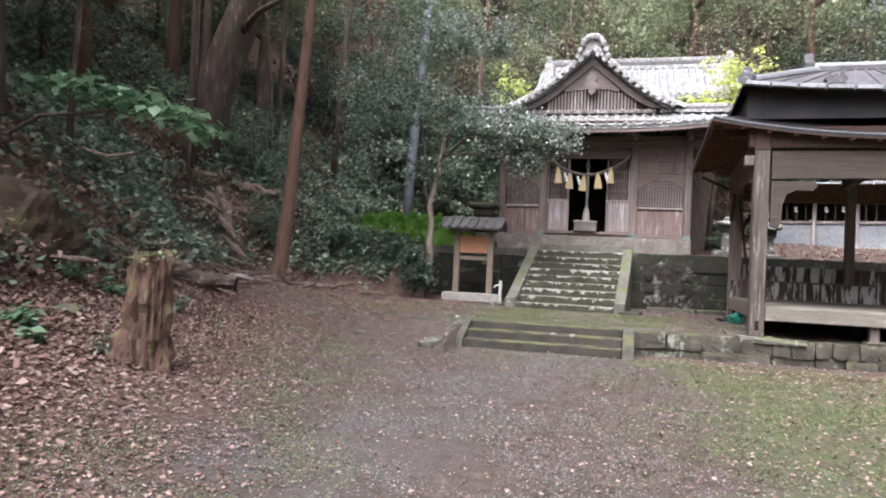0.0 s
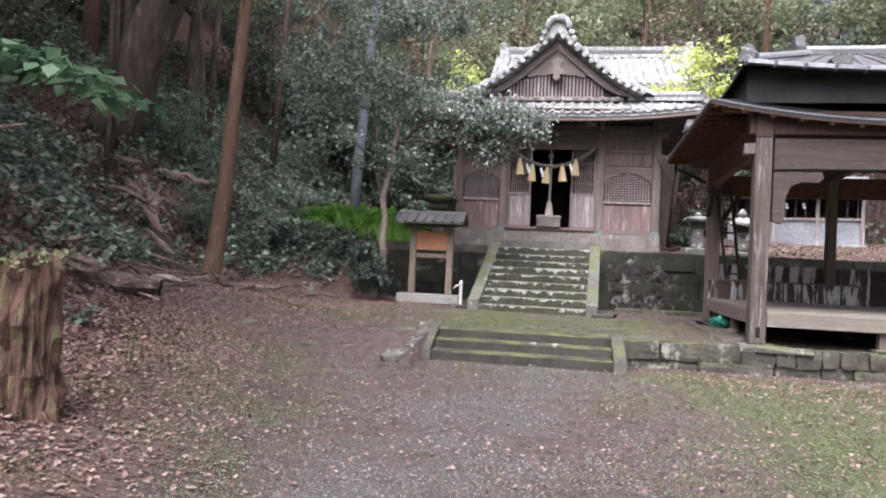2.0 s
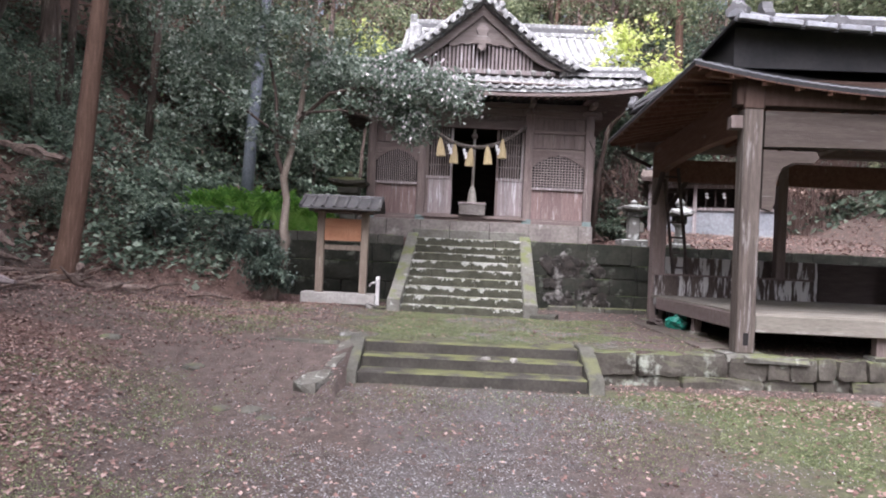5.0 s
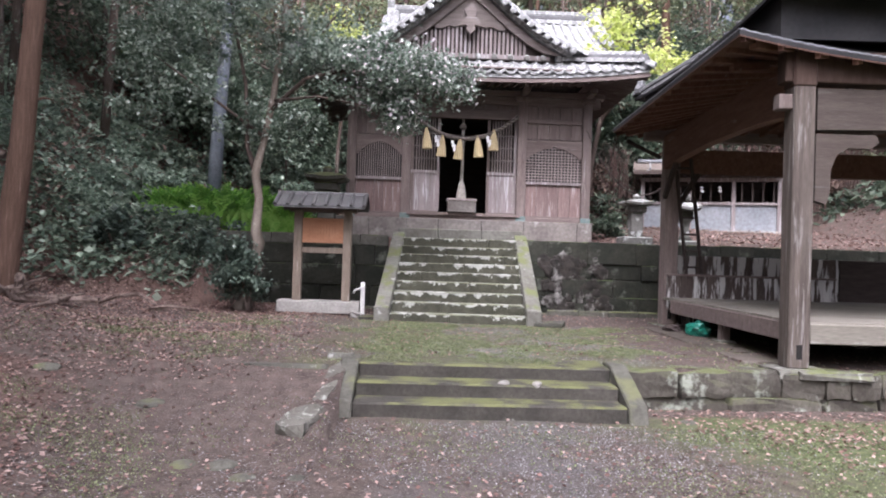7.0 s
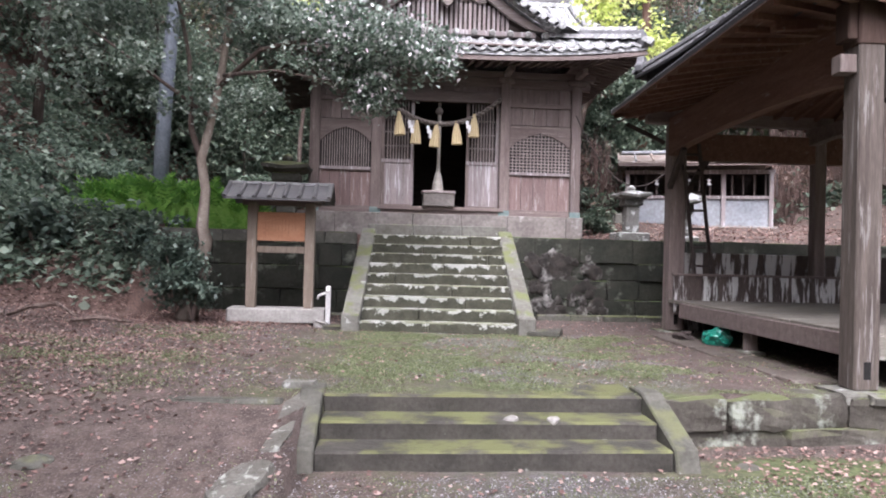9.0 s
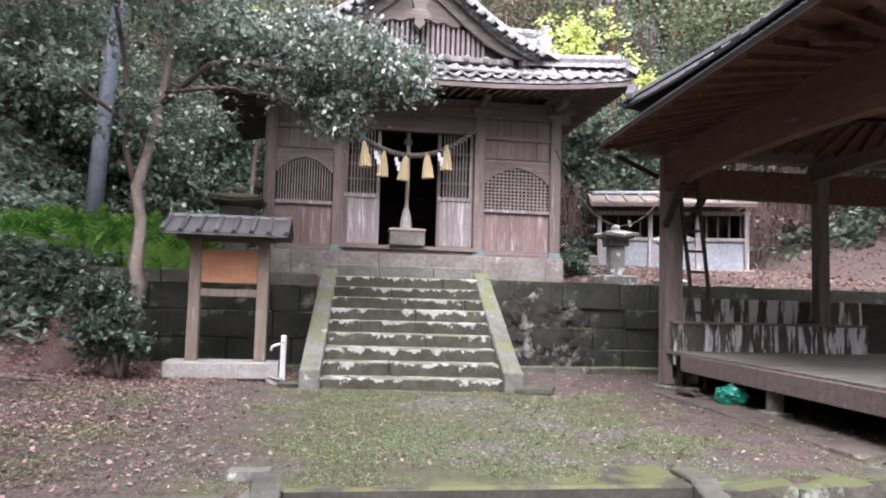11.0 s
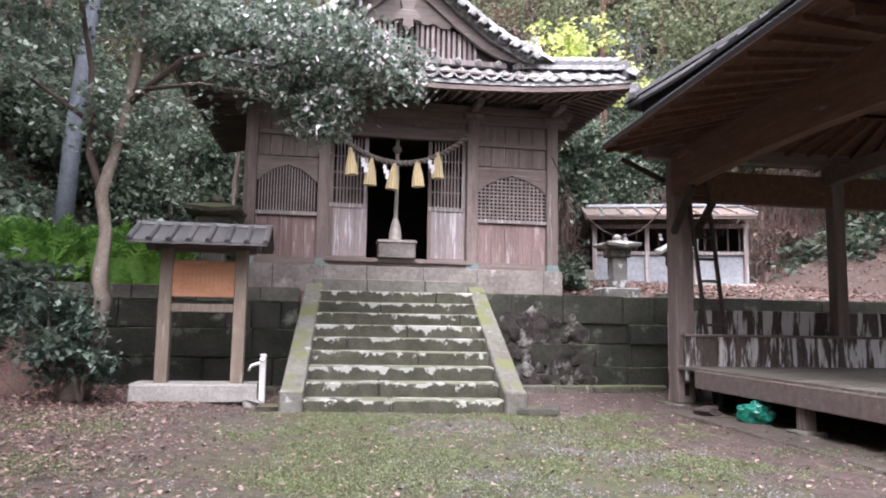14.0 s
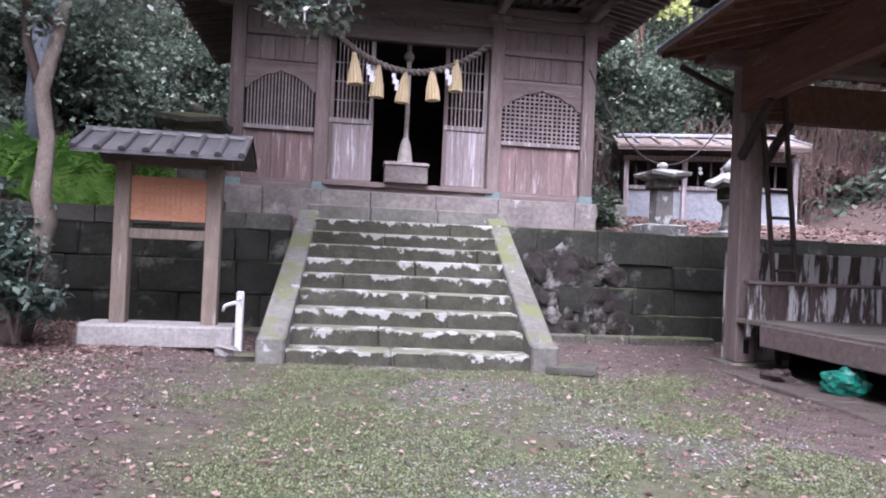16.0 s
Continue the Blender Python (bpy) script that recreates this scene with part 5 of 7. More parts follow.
# ---- side shrine beyond the pavilion ----
def build_side_shrine():
    e = thing("side_shrine", (6.9, 28.3, 2.95), "small side shrine with white plaster wall and sheet roof", "shrine", rz=-18)
    w = 2.12
    bx("plinth", e, M_CONC, -w - 0.15, w + 0.15, -0.25, 2.2, -0.4, 0.03, 0.02)
    bx("wall", e, M_PLAST, -w, w, 0.12, 0.2, 0.0, 0.88, 0.006)
    bx("sill", e, M_PALE, -w, w, 0.04, 0.22, 0.88, 0.98, 0.006)
    bx("back_wall", e, M_DARK, -w, w, 1.9, 2.0, 0.0, 1.9)
    for s in (-1, 1):
        bx("side_wall", e, M_DARK, s * w - 0.04, s * w + 0.04, 0.2, 1.9, 0.0, 1.9)
    bx("inner_floor", e, M_DARK, -w, w, 0.2, 1.9, 0.8, 0.86, 0)
    bx("head_beam", e, M_PALE, -w - 0.1, w + 0.1, 0.02, 0.16, 1.66, 1.78, 0.008)
    for x in (-w, -0.62, 0.75, w):
        bx("post", e, M_PALE, x - 0.06, x + 0.06, 0.0, 0.14, 0.0, 1.7, 0.008)
    for x in [-w + 0.25 + 0.32 * i for i in range(14)]:
        bx("lattice_bar", e, M_DARK, x - 0.025, x + 0.025, 0.1, 0.13, 0.98, 1.66, 0)
    for x in (-1.25, -0.25, 0.3):
        bm = bmesh.new()
        prism(bm, [(0, 0), (0.07, -0.05), (0.02, -0.1), (0.09, -0.17), (0.03, -0.22), (-0.05, -0.16), (0.0, -0.1), (-0.06, -0.05)], -0.004, 0.004)
        part("paper_streamer", bm, M_PAPER, e, m=pose(x, -0.02, 1.5))
    # sheet roof
    bm = bmesh.new()
    prof = [(-0.68, 1.97), (0.95, 2.4), (2.5, 1.7), (2.5, 1.66), (0.95, 2.34), (-0.68, 1.91)]
    a = [bm.verts.new((-w - 0.32, y, z)) for y, z in prof]
    b = [bm.verts.new((w + 0.14, y, z)) for y, z in prof]
    bm.faces.new(a)
    bm.faces.new(b[::-1])
    for i in range(6):
        bm.faces.new((a[(i + 1) % 6], a[i], b[i], b[(i + 1) % 6]))
    bmesh.ops.recalc_face_normals(bm, faces=bm.faces[:])
    part("roof_sheet", bm, M_BROWNROOF, e)
    n = 9
    for i in range(n + 1):
        x = -w - 0.3 + (2 * w + 0.42) * i / n
        beam("roof_batten", e, M_ZINC if i % 2 else M_BROWNROOF, (x, -0.7, 1.99), (x, 0.95, 2.43), 0.06, 0.06, 0.01)
    bx("ridge_course", e, M_ZINC, -w - 0.2, w + 0.2, 0.86, 1.04, 2.42, 2.52, 0.02)
    bx("eave_board", e, M_WOODH, -w - 0.3, w + 0.12, -0.64, -0.58, 1.83, 1.92, 0.006)
    g = thing("stone_offering", (4.1, 27.4, gz(4.1, 27.4)), "small pale stone by the side shrine", "stone")
    part("stone", stone_bm(0.3, 0.32, 0.25, 0.04), M_CURB, g)


build_side_shrine()


# ---- stone lanterns ----
def lantern(at, label, style, mm, size=1.0):
    e = thing("stone_lantern", at, label, "lantern", "stone lanterns")
    e.scale = (size, size, size)

    def cap(rows, lift):
        bm = bmesh.new()
        rings = []
        for h, z, up in rows:
            ring = []
            for sx, sy in ((-1, -1), (0, -1), (1, -1), (1, 0), (1, 1), (0, 1), (-1, 1), (-1, 0)):
                ring.append(bm.verts.new((sx * h, sy * h, z + (lift * up if sx and sy else 0))))
            rings.append(ring)
        for p, q in zip(rings, rings[1:]):
            for k in range(8):
                bm.faces.new((p[k], p[(k + 1) % 8], q[(k + 1) % 8], q[k]))
        bm.faces.new(rings[0][::-1])
        bm.faces.new(rings[-1])
        part("cap_roof", bm, mm, e)

    bm = bmesh.new()
    if style == 0:
        bx("base", e, mm, -0.36, 0.32, -0.3, 0.3, -0.06, 0.13, 0.025)
        bx("shaft", e, mm, -0.14, 0.14, -0.14, 0.14, 0.13, 0.7, 0.02)
        bx("light_box", e, mm, -0.2, 0.2, -0.2, 0.2, 0.7, 0.84, 0.02)
        cap([(0.2, 0.84, 0), (0.33, 0.87, 1), (0.34, 0.92, 1), (0.19, 0.99, 0), (0.07, 1.02, 0)], 0.035)
        lathe(bm, [(0.06, 1.01), (0.085, 1.04), (0.08, 1.09), (0.04, 1.12), (0.01, 1.13)], 12)
    else:
        bx("base", e, mm, -0.24, 0.24, -0.24, 0.24, -0.06, 0.1, 0.03)
        shaft = bmesh.new()
        lathe(shaft, [(0.17, 0.1), (0.13, 0.2), (0.1, 0.42), (0.12, 0.54), (0.2, 0.6)], 10)
        part("shaft", shaft, mm, e, smooth=True)
        bx("light_box", e, M_STONE, -0.15, 0.15, -0.15, 0.15, 0.6, 0.8, 0.02, "dark hollowed fire box")
        cap([(0.18, 0.79, 0), (0.29, 0.8, 1), (0.28, 0.86, 1), (0.14, 1.0, 0), (0.12, 1.03, 0)], 0.06)
        lathe(bm, [(0.08, 1.02), (0.125, 1.09), (0.12, 1.14), (0.05, 1.23), (0.012, 1.27)], 12)
    part("jewel_finial", bm, mm, e, smooth=True)


lantern((2.42, 21.72, 2.32), "squat weathered stone lantern with pale lichened cap", 0, M_LANT)
lantern((3.56, 21.66, 2.3), "slim stone lantern with pale peaked cap", 1, M_LANT)
lantern((-4.78, 21.85, 2.32), "dark mossy stone lantern behind the notice board", 0, M_STONE, 1.38)


# ---- notice board and tap ----
def build_notice_board():
    e = thing("notice_board", (-4.5, 19.24, 0.74), "roofed wooden notice board with orange panel on a concrete slab", "notice board")
    part("slab", stone_bm(1.6, 0.24, 0.5, 0.012, 0.02), M_CONC, e, "pale concrete slab", m=pose(-0.01, -0.22, -0.05))
    for x in (-0.45, 0.5):
        bx("post", e, M_POSTN, x - 0.08, x + 0.08, -0.08, 0.08, 0.18, 1.95, 0.008)
    bx("rail", e, M_POSTN, -0.37, 0.42, -0.04, 0.04, 1.11, 1.22, 0.006)
    bx("top_rail", e, M_WOODH, -0.62, 0.68, -0.05, 0.05, 1.9, 2.0, 0.006)
    p = bx("panel", e, M_BOARD, -0.37, 0.42, -0.045, -0.01, 1.31, 1.79, 0.004, "orange painted wooden panel")
    for i in range(10):
        x = 0.26 - 0.055 * i
        z1 = 1.72 - (0.03 if i % 3 else 0)
        bx("text_bar", p, M_INK, x - 0.006, x + 0.006, -0.049, -0.0455, z1 - rng.uniform(0.2, 0.36), z1, 0)
    for k in range(4):
        bx("text_bar", p, M_INK, 0.35, 0.372, -0.049, -0.0455, 1.7 - 0.1 * k, 1.722 - 0.1 * k, 0)
    for x in (-0.62, -0.2, 0.25, 0.68):
        beam("rafter", e, M_WOODH, (x, -0.42, 2.0), (x, 0, 2.18), 0.05, 0.05)
        beam("rafter", e, M_WOODH, (x, 0.42, 2.0), (x, 0, 2.18), 0.05, 0.05)
    for s in (-1, 1):
        bm = bmesh.new()
        vs = [bm.verts.new(v) for v in ((-0.84, s * 0.52, 2.0), (0.86, s * 0.52, 2.0), (0.86, 0, 2.26), (-0.84, 0, 2.26),
                                        (-0.84, s * 0.52, 1.96), (0.86, s * 0.52, 1.96), (0.86, 0, 2.22), (-0.84, 0, 2.22))]
        for f in ((0, 1, 2, 3), (7, 6, 5, 4), (0, 4, 5, 1), (1, 5, 6, 2), (3, 2, 6, 7), (0, 3, 7, 4)):
            bm.faces.new([vs[k] for k in f])
        bmesh.ops.recalc_face_normals(bm, faces=bm.faces[:])
        part("roof_sheet", bm, M_TILEN, e)
        for i in range(8):
            x = -0.82 + 1.66 * i / 7
            bm = bmesh.new()
            half_pipe(bm, (x, s * 0.54, 2.0), (x, 0, 2.265), 0.04, 5)
            part("roof_tile", bm, M_TILEN, e)
    bm = bmesh.new()
    half_pipe(bm, (-0.86, 0, 2.25), (0.88, 0, 2.25), 0.055, 6)
    part("ridge_tile", bm, M_TILEN, e)
    t = thing("standpipe", (-3.66, 19.1, 0.66), "white standpipe with a small tap", "tap")
    bx("pipe_post", t, M_PIPE, -0.04, 0.04, -0.04, 0.04, -0.05, 0.66, 0.012)
    bm = bmesh.new()
    tube(bm, [(-0.04, -0.03, 0.54), (-0.1, -0.05, 0.52), (-0.15, -0.06, 0.5), (-0.17, -0.065, 0.44)], [0.022, 0.022, 0.02, 0.018], 8)
    part("spout", bm, M_PIPE, t, smooth=True)
    bm = bmesh.new()
    tube(bm, [(0, -0.05, 0.58), (0, -0.09, 0.6)], [0.014, 0.022], 8)
    part("tap_handle", bm, M_METAL, t)
    s = thing("pale_stone", (-3.72, 18.75, 0.66), "pale broken stone by the tap", "stone")
    part("stone", stone_bm(0.24, 0.1, 0.2, 0.04), M_CONC, s, m=pose(0, 0, -0.02, 5, 8, 20))


build_notice_board()


# ---- rope, tassels, bell rope and offering box ----
def twisted(name, parent, mm, pts, r, turns, label=""):
    n = 60
    P = [Vector(p) for p in pts]

    def at(k):
        f = k * (len(P) - 1)
        i = min(int(f), len(P) - 2)
        return P[i].lerp(P[i + 1], f - i)
    bm = bmesh.new()
    for s in range(2):
        c = []
        for i in range(n + 1):
            k = i / n
            a = 2 * math.pi * turns * k + math.pi * s
            p = at(k)
            c.append(p + Vector((0, math.cos(a), math.sin(a))) * r * 0.55 if abs((P[-1] - P[0]).x) > abs((P[-1] - P[0]).z) else
                     p + Vector((math.cos(a), math.sin(a), 0)) * r * 0.55)
        tube(bm, c, [r * 0.62] * (n + 1), 6)
    return part(name, bm, mm, parent, label, smooth=True)


def build_ropes():
    e = thing("sacred_rope", (-1.64, 22.12, 4.68), "twisted sacred straw rope strung across the hall front", "rope")
    pts = [(-1.3 + 2.6 * k / 24, 0, 0.6 * abs(2 * k / 24 - 1) ** 2.0 - 0.03 * (k / 24)) for k in range(25)]
    twisted("rope_strand", e, M_ROPE, pts, 0.055, 15)
    for x, z in ((-0.88, 0.16), (-0.5, -0.01), (-0.08, -0.07), (0.34, 0.0), (0.72, 0.17)):
        bm = bmesh.new()
        n = 26
        rings = [(0.025, 0.06), (0.03, 0.02), (0.05, -0.06), (0.085, -0.24), (0.1, -0.4), (0.104, -0.44)]
        R = [[bm.verts.new((r * (1 + 0.16 * (k % 2)) * math.cos(2 * math.pi * k / n), r * (1 + 0.16 * (k % 2)) * math.sin(2 * math.pi * k / n), zz)) for k in range(n)] for r, zz in rings]
        for a, b in zip(R, R[1:]):
            for k in range(n):
                bm.faces.new((a[k], a[(k + 1) % n], b[(k + 1) % n], b[k]))
        bm.faces.new(R[-1])
        t = part("straw_tassel", bm, M_STRAW, e, "pale straw tassel", m=pose(x, -0.02, z, rng.uniform(-3, 3), rng.uniform(-5, 5)))
    for x, z in ((-0.68, 0.04), (-0.28, -0.06), (0.55, 0.07)):
        bm = bmesh.new()
        prism(bm, [(0, 0), (0.05, -0.01), (0.06, -0.09), (0.11, -0.1), (0.1, -0.18), (0.14, -0.19), (0.12, -0.28), (0.04, -0.26), (0.05, -0.17), (0.0, -0.16), (0.01, -0.08), (-0.02, -0.07)],
              -0.003, 0.003)
        part("paper_streamer", bm, M_PAPER, e, "white folded paper streamer", m=pose(x, -0.05, z, 0, 0, rng.uniform(-30, 30)))
    b = thing("bell_rope", (-1.63, 22.57, 3.28), "pale twisted bell rope with a bound tassel end", "rope")
    twisted("rope_strand", b, M_ROPEP, [(0, 0, 0.36), (0.01, 0, 1.2), (0, 0, 2.0)], 0.04, 14)
    bm = bmesh.new()
    lathe(bm, [(0.125, 0.0), (0.115, 0.12), (0.085, 0.3), (0.06, 0.38), (0.035, 0.42)], 14)
    part("tassel_end", bm, M_ROPEP, b)
    bm = bmesh.new()
    lathe(bm, [(0.02, 1.66), (0.07, 1.69), (0.09, 1.74), (0.07, 1.8), (0.03, 1.83)], 14)
    part("bell", bm, M_ROPE, b, "dark round bell at the rope's top", smooth=True)
    o = thing("offering_box", (-1.63, 22.3, 2.92), "pale grey offering box at the hall threshold", "box")
    bx("box_body", o, M_FOUND, -0.34, 0.34, -0.14, 0.24, 0.0, 0.28, 0.012)
    bx("box_rim", o, M_PALE, -0.36, 0.36, -0.16, 0.26, 0.28, 0.325, 0.008)
    for i in range(5):
        bx("slat", o, M_WOODH, -0.34, 0.34, -0.12 + 0.075 * i, -0.09 + 0.075 * i, 0.3, 0.34, 0.0)


build_ropes()


# ---- pole, stump, fallen wood, small stones ----
def build_pole():
    z0 = gz(-8.45, 25.3)
    e = thing("utility_pole", (-8.45, 25.3, z0), "blue-grey utility pole among the trees", "pole")
    bm = bmesh.new()
    tube(bm, [(0, 0, -0.3), (0.1, 0, 3), (0.45, 0, 8.5), (0.6, 0, 10.5)], [0.2, 0.18, 0.14, 0.13], 14)
    part("shaft", bm, M_POLE, e, smooth=True)
    bx("cross_arm", e, M_POLE, -0.2, 1.3, -0.05, 0.05, 9.4, 9.5, 0.01)
    c = thing("hanging_cable", (1.35, 22.3, 5.0), "thin dark cable sagging from the hall corner", "cable")
    bm = bmesh.new()
    tube(bm, [(2.4 * k / 14, -0.2 * k / 14, -1.2 + 1.2 * (1 - 2 * k / 14) ** 2 - 0.6 * k / 14) for k in range(15)], [0.014] * 15, 5)
    part("cable", bm, M_DARK, c)


build_pole()


def build_stump():
    x, y = -5.1, 6.4
    z0 = gz(x, y) - 0.05
    e = thing("tree_stump", (x, y, z0), "tall rotten reddish tree stump with moss on top", "stump")
    bm = bmesh.new()
    n, rows = 44, []
    prof = ((0.27, -0.1), (0.235, 0.08), (0.212, 0.25), (0.205, 0.42), (0.2, 0.6), (0.2, 0.8), (0.195, 1.0), (0.21, 1.13))
    for i, (r, z) in enumerate(prof):
        ring = []
        for k in range(n):
            a = 2 * math.pi * k / n
            root = 1 + (2.0 * max(0, 1 - z / 0.55) ** 1.6 * max(0, math.cos(a - 3.5)) ** 7 + 0.12 * max(0, 1 - z / 0.4) * max(0, math.cos(2 * a + 0.5)) ** 3)
            f = 1 + 0.13 * noise.noise(Vector((math.cos(a) * 4, math.sin(a) * 4, z * 0.6))) + 0.06 * math.sin(k * 2.9)
            top = 0.2 * noise.noise(Vector((math.cos(a) * 4.5, math.sin(a) * 4.5, 9))) if i == len(prof) - 1 else 0
            ring.append(bm.verts.new((r * root * f * math.cos(a), r * root * f * math.sin(a), z + top)))
        rows.append(ring)
    for a, b in zip(rows, rows[1:]):
        for k in range(n):
            bm.faces.new((a[k], a[(k + 1) % n], b[(k + 1) % n], b[k]))
    c = bm.verts.new((0, 0, 1.0))
    for k in range(n):
        bm.faces.new((rows[-1][k], rows[-1][(k + 1) % n], c))
    bmesh.ops.subdivide_edges(bm, edges=bm.edges[:], cuts=1)
    for v in bm.verts:
        v.co += Vector((v.co.x, v.co.y, 0)) * (0.3 * noise.noise(Vector((v.co.x * 8, v.co.y * 8, v.co.z * 4.0))) + 0.22 * noise.noise(Vector((v.co.x * 21, v.co.y * 21, v.co.z * 11))))
    part("stump_body", bm, M_STUMP, e)
    rr = random.Random(3)
    pts = [(rr.gauss(0, 0.14), rr.gauss(0, 0.14), 1.1 + rr.uniform(0, 0.12)) for _ in range(120)]
    g = new("moss_tuft", leaves_mesh("moss_tuft", pts, 0.05, L_GRASS, rr, 0.6))
    g.parent = e
    g["kind"] = "stuff"


build_stump()


def log(at, pts, radii, mm, label, hollow=False):
    e = thing("fallen_log", at, label, "log", "fallen wood")
    bm = bmesh.new()
    P = [Vector(p) for p in pts]
    fine, rr = [], []
    for i in range(len(P) - 1):
        for k in range(4):
            f = k / 4
            fine.append(P[i].lerp(P[i + 1], f) + 0.25 * radii[i] * noise.noise_vector(P[i] * 3 + Vector((i, k * 0.9, at[0]))))
            rr.append((radii[i] * (1 - f) + radii[i + 1] * f) * (1 + 0.3 * noise.noise(Vector((k * 0.8, i, at[1])))))
    tube(bm, fine + [P[-1]], rr + [radii[-1] * 0.7], 9, True, 0.75)
    part("log_body", bm, mm, e)
    if hollow:
        # flat black disc paints the shade of the hollow end
        bm = bmesh.new()
        tube(bm, [Vector(pts[-1]) - (Vector(pts[-1]) - Vector(pts[-2])) * 0.02, Vector(pts[-1]) + (Vector(pts[-1]) - Vector(pts[-2])).normalized() * 0.012],
             [radii[-1] * 0.7] * 2, 12)
        part("rotten_hollow", bm, M_VOID, e, "black disc for the rotten hollow's shade")


def on_hill(x, y):
    return (x, y, gz(x, y))


log(on_hill(-8.5, 12.6), [(-0.75, -0.25, 0.2), (-0.3, -0.1, 0.2), (0.5, 0.25, 0.14)], [0.15, 0.2, 0.2], M_OLDBARK, "hollow rotten log at the slope foot", True)
log(on_hill(-12.0, 19.0), [(-0.65, 0.2, 1.25), (-0.3, 0.05, 0.8), (-0.05, -0.1, 0.45), (0.12, -0.2, 0.1)], [0.1, 0.14, 0.13, 0.1], M_ROT, "broken pale log lying down the slope")
log(on_hill(-12.6, 18.8), [(-0.4, 0.2, 0.75), (0.0, 0.0, 0.55), (0.4, -0.2, 0.25)], [0.08, 0.12, 0.08], M_ROT, "split pale log lying down the slope")
log(on_hill(-13.1, 18.9), [(-0.5, 0.1, 0.9), (0.2, 0.0, 0.75), (0.7, -0.1, 0.7)], [0.05, 0.08, 0.05], M_ROT, "splintered limb lying on the slope")
log(on_hill(-11.9, 20.0), [(-0.8, 0.2, 0.95), (0.0, 0.0, 0.75), (0.8, 0.1, 0.6)], [0.06, 0.13, 0.1], M_ROT, "bleached branch lying across the slope")
log(on_hill(-9.2, 12.0), [(-0.7, -0.2, 0.2), (0.0, 0.0, 0.25), (0.6, 0.2, 0.12)], [0.09, 0.12, 0.08], M_ROT, "rotten log among leaf litter")
log(on_hill(-8.6, 14.0), [(-0.3, 0.0, 0.14), (0.0, 0.0, 0.15), (0.35, -0.05, 0.1)], [0.04, 0.05, 0.04], M_PALE, "short pale split of wood on the litter")
log(on_hill(-8.5, 16.9), [(-0.6, 0.1, 0.07), (0.1, 0.0, 0.06), (0.8, 0.05, 0.06)], [0.05, 0.06, 0.05], M_ROT, "pale pole lying by the cedar foot")
log(on_hill(-8.9, 16.8), [(0, 0, -0.05), (0.02, 0, 0.25), (0.05, 0, 0.42)], [0.1, 0.09, 0.07], M_ROT, "short splintered stub by the cedar")
log(on_hill(-7.6, 17.6), [(-0.5, 0.1, 0.05), (-0.1, 0, 0.2), (0.25, 0.05, 0.25), (0.6, -0.1, 0.08)], [0.02, 0.03, 0.03, 0.02], M_ROT, "crooked bare branch on the leaves")
log(on_hill(-6.9, 17.8), [(-0.4, 0.0, 0.05), (0.0, 0, 0.12), (0.5, 0.1, 0.05)], [0.02, 0.035, 0.02], M_ROT, "crooked bare branch on the leaves")
log(on_hill(-9.5, 12.2), [(-0.5, 0.2, 0.08), (0.1, 0, 0.16), (0.6, -0.1, 0.06)], [0.05, 0.06, 0.04], M_ROT, "rotten branch among leaf litter")
log(on_hill(-8.3, 8.4), [(-0.9, 0.3, 0.1), (0.1, 0, 0.12), (0.9, -0.1, 0.1)], [0.03, 0.045, 0.03], M_ROT, "thin grey branch on the slope")
log(on_hill(-11.6, 18.2), [(-0.7, 0.3, 0.95), (0.0, 0.0, 0.5), (0.5, -0.3, 0.12)], [0.06, 0.09, 0.05], M_ROT, "split pale log lying down the slope")
log(on_hill(-12.5, 18.0), [(-0.9, 0.2, 0.7), (0.2, 0.0, 0.6), (1.0, -0.1, 0.3)], [0.04, 0.07, 0.04], M_ROT, "splintered limb lying on the slope")
log(on_hill(-11.0, 17.5), [(-0.5, 0.3, 0.7), (0.1, 0.0, 0.35), (0.6, -0.2, 0.1)], [0.05, 0.07, 0.04], M_ROT, "split pale log lying down the slope")
log(on_hill(-10.4, 16.4), [(-0.8, 0.1, 0.4), (0.1, 0.0, 0.3), (0.9, -0.2, 0.12)], [0.03, 0.05, 0.03], M_ROT, "rotten branch among leaf litter")
rs_ = random.Random(11)
for i in range(44):
    x = -8.0 - rs_.random() * 3.6
    y = 11.0 + rs_.random() * 5.8
    a, l = rs_.uniform(0, 6.28), rs_.uniform(0.3, 0.9)
    log(on_hill(x, y), [(-l * math.cos(a), -l * math.sin(a), 0.04), (0, 0, 0.1), (l * math.cos(a), l * math.sin(a), 0.1 + 0.3 * rs_.random())],
        [0.015, rs_.uniform(0.02, 0.045), 0.015], M_ROT, "dead branch in the leaf litter")

for x, y, s in ((-4.38, 11.15, 0.17), (-4.08, 11.15, 0.18), (-3.84, 10.88, 0.15), (-3.45, 10.9, 0.13), (-5.16, 12.5, 0.2), (-6.4, 12.95, 0.2), (-5.3, 8.6, 0.08), (-3.6, 11.5, 0.08),
                (-2.9, 9.8, 0.08), (-6.9, 7.2, 0.3), (3.2, 12.9, 0.2), (0.3, 12.85, 0.16)):
    e = thing("field_stone", (x, y, gz(x, y) - 0.02), "grey field stone half sunk in the earth", "stone", "field stones")
    bm = bmesh.new()
    bmesh.ops.create_icosphere(bm, subdivisions=2, radius=s * 0.75)
    for v in bm.verts:
        v.co *= 1 + 0.35 * noise.noise(v.co * 4 + Vector((x, y, 0)) * 3)
        v.co.z = v.co.z * 0.38
    part("stone", bm, M_CHEEK, e)


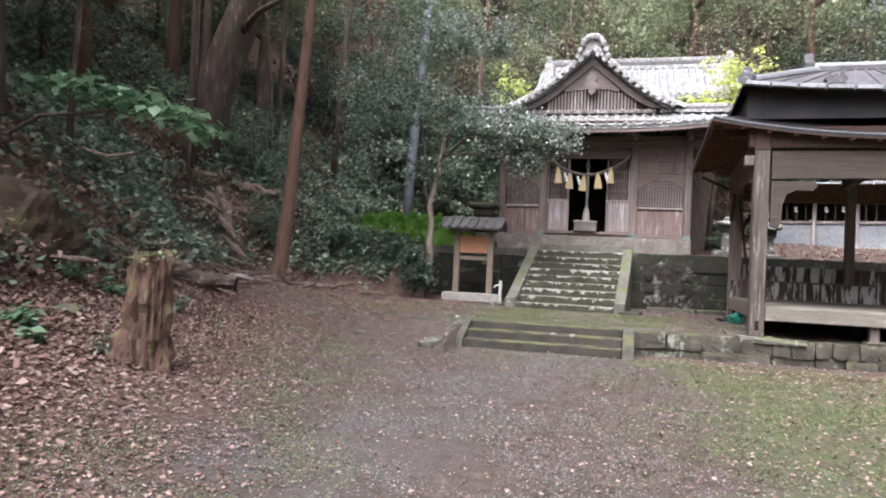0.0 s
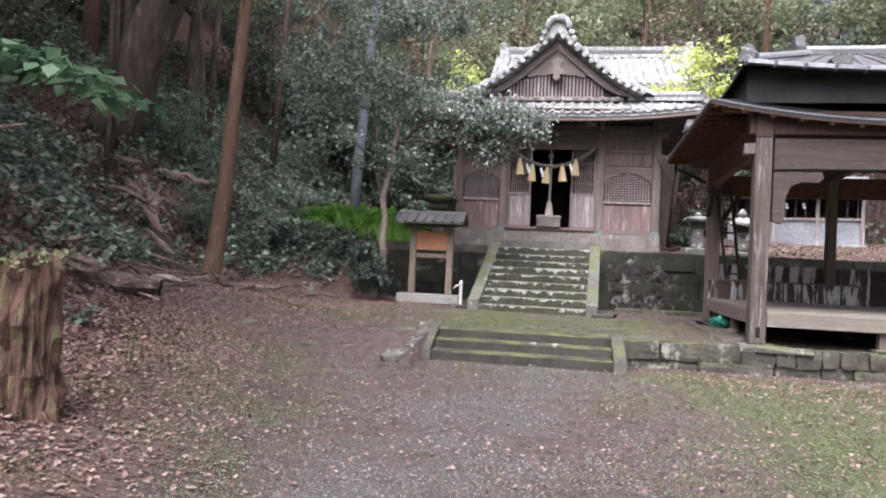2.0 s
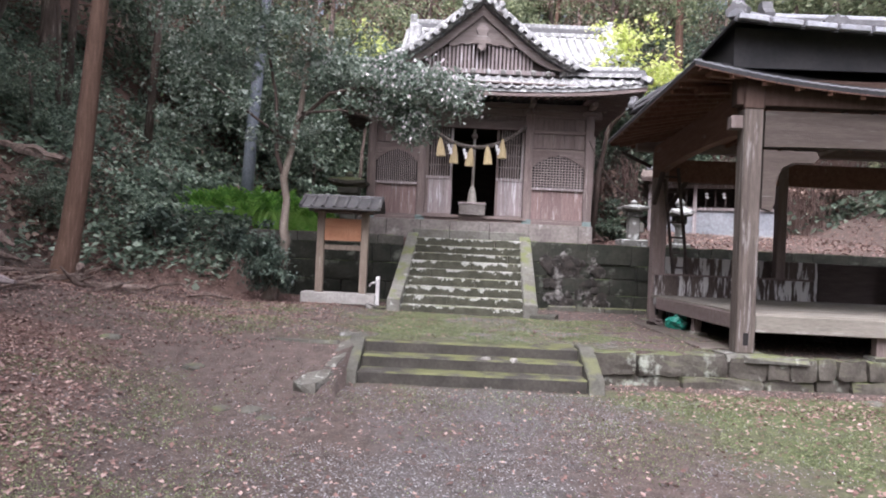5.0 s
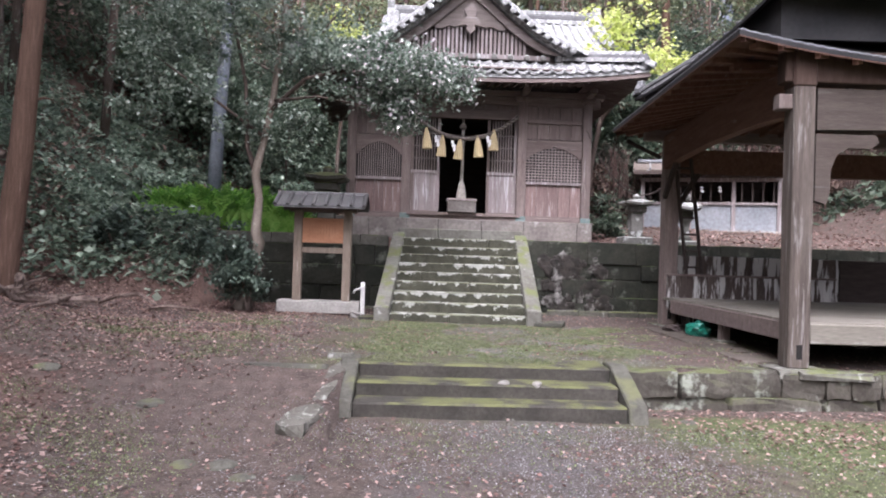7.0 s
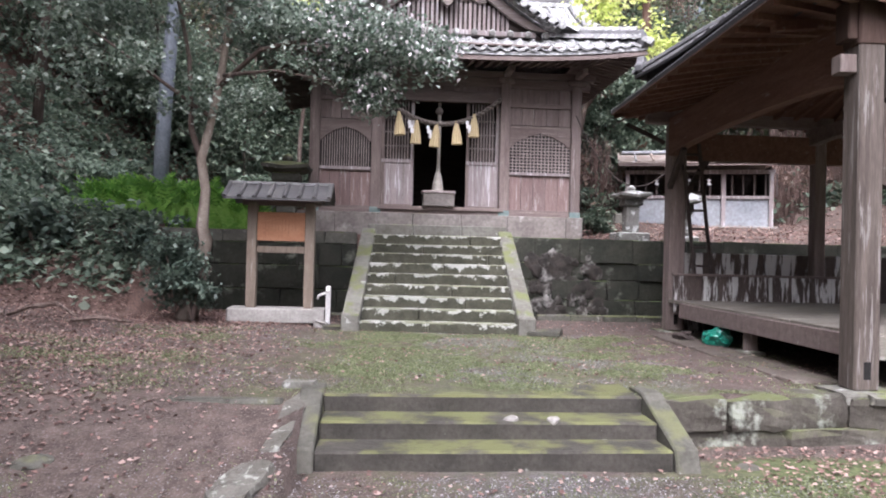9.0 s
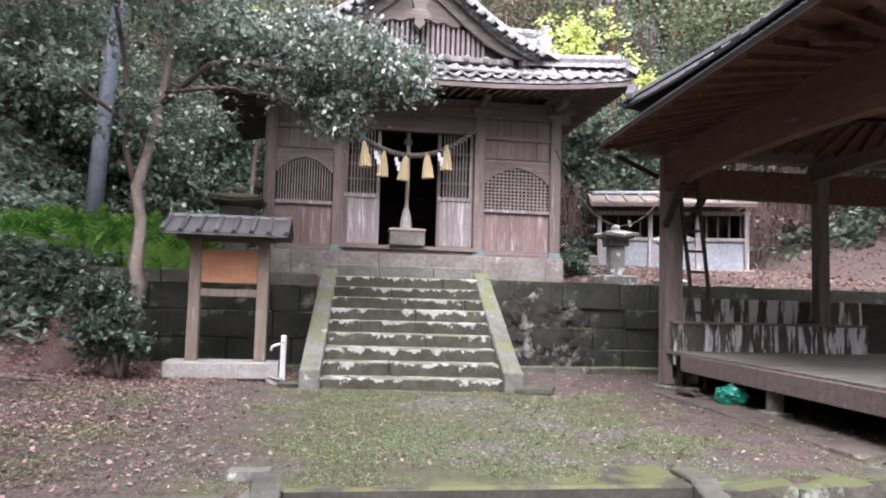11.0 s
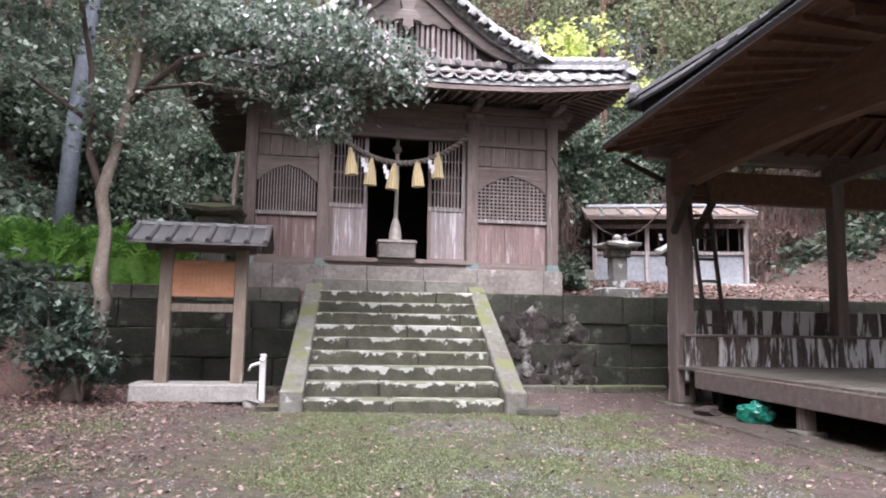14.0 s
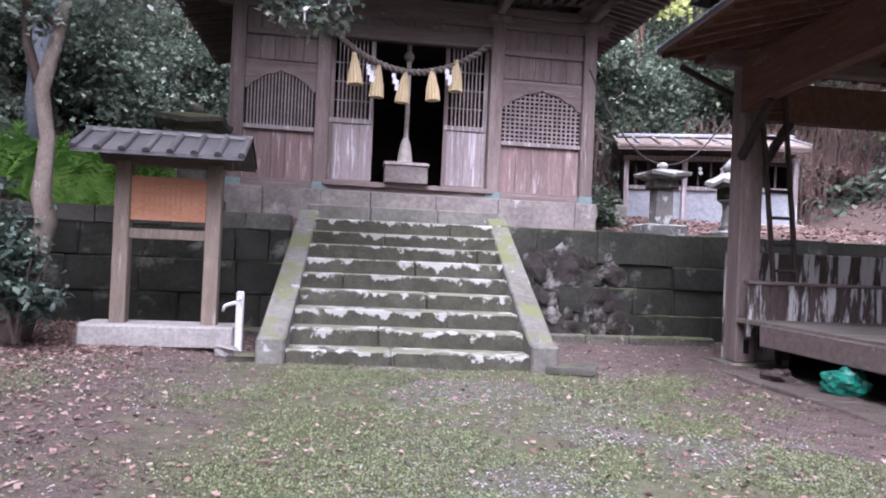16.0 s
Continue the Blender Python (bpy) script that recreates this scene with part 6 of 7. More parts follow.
# ---- trees ----
def cloud(rnd, centre, radii, n, shell=0.35):
    """Points in an uneven ellipsoid, thicker towards its skin."""
    out = []
    while len(out) < n:
        v = Vector((rnd.gauss(0, 1), rnd.gauss(0, 1), rnd.gauss(0, 1))).normalized() * (shell + (1 - shell) * rnd.random() ** 0.6)
        w = 1 + 0.5 * noise.noise(v * 2.1 + Vector(centre))
        if noise.noise(v * 3.3 + Vector(centre) * 1.7) < -0.22:
            continue
        out.append((centre[0] + v.x * radii[0] * w, centre[1] + v.y * radii[1] * w, centre[2] + v.z * radii[2] * w))
    return out


def clusters(rnd, centre, radii, k, n, r):
    pts = []
    for c in cloud(rnd, centre, radii, k, 0.3):
        rr = r * rnd.uniform(0.6, 1.3)
        pts += [(c[0] + rnd.gauss(0, rr), c[1] + rnd.gauss(0, rr), c[2] + rnd.gauss(0, rr * 0.6)) for _ in range(n)]
    return pts


def crown_part(e, pts, size, mm, rnd, flat=0.5, droop=0.25, name="crown"):
    ob = new(name, leaves_mesh(name, pts, size, mm, rnd, flat, droop=droop))
    ob.parent = e
    return ob


def broadleaf(at, seed, h, crown_r, mm, bark, label, leaf=0.2, trunk_r=0.22, lean=(0, 0), base=0.45, k=46, n=150):
    rnd = random.Random(seed)
    e = thing("tree", at, label, "tree", "woodland trees")
    bm = bmesh.new()
    pts = [Vector((lean[0] * t * t + 0.15 * rnd.gauss(0, 1) * t, lean[1] * t * t + 0.15 * rnd.gauss(0, 1) * t, h * t - 0.4)) for t in [i / 7 for i in range(8)]]
    tube(bm, pts, [trunk_r * (1.35 - 1.1 * i / 7) if i else trunk_r * 1.7 for i in range(8)], 10, True, 0.2)
    part("trunk", bm, bark, e, smooth=True)
    for i in range(6):
        a = rnd.uniform(0, 6.28)
        f = rnd.uniform(base, 0.9)
        p = pts[0].lerp(pts[-1], f)
        l = crown_r * rnd.uniform(0.5, 1.0)
        q = p + Vector((math.cos(a) * l, math.sin(a) * l, l * 0.45))
        bm = bmesh.new()
        tube(bm, [p, p.lerp(q, 0.5) + Vector((0, 0, 0.25)), q], [trunk_r * 0.4, trunk_r * 0.25, 0.03], 6)
        part("limb", bm, bark, e, smooth=True)
    c = (lean[0] * 0.7, lean[1] * 0.7, h * (0.5 + base / 2))
    crown_part(e, clusters(rnd, c, (crown_r, crown_r, h * (1 - base) * 0.58), k, n, crown_r * 0.17), leaf, mm, rnd)
    return e


protos = [
    broadleaf((-60, 60, 10), 1, 13, 3.6, L_DARK, M_OLDBARK, "tall dark evergreen tree on the wooded slope", 0.2, 0.28, (0.6, 0.2), 0.35, 48, 125),
    broadleaf((-66, 60, 10), 2, 10, 3.0, L_MID, M_OLDBARK, "broadleaf tree with dull green crown on the slope", 0.19, 0.2, (-0.7, 0.4), 0.25, 44, 120),
    broadleaf((-72, 60, 10), 3, 15, 3.4, L_MID, M_BARK, "tall slim woodland tree with high thin crown", 0.18, 0.2, (0.3, -0.3), 0.45, 36, 115),
    broadleaf((-78, 60, 10), 4, 6, 2.6, L_BLUE, M_OLDBARK, "low bushy evergreen on the wooded slope", 0.17, 0.12, (0.4, 0.3), 0.1, 42, 130),
    broadleaf((-84, 60, 10), 5, 12, 3.2, L_BROWN, M_OLDBARK, "thin half-bare tree with withered leaves", 0.15, 0.18, (0.5, 0.3), 0.3, 26, 90),
]
tr = random.Random(21)
spots = []
for i in range(2600):
    x, y = tr.uniform(-34, 36), tr.uniform(0, 58)
    if -x > 1.15 * y + 6 or x > 1.0 * y - 6:
        continue
    d = foot(y) - x
    if y < 21.5 and -17.5 < x < -8:
        continue
    west = d > 5.5 and x > -34
    north = y > 33.5 and x > -14
    east = x > 12.5 and y > 23
    if not (west or north or east):
        continue
    if x > -3 and y < 33:
        if not east:
            continue
    near = 2.0 if d > 0 and d < 9 and y < 34 else 3.0 if y < 45 else 3.8
    if all((x - a) ** 2 + (y - b) ** 2 > near * near for a, b, _ in spots):
        spots.append((x, y, d))
for x, y, d in spots[:112]:
    r = tr.random()
    if d > 0 and d < 7:
        k = 3 if r < 0.7 else (0 if r < 0.85 else 1)
    else:
        k = 0 if r < 0.3 else 1 if r < 0.52 else 2 if r < 0.74 else 3 if r < 0.9 else 4
    if y > 33 and k == 0:
        k = tr.choice((1, 2, 0, 3))
    s = tr.uniform(0.8, 1.2)
    copy_thing(protos[k], pose(x, y, gz(x, y) - 0.2, 0, 0, tr.uniform(0, 360)) @ Matrix.Diagonal((s, s, s * tr.uniform(0.9, 1.15), 1)))

back = random.Random(23)
for i in range(26):
    x, y = -18 + 44 * i / 25 + back.uniform(-0.8, 0.8), 47 + back.uniform(0, 9)
    s = back.uniform(1.0, 1.35)
    copy_thing(protos[back.choice((0, 0, 1, 2))], pose(x, y, gz(x, y) - 0.2, 0, 0, back.uniform(0, 360)) @ Matrix.Diagonal((s, s, s, 1)))
# trees added mostly out of view, to shade the left slope and stage side
for x, y, k in ((-11.2, 5.2, 0), (-13.4, 8.2, 0), (-12.9, 11.2, 0), (-15.8, 9.6, 0), (-17.5, 13.0, 0), (-10.8, 2.2, 0), (-9.8, -1.5, 0), (-12.5, 6.5, 0), (-14.0, 10.5, 2), (15.0, 25.0, 1), (16.0, 19.5, 0), (15.0, 14.0, 1), (17.0, 9.0, 0)):
    copy_thing(protos[k], pose(x, y, gz(x, y) - 0.2, 0, 0, 40 * y))


def build_camellia():
    rnd = random.Random(5)
    e = thing("camellia_tree", (-5.86, 19.13, 0.86), "slender camellia tree with glossy leaves and pale blossoms", "tree")
    bm = bmesh.new()
    tube(bm, [(-0.12, 0, -0.15), (0.0, 0, 0.12), (0.1, 0, 0.75), (0.16, 0, 1.15), (0.1, 0, 1.4), (0.15, 0, 2.0), (0.06, 0, 2.5), (0.2, 0, 3.1), (0.36, 0, 3.95), (0.45, 0, 4.8), (0.55, 0.1, 6.5),
              (0.5, 0.2, 8.0)], [0.17, 0.12, 0.095, 0.11, 0.1, 0.075, 0.08, 0.065, 0.06, 0.055, 0.04, 0.02], 12, True, 0.3)
    part("trunk", bm, M_TRUNK, e, smooth=True)
    limbs = [([(0.06, 0, 2.5), (-0.12, 0.05, 3.0), (-0.2, 0.1, 4.2), (-0.6, 0.2, 6.0), (-1.0, 0.2, 7.2)], 0.06), ([(0.3, 0, 3.7), (1.0, -0.2, 4.3), (2.0, -0.4, 4.5), (3.2, -0.5, 4.2), (4.0, -0.5, 4.15)], 0.05),
             ([(0.2, 0, 3.2), (-0.8, -0.3, 3.9), (-1.8, -0.4, 4.6)], 0.04), ([(0.4, 0, 4.4), (1.2, 0.4, 5.4), (1.9, 0.6, 6.4)], 0.045), ([(0.36, 0, 3.9), (1.3, -0.5, 3.9), (2.2, -0.8, 3.7)], 0.035)]
    for pts, r in limbs:
        bm = bmesh.new()
        tube(bm, pts, [r * (1 - 0.75 * i / (len(pts) - 1)) for i in range(len(pts))], 7)
        part("limb", bm, M_OLDBARK, e, smooth=True)
    P = []
    for c, r, n in (((-0.9, 0, 5.6), (1.7, 1.3, 1.7), 26), ((0.6, 0, 6.2), (1.5, 1.3, 1.6), 26), ((-1.6, -0.3, 4.2), (1.1, 1.0, 1.0), 13), ((1.2, -0.1, 4.9), (1.2, 0.9, 0.8), 22),
                    ((2.2, -0.4, 4.55), (1.0, 0.8, 0.62), 20), ((3.1, -0.5, 4.25), (0.8, 0.7, 0.55), 17), ((3.75, -0.5, 4.2), (0.5, 0.5, 0.35), 5), ((2.75, -0.5, 3.72), (0.7, 0.5, 0.42), 13),
                    ((1.0, 0.2, 7.6), (1.6, 1.3, 1.0), 18), ((-0.9, 0, 7.6), (1.6, 1.2, 1.0), 18), ((0.2, -0.3, 3.5), (0.9, 0.8, 0.45), 7), ((-2.0, 0, 5.8), (1.0, 1.0, 1.3), 12)):
        P += clusters(rnd, c, r, n, 130, 0.2)
    crown_part(e, P, 0.085, L_CAM, rnd, 0.55, 0.2)
    B = [p for p in rnd.sample(P, 5200) if p[0] > 1.8 and p[2] < 5.0][:900]
    ob = crown_part(e, [(a, b - 0.06, c) for a, b, c in B], 0.075, L_PINK, rnd, 0.9, 0.0, "blossom")
    ob["kind"] = "stuff"
    return e


build_camellia()


def build_shrub(at, r, n, mm, label, leaf=0.1, seed=8):
    rnd = random.Random(seed)
    e = thing("shrub", at, label, "shrub", "shrubs")
    for i in range(6):
        a = rnd.uniform(0, 6.28)
        bm = bmesh.new()
        tube(bm, [(0, 0, -0.1), (math.cos(a) * r[0] * 0.3, math.sin(a) * r[1] * 0.3, r[2] * 0.8), (math.cos(a) * r[0] * 0.7, math.sin(a) * r[1] * 0.7, r[2] * 1.5)], [0.03, 0.02, 0.008], 5)
        part("stem", bm, M_OLDBARK, e)
    crown_part(e, clusters(rnd, (0, 0, r[2]), r, n, 60, 0.11), leaf, mm, rnd, 0.5, 0.3, "foliage")
    return e


build_shrub((-6.12, 18.95, 0.95), (0.5, 0.4, 0.68), 44, L_SHADE, "dark glossy shrub at the camellia foot", 0.08, 8)
build_shrub((-5.75, 18.7, 0.85), (0.4, 0.35, 0.5), 22, L_SHADE, "small glossy shrub sprouting by the trunk", 0.08, 9)
build_shrub((-8.9, 20.3, gz(-8.9, 20.3)), (0.6, 0.4, 0.4), 20, L_SHADE, "dark shrub on the earth bank", 0.12, 12)
build_shrub((-7.3, 20.4, gz(-7.3, 20.4)), (0.4, 0.3, 0.3), 12, L_SHADE, "small dark shrub by the wall end", 0.11, 20)
build_shrub((2.7, 25.2, 2.5), (0.4, 0.4, 0.34), 12, L_BLUE, "green shrub behind the shrine corner", 0.13, 10)
build_shrub((3.4, 31.8, 3.4), (1.5, 1.0, 1.2), 34, L_BROWN, "withered brush on the bank behind", 0.15, 13)
build_shrub((11.8, 30.8, gz(11.8, 30.8)), (1.3, 1.0, 0.8), 20, L_BROWN, "withered brush on the litter bank", 0.13, 14)
build_shrub((10.2, 32.0, gz(10.2, 32.0)), (1.6, 1.0, 1.1), 26, L_BROWN, "withered brush on the litter bank", 0.13, 15)
build_shrub((14.2, 29.5, gz(14.2, 29.5)), (1.6, 1.0, 1.0), 24, L_MID, "thin green brush on the litter bank", 0.13, 16)
build_shrub((-5.9, 28.2, 2.5), (1.5, 1.0, 1.0), 40, L_IVY, "leafy shrub beside the hall wall", 0.14, 17)
build_shrub((-7.4, 25.0, 2.4), (1.6, 1.0, 0.6), 44, L_IVY, "leafy undergrowth bush behind the ferns", 0.14, 18)
build_shrub((-10.2, 24.8, gz(-10.2, 24.8)), (1.6, 1.0, 0.7), 46, L_IVY, "leafy undergrowth bush behind the ferns", 0.14, 19)


def build_maple():
    rnd = random.Random(31)
    e = thing("maple_tree", (2.5, 27.2, 2.8), "young tree with sunlit yellow-green leaves beside the roof", "tree")
    for pts, r in (([(0, 0, -0.2), (0.1, -0.2, 2.0), (0.4, -0.6, 4.0), (0.7, -1.2, 5.2)], 0.12), ([(0.2, -0.4, 3.2), (1.2, -0.8, 4.6), (2.0, -0.8, 6.0)], 0.06),
                   ([(0.4, -0.6, 4.0), (-0.2, -1.4, 4.5), (-0.8, -2.0, 4.6)], 0.05)):
        bm = bmesh.new()
        tube(bm, pts, [r * (1 - 0.8 * i / (len(pts) - 1)) for i in range(len(pts))], 8)
        part("trunk" if r > 0.1 else "limb", bm, M_OLDBARK, e, smooth=True)
    P = []
    for c, rr, n in (((1.1, -1.4, 5.0), (1.5, 0.9, 0.5), 30), ((-0.6, -1.9, 4.75), (0.9, 0.7, 0.4), 20), ((2.1, -0.9, 5.2), (0.9, 0.8, 0.6), 14), ((1.0, -1.2, 6.2), (0.8, 0.7, 0.7), 10),
                     ((0.2, -1.6, 5.9), (0.7, 0.6, 0.6), 10)):
        P += clusters(rnd, c, rr, n, 26, 0.15)
    crown_part(e, P, 0.14, L_YELL, rnd, 0.35, 0.3)
    e2 = thing("maple_tree", (-5.6, 29.5, 2.5), "slim yellowing young tree behind the hall roof", "tree")
    bm = bmesh.new()
    tube(bm, [(0, 0, -0.2), (0.1, 0, 3.0), (0.4, -0.2, 6.4)], [0.1, 0.07, 0.02], 8)
    part("trunk", bm, M_OLDBARK, e2)
    crown_part(e2, clusters(rnd, (0.6, -0.3, 6.0), (1.0, 0.8, 1.6), 26, 40, 0.2), 0.14, L_YELL, rnd, 0.4, 0.3)


build_maple()


def build_cedar():
    rnd = random.Random(4)
    e = thing("cedar_tree", (-9.4, 17.2, 0.95), "straight reddish cedar trunk leaning a little", "tree")
    bm = bmesh.new()
    tube(bm, [(-0.05, 0, -0.3), (0.0, 0, 0.1), (0.12, 0, 1.0), (0.27, 0, 2.5), (0.37, 0, 4.3), (0.5, 0, 6.1), (0.7, 0, 9), (0.9, 0, 13), (1.0, 0, 17)],
         [0.34, 0.25, 0.195, 0.17, 0.16, 0.145, 0.12, 0.08, 0.03], 14, True, 0.12)
    part("trunk", bm, M_BARK, e, smooth=True)
    for z, a in ((3.2, 0.4), (5.2, 2.8), (6.6, 5.0), (4.4, 1.9)):
        bm = bmesh.new()
        x = 0.27 + 0.06 * (z - 2.5)
        tube(bm, [(x, 0, z), (x + 0.25 * math.cos(a), 0.25 * math.sin(a), z + 0.12), (x + 0.4 * math.cos(a), 0.4 * math.sin(a), z + 0.1)], [0.03, 0.02, 0.008], 5)
        part("dead_twig", bm, M_BARK, e)
    P = []
    for i in range(9):
        P += clusters(rnd, (0.85, 0, 10.5 + i * 0.85), (1.9 - i * 0.17, 1.9 - i * 0.17, 0.5), 8, 60, 0.3)
    crown_part(e, P, 0.2, L_DARK, rnd, 0.3, 0.5)
    z0 = gz(-14.2, 20.6)
    e = thing("old_tree", (-14.2, 20.6, z0), "massive old trunk leaning out from the dark slope", "tree")
    bm = bmesh.new()
    tube(bm, [(-0.3, 0, -0.6), (0.0, 0, 0.5), (0.35, 0, 1.8), (1.0, 0, 3.6), (1.7, 0, 5.4), (2.3, 0, 7.5), (2.6, 0, 10)], [1.1, 0.75, 0.62, 0.58, 0.54, 0.46, 0.3], 18, True, 0.3)
    part("trunk", bm, M_OLDBARK, e, smooth=True)
    for pts in ([(0.9, 0, 3.4), (2.2, -0.6, 4.2), (3.6, -0.9, 4.6), (4.8, -1.0, 5.5)], [(1.7, 0, 5.4), (0.4, -0.6, 6.8), (-0.6, -0.8, 8.5)], [(2.0, 0, 6.4), (3.8, 0.2, 7.2), (5.5, 0.3, 7.6)]):
        bm = bmesh.new()
        tube(bm, pts, [0.16, 0.11, 0.07, 0.03][:len(pts)], 8)
        part("limb", bm, M_OLDBARK, e, smooth=True)
    P = clusters(rnd, (2.6, 0, 10.0), (3.8, 3.0, 2.0), 46, 120, 0.45)
    crown_part(e, P, 0.18, L_DARK, rnd, 0.5, 0.3)


build_cedar()

# slim bare trunks in the wood
tb = random.Random(77)
for i in range(26):
    x, y = tb.uniform(-22, -11), tb.uniform(6, 30)
    if foot(y) - x < 1.8:
        continue
    e = thing("slim_tree", (x, y, gz(x, y)), "slim dark bare trunk in the shade of the wood", "tree", "slim trunks")
    bm = bmesh.new()
    h = tb.uniform(8, 14)
    l = tb.uniform(-0.8, 1.4)
    r = tb.uniform(0.06, 0.17)
    tube(bm, [(0, 0, -0.3), (l * 0.2, tb.gauss(0, 0.1), h * 0.35), (l * 0.6, tb.gauss(0, 0.1), h * 0.7), (l, 0, h)], [r * 1.2, r, r * 0.8, r * 0.4], 8)
    part("trunk", bm, M_OLDBARK, e, smooth=True)


# branch with broad leaves hanging out from the slope
def build_bough():
    rnd = random.Random(15)
    e = thing("leafy_bough", (-8.6, 9.3, gz(-8.6, 9.3)), "drooping bough with broad pale green leaves", "branch")
    b = 3.75 - gz(-8.6, 9.3)
    bm = bmesh.new()
    tube(bm, [(-3.4, 1.2, gz(-12.0, 10.5) - gz(-8.6, 9.3) - 0.1), (-2.4, 0.8, b * 0.95), (-1.2, 0.3, b + 0.1), (0.0, 0, b + 0.05), (0.8, -0.1, b + 0.1), (1.6, -0.2, b - 0.2), (2.1, -0.25, b - 0.45)], [0.04, 0.035, 0.03, 0.03, 0.025, 0.015, 0.01], 7)
    part("stem", bm, M_OLDBARK, e, smooth=True)
    P = []
    for i in range(420):
        k = rnd.random()
        P.append((-0.5 + 2.7 * k + rnd.gauss(0, 0.12), rnd.gauss(0, 0.28) - 0.1, b + 0.32 - 0.75 * k * k + rnd.gauss(0, 0.1) + 0.14))
    ob = crown_part(e, P, 0.21, L_BOUGH, rnd, 0.3, 0.35, "foliage")
    ob["kind"] = "stuff"
    bm = bmesh.new()
    tube(bm, [(0.2, -0.3, b - 0.55), (0.7, -0.35, b - 0.68), (1.2, -0.35, b - 0.62)], [0.02, 0.03, 0.02], 6)
    part("bare_twig", bm, M_ROT, e)


build_bough()


# ---- ferns on the wall top ----
def build_fern(at, seed, label):
    rnd = random.Random(seed)
    e = thing("fern_clump", at, label, "fern", "fern clumps")
    for j in range(16):
        a = rnd.uniform(0, 6.28)
        L = rnd.uniform(0.55, 0.95)
        out = rnd.uniform(0.25, 0.6) * L
        V, F = [], []
        n = 16
        for i in range(1, n):
            k = i / n
            r = out * k ** 1.5
            z = L * (k - 0.28 * k ** 3)
            cx, cy = r * math.cos(a), r * math.sin(a)
            w = 0.13 * math.sin(math.pi * (0.12 + 0.88 * k)) + 0.01
            sx, sy = -math.sin(a), math.cos(a)
            for s in (-1, 1):
                b = len(V)
                tip = (cx + s * w * sx + 0.03 * math.cos(a), cy + s * w * sy + 0.03 * math.sin(a), z + 0.05 - 0.02 * rnd.random())
                V += [(cx, cy, z - 0.012), (cx + s * w * 0.5 * sx, cy + s * w * 0.5 * sy, z + 0.012), tip, (cx + s * w * 0.45 * sx, cy + s * w * 0.45 * sy, z + 0.045), (cx, cy, z + 0.018)]
                F.append((b, b + 1, b + 2, b + 3, b + 4))
        f = new("frond", raw("frond", V, F, L_FERN))
        f.parent = e
        f.matrix_basis = pose(rnd.gauss(0, 0.1), rnd.gauss(0, 0.1), 0)
    return e


ferns = [build_fern((-8.8, 22.2, 2.45), s, "bright green fern clump on the wall top") for s in (1, 2)]
ft = random.Random(6)
for i in range(30):
    x = -8.7 + 3.1 * (i / 29) + ft.uniform(-0.15, 0.15)
    y = 21.75 + ft.uniform(0, 1.3)
    s = ft.uniform(1.15, 1.6)
    copy_thing(ferns[i % 2], pose(x, y, gz(x, y) - 0.02, 0, 0, ft.uniform(0, 360)) @ Matrix.Diagonal((s, s, s, 1)))


# ---- undergrowth, leaf litter, grass ----
def scatter(name, n, xr, yr, keep, size, mm, label, category, seed, lift=(0.0, 0.02), flat=0.25, droop=0.0):
    rnd = random.Random(seed)
    pts = []
    tries = 0
    while len(pts) < n and tries < n * 12:
        tries += 1
        x, y = rnd.uniform(*xr), rnd.uniform(*yr)
        k = keep(x, y)
        if rnd.random() < k:
            pts.append((x, y, gz(x, y) + rnd.uniform(*lift)))
    return tagged(new(name, leaves_mesh(name, pts, size, mm, rnd, flat, droop=droop)), label, category, kind="stuff")


def hill_mask(x, y):
    d = foot(y) - x
    if y < 21 and 12.6 < y and (x + 12.0) ** 2 + (y - 18.6) ** 2 < 2.9:
        return 0.12
    if y > 19.0 and x < -7.2 - 0.3 * noise.noise(Vector((x, y, 0))) and y < 30:
        d = max(d, 0.9) + 0.3
    if d < -0.2 or (-3.3 < x):
        return 0
    v = noise.noise(Vector((x * 0.55, y * 0.55, 5))) + 0.35 * noise.noise(Vector((x * 1.7, y * 1.7, 8)))
    thin = 1.0 if y > 15 else 1 - 0.9 * smooth(2.0, 4.0, d) * (1 - smooth(12, 15, y))
    if -9.3 < x < -5.2 and 21.2 < y < 23.6:
        return 0.05
    if x > -10.8 and 18.5 < y < 21.4:
        thin = 0.3
    return thin * (0.2 + 0.8 * smooth(11.0, 15.0, y)) * smooth(-0.3, 0.1, v + 0.3 * smooth(8, 14, y) - 0.2) * smooth(-0.2, 0.9, d) * (1 if d < 9 else 0.5)


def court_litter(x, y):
    d = x - foot(y)
    v = 0.5 + 0.5 * noise.noise(Vector((x * 0.8, y * 0.8, 1)))
    if y > 21.4:
        return 0.6 if x > 1.5 and y > 21.6 else 0
    if 12.7 < y < 13.9 and -3.5 < x:
        return 0.15 if x > 0 and y < 13.4 else 0
    if y < 13:
        a = 1.0 - 0.93 * smooth(0.9, 4.2, d) + 0.5 * smooth(11.2, 13, y) * smooth(-0.3, 1.2, x) + 0.14 * smooth(-0.5, 3, x)
        return max(0.05, a) * (0.35 + 0.65 * v) * 0.9
    a = 0.5 - 0.43 * smooth(-6.0, -3.4, x) + 0.45 * smooth(18, 19.5, y) * (1 - smooth(-4.5, -3.2, x))
    return a * (0.3 + 0.7 * v) * 0.8


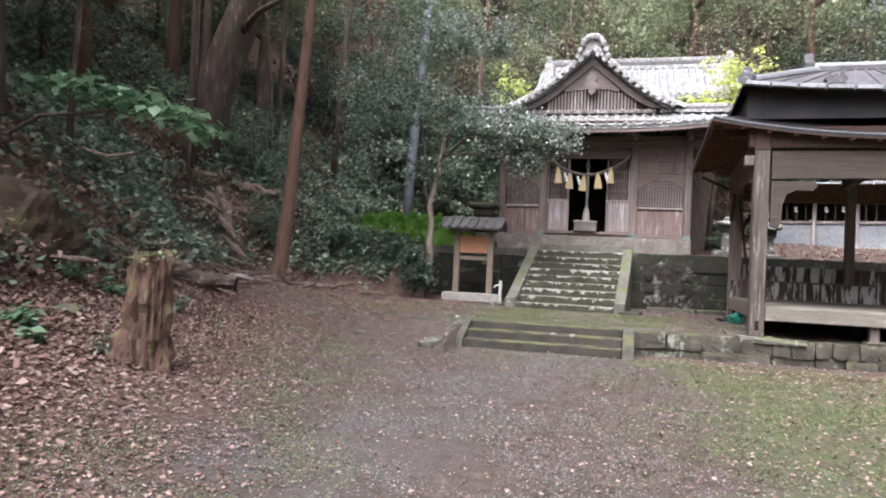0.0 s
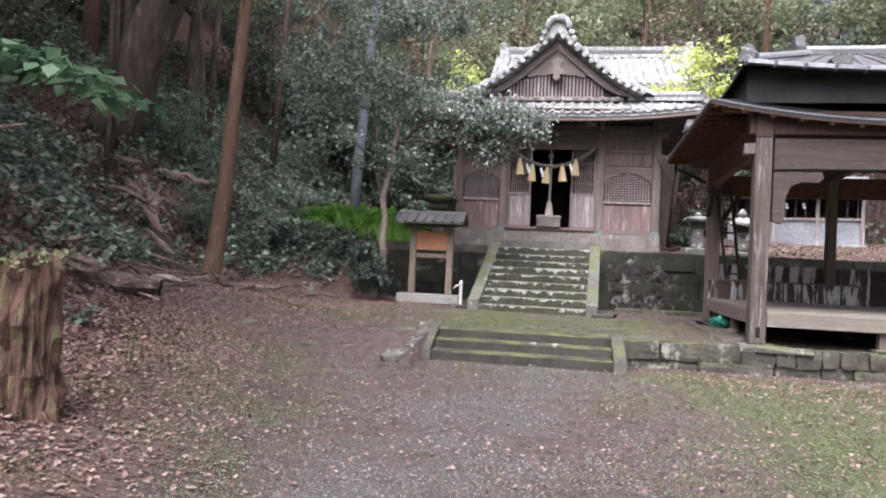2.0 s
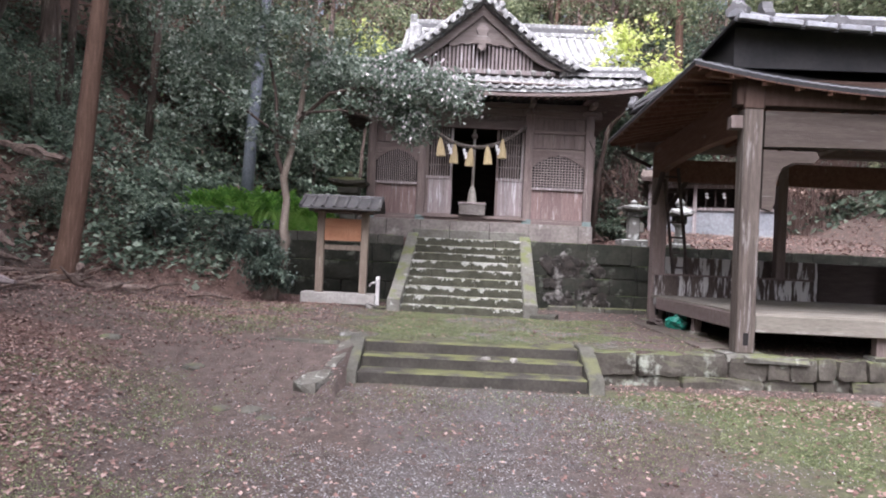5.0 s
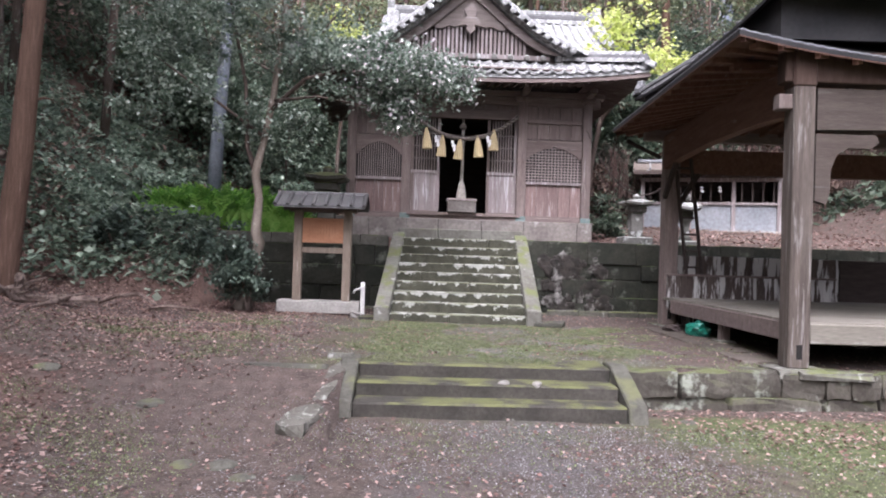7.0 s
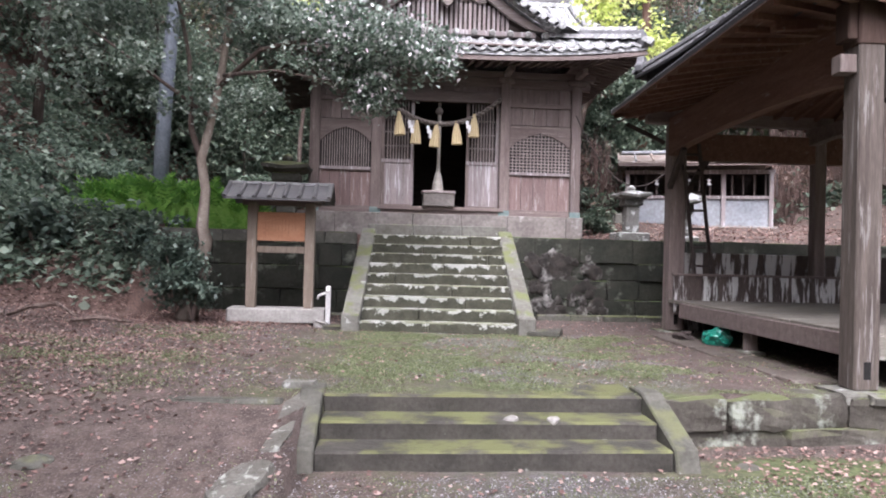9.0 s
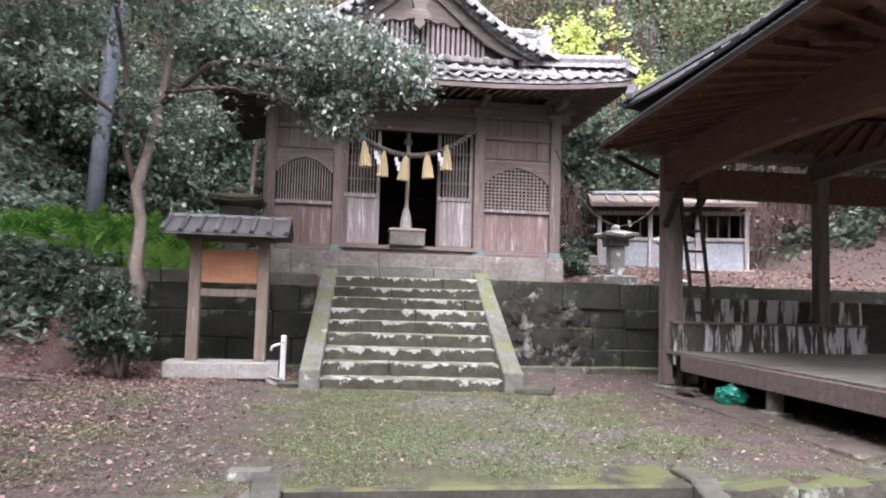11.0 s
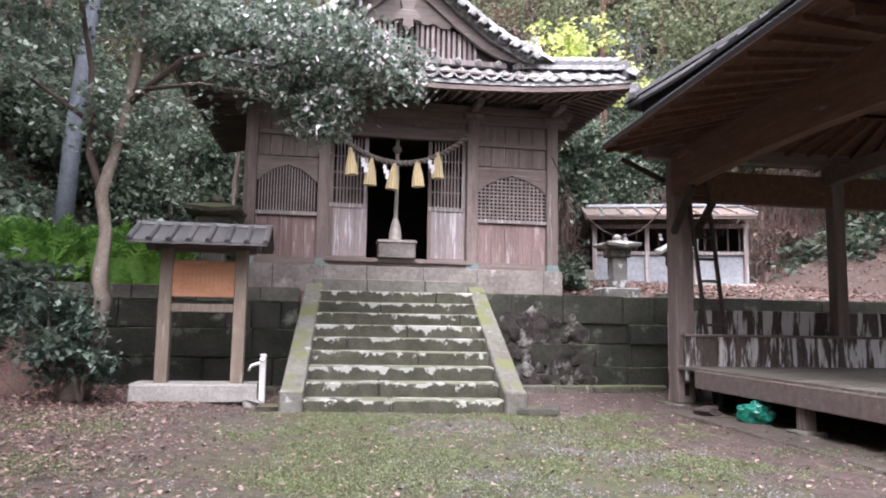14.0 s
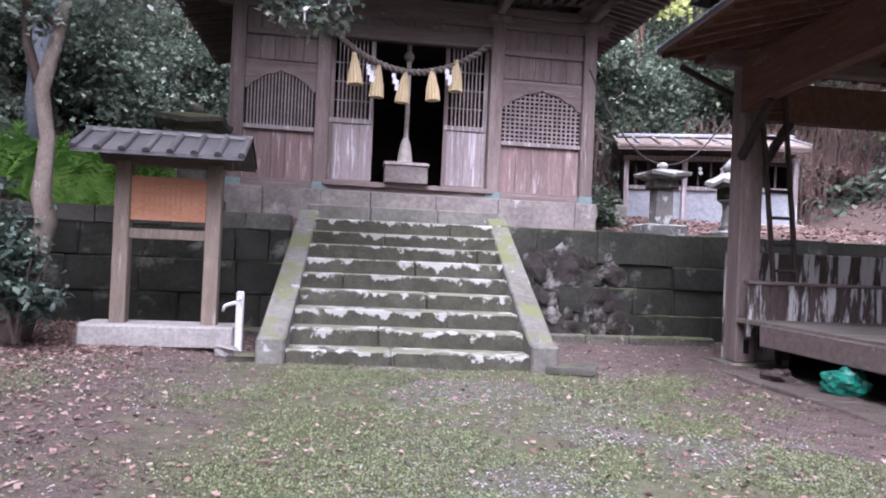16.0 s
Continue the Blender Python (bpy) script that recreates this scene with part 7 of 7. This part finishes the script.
def moss_mask(x, y):
    v = noise.noise(Vector((x * 0.9, y * 0.9, 2))) + 0.5 * noise.noise(Vector((x * 2.6, y * 2.6, 4)))
    if 12.6 < y < 13.5:
        return 0
    if y < 13:
        a = 0.06 + 0.4 * smooth(1.2, 2.6, x - foot(y)) * (1 - smooth(3.6, 4.8, x - foot(y))) + 0.8 * smooth(-1.2, 2.2, x + 0.08 * y - 0.5) + 0.12 * smooth(10.5, 12, y) * smooth(-4, -2, x)
        return a * smooth(-0.25, 0.4, v)
    a = smooth(-8.5, -6.5, x) * (0.4 + 0.6 * smooth(-4.4, -2.8, x)) * (1 - 0.85 * smooth(-0.4, 1.5, x))
    return 0.6 * a * smooth(-0.1, 0.5, v) if y < 18.6 else 0.1 * a


scatter("undergrowth", 8000, (-26, -4), (2, 12.5), hill_mask, 0.16, L_BLUE, "low broad-leaved undergrowth covering the shaded slope", "undergrowth", 41, (0.02, 0.45), 0.45, 0.2)
scatter("undergrowth", 44000, (-22, -4), (12.5, 32), hill_mask, 0.165, L_IVY, "pale ivy covering the slope beside the hall", "undergrowth", 40, (0.02, 0.5), 0.45, 0.2)
scatter("undergrowth", 9000, (-24, -4), (1, 30), lambda x, y: (0.15 + 0.4 * smooth(10, 15, y)) * (foot(y) - x > 0.4), 0.14, L_BLUE, "dark creeping growth on the slope", "undergrowth", 42, (0.0, 0.35), 0.5, 0.1)
scatter("undergrowth", 16000, (-24, -5), (6, 30), lambda x, y: 0.7 * (foot(y) - x > 0.3) * smooth(-0.1, 0.3, noise.noise(Vector((x * 0.8, y * 0.8, 21)))), 0.14, L_BROWN, "withered brown growth on the slope", "undergrowth", 53, (0.02, 0.5), 0.5, 0.2)
scatter("undergrowth", 4200, (-11.5, -7.05), (19.5, 21.7), lambda x, y: smooth(19.4, 20.3, y + 0.5 * noise.noise(Vector((x, y, 4)))), 0.13, L_BLUE, "ivy hanging over the earth bank", "undergrowth", 54, (0.02, 0.28), 0.5, 0.25)
scatter("leaf_litter", 120000, (-10.5, 6.0), (1.5, 21.2), court_litter, 0.042, L_LITTER, "drift of fallen brown and pinkish leaves", "leaf litter", 43, (0.003, 0.025), 0.28)
scatter("leaf_litter", 11000, (-9.5, -2.5), (1.5, 11), lambda x, y: 0.9 * (1 - smooth(0.3, 2.6, x - foot(y))), 0.078, L_LITTER, "larger curled fallen leaves around the stump", "leaf litter", 49, (0.006, 0.035), 0.35)
scatter("leaf_litter", 24000, (-22, -4), (1, 26), lambda x, y: 0.9 * (foot(y) - x > -1.0), 0.09, L_BROWN, "fallen leaves thick on the slope", "leaf litter", 44, (0.005, 0.05), 0.35)
scatter("leaf_litter", 9000, (1.5, 16), (21.6, 33), lambda x, y: 0.9, 0.08, L_LITTER, "fallen leaves thick on the upper terrace", "leaf litter", 45, (0.005, 0.05), 0.3)
scatter("grass", 230000, (-8.5, 7), (1.5, 18.3), moss_mask, 0.0165, L_GRASS, "short grass and moss in patches", "grass", 46, (0.0, 0.012), 0.5, -0.5)


def gravel_mask(x, y):
    v = noise.noise(Vector((x * 0.9, y * 0.9, 31))) + 0.5 * noise.noise(Vector((x * 2.7, y * 2.7, 33)))
    if y < 12.6:
        g = abs(x + 1.9 - 0.13 * (y - 8))
        return (0.25 + 0.75 * (1 - smooth(0.5, 3.2, g))) * smooth(-0.5, 0.4, v) * smooth(0.5, 2.5, x - foot(y))
    if y < 13.7:
        return 0
    return (0.25 + 0.75 * (1 - smooth(0.6, 2.6, abs(x + 0.9))) * (1 - 0.5 * smooth(15.5, 17.5, y))) * smooth(-0.35, 0.4, v) * (1 - 0.9 * smooth(0.2, 0.8, x)) if y < 18.4 else 0


scatter("gravel", 105000, (-7, 6), (2, 18.4), gravel_mask, 0.017, L_GRIT, "fine grey gravel trodden into the earth", "gravel", 48, (0.002, 0.008), 0.3)


def patch_mask(x, y):
    v = noise.noise(Vector((x * 0.7, y * 0.9, 12))) + 0.6 * noise.noise(Vector((x * 2.1, y * 2.1, 14))) + 0.3 * noise.noise(Vector((x * 6, y * 6, 15)))
    return smooth(-0.05, 0.4, v) * (1 - 0.8 * smooth(0.2, 1.8, x)) * (1 - smooth(17.6, 18.6, y)) * (0.34 * smooth(-7.5, -6.0, x) * (1 - smooth(-5.0, -4.2, x)) + 0.86 * smooth(-4.4, -2.6, x))


scatter("grass", 66000, (-7.5, 2.5), (13.6, 18.6), patch_mask, 0.0145, L_GRASS, "yellow-green moss and grass patches on the upper court", "grass", 47, (0.0, 0.014), 0.5, -0.5)


def bank_mask(x, y):
    if y < 29.5 and x < 12.5:
        return 0
    return smooth(-0.25, 0.15, noise.noise(Vector((x * 0.5, y * 0.5, 7)))) * (1 if y < 44 else 0.4)


scatter("undergrowth", 34000, (-14, 24), (24, 52), bank_mask, 0.26, L_BLUE, "leafy growth on the bank behind the shrine", "undergrowth", 51, (0.05, 0.9), 0.5, 0.2)
scatter("undergrowth", 5000, (-14, 24), (24, 52), lambda x, y: bank_mask(x, y) * (noise.noise(Vector((x, y, 2))) > 0), 0.22, L_BROWN, "withered brown growth on the bank", "undergrowth", 52, (0.05, 0.9), 0.5, 0.2)
bk = random.Random(90)
for i in range(34):
    x = -12.5 + 27 * i / 33 + bk.uniform(-0.4, 0.4)
    if x > 7.5:
        x, y = x + 1.0, 35.5 + bk.uniform(0, 3)
    else:
        y = 32.6 + bk.uniform(0, 3)
    s = bk.uniform(0.6, 1.0)
    copy_thing(protos[3 if bk.random() < 0.9 else 4], pose(x, y, gz(x, y) - 0.2, 0, 0, bk.uniform(0, 360)) @ Matrix.Diagonal((s, s, s, 1)))
for x, y, s in ((-12.5, 21.0, 0.4), (-11.2, 19.6, 0.25), (5.0, 35.5, 0.9), (7.5, 37.5, 1.0), (9.5, 36.0, 0.9), (3.0, 38.0, 1.1), (11.5, 38.5, 1.1)):
    copy_thing(protos[3], pose(x, y, gz(x, y) - 0.1, 0, 0, bk.uniform(0, 360)) @ Matrix.Diagonal((s, s, s, 1)))

def build_weed(x, y, spread_, h, n, leaf, mm, label, seed):
    """A weed: thin stalks, each with leaves along it."""
    rnd = random.Random(seed)
    e = thing("weed", (x, y, gz(x, y) - 0.02), label, "weed", "weeds")
    P = []
    for i in range(n):
        a, l = rnd.uniform(0, 6.28), h * rnd.uniform(0.5, 1.1)
        tip = Vector((spread_ * math.cos(a) * rnd.random(), spread_ * math.sin(a) * rnd.random(), l))
        bm = bmesh.new()
        tube(bm, [(tip.x * 0.2, tip.y * 0.2, 0), tip * 0.6, tip], [0.006, 0.004, 0.002], 4)
        part("stalk", bm, M_VINE, e)
        for k in range(9):
            p = tip * rnd.uniform(0.3, 1.05)
            P.append((p.x + rnd.gauss(0, 0.02), p.y + rnd.gauss(0, 0.02), p.z))
    crown_part(e, P, leaf, mm, rnd, 0.35, 0.1, "foliage")


for i, (x, y, w, h, n, leaf, mm, label) in enumerate((
        (-6.35, 6.05, 0.28, 0.24, 9, 0.11, L_BOUGH, "broad-leaved green weed in the leaf litter"), (-5.85, 5.75, 0.16, 0.16, 5, 0.12, L_BOUGH, "broad-leaved green weed in the leaf litter"),
        (-5.5, 8.25, 0.1, 0.62, 6, 0.05, L_MID, "tall thin grey-green weed in the leaf litter"), (-5.45, 6.15, 0.16, 0.3, 7, 0.06, L_IVY, "small ivy sprigs at the stump foot"),
        (-8.0, 8.5, 0.45, 0.35, 16, 0.09, L_BOUGH, "green weeds at the foot of the mossy bank"), (-7.6, 8.9, 0.35, 0.3, 12, 0.09, L_BOUGH, "green weeds at the foot of the mossy bank"),
        (-6.5, 8.2, 0.2, 0.25, 7, 0.07, L_IVY, "ivy sprigs in the leaf litter"), (-6.9, 9.4, 0.3, 0.3, 9, 0.09, L_BLUE, "ivy sprigs on the slope foot"))):
    build_weed(x, y, w, h, n, leaf, mm, label, 60 + i)


def build_bank():
    """A lump of clay bank, half fallen, with yellow moss."""
    x, y = -9.0, 8.5
    e = thing("earth_bank", (x, y, gz(x, y) - 0.3), "crumbling clay bank with yellowish moss on the slope", "bank")
    bm = bmesh.new()
    bmesh.ops.create_icosphere(bm, subdivisions=4, radius=1.0)
    for v in bm.verts:
        n0 = noise.noise(v.co * 1.3) * 0.3 + noise.noise(v.co * 3.5) * 0.14 + noise.noise(v.co * 9) * 0.05
        v.co *= 1 + n0
        v.co = Vector((v.co.x * 0.75, v.co.y * 0.8, max(-0.3, v.co.z * 0.95)))
    part("clay_lump", bm, M_CLAY, e)


build_bank()


def build_vines(name, n, xr, yr, seed, label):
    """Dry stems trailing down and standing up on a bank, all in one mesh."""
    rnd = random.Random(seed)
    bm = bmesh.new()
    for _ in range(n):
        x, y = rnd.uniform(*xr), rnd.uniform(*yr)
        z = gz(x, y)
        h = rnd.uniform(0.7, 2.4)
        lx, ly = rnd.gauss(0, 0.35), rnd.uniform(-0.7, 0.1)
        r = rnd.uniform(0.01, 0.028)
        tube(bm, [(x, y, z - 0.05), (x + lx * 0.2, y + ly * 0.2, z + h * 0.6), (x + lx * 0.7, y + ly * 0.6, z + h), (x + lx * 1.6, y + ly * 1.5, z + h * 0.72)], [r, r * 0.8, r * 0.6, r * 0.3], 4, False)
    return tagged(new(name, mesh_of(bm, name, M_VINE)), label, "vines", kind="stuff")


build_vines("dry_vines", 900, (8.6, 17.0), (30.0, 35.0), 71, "tangle of dry brown stems on the bank")
build_vines("dry_vines", 200, (1.6, 5.2), (30.3, 33.0), 72, "dry brown stems between the two shrines")
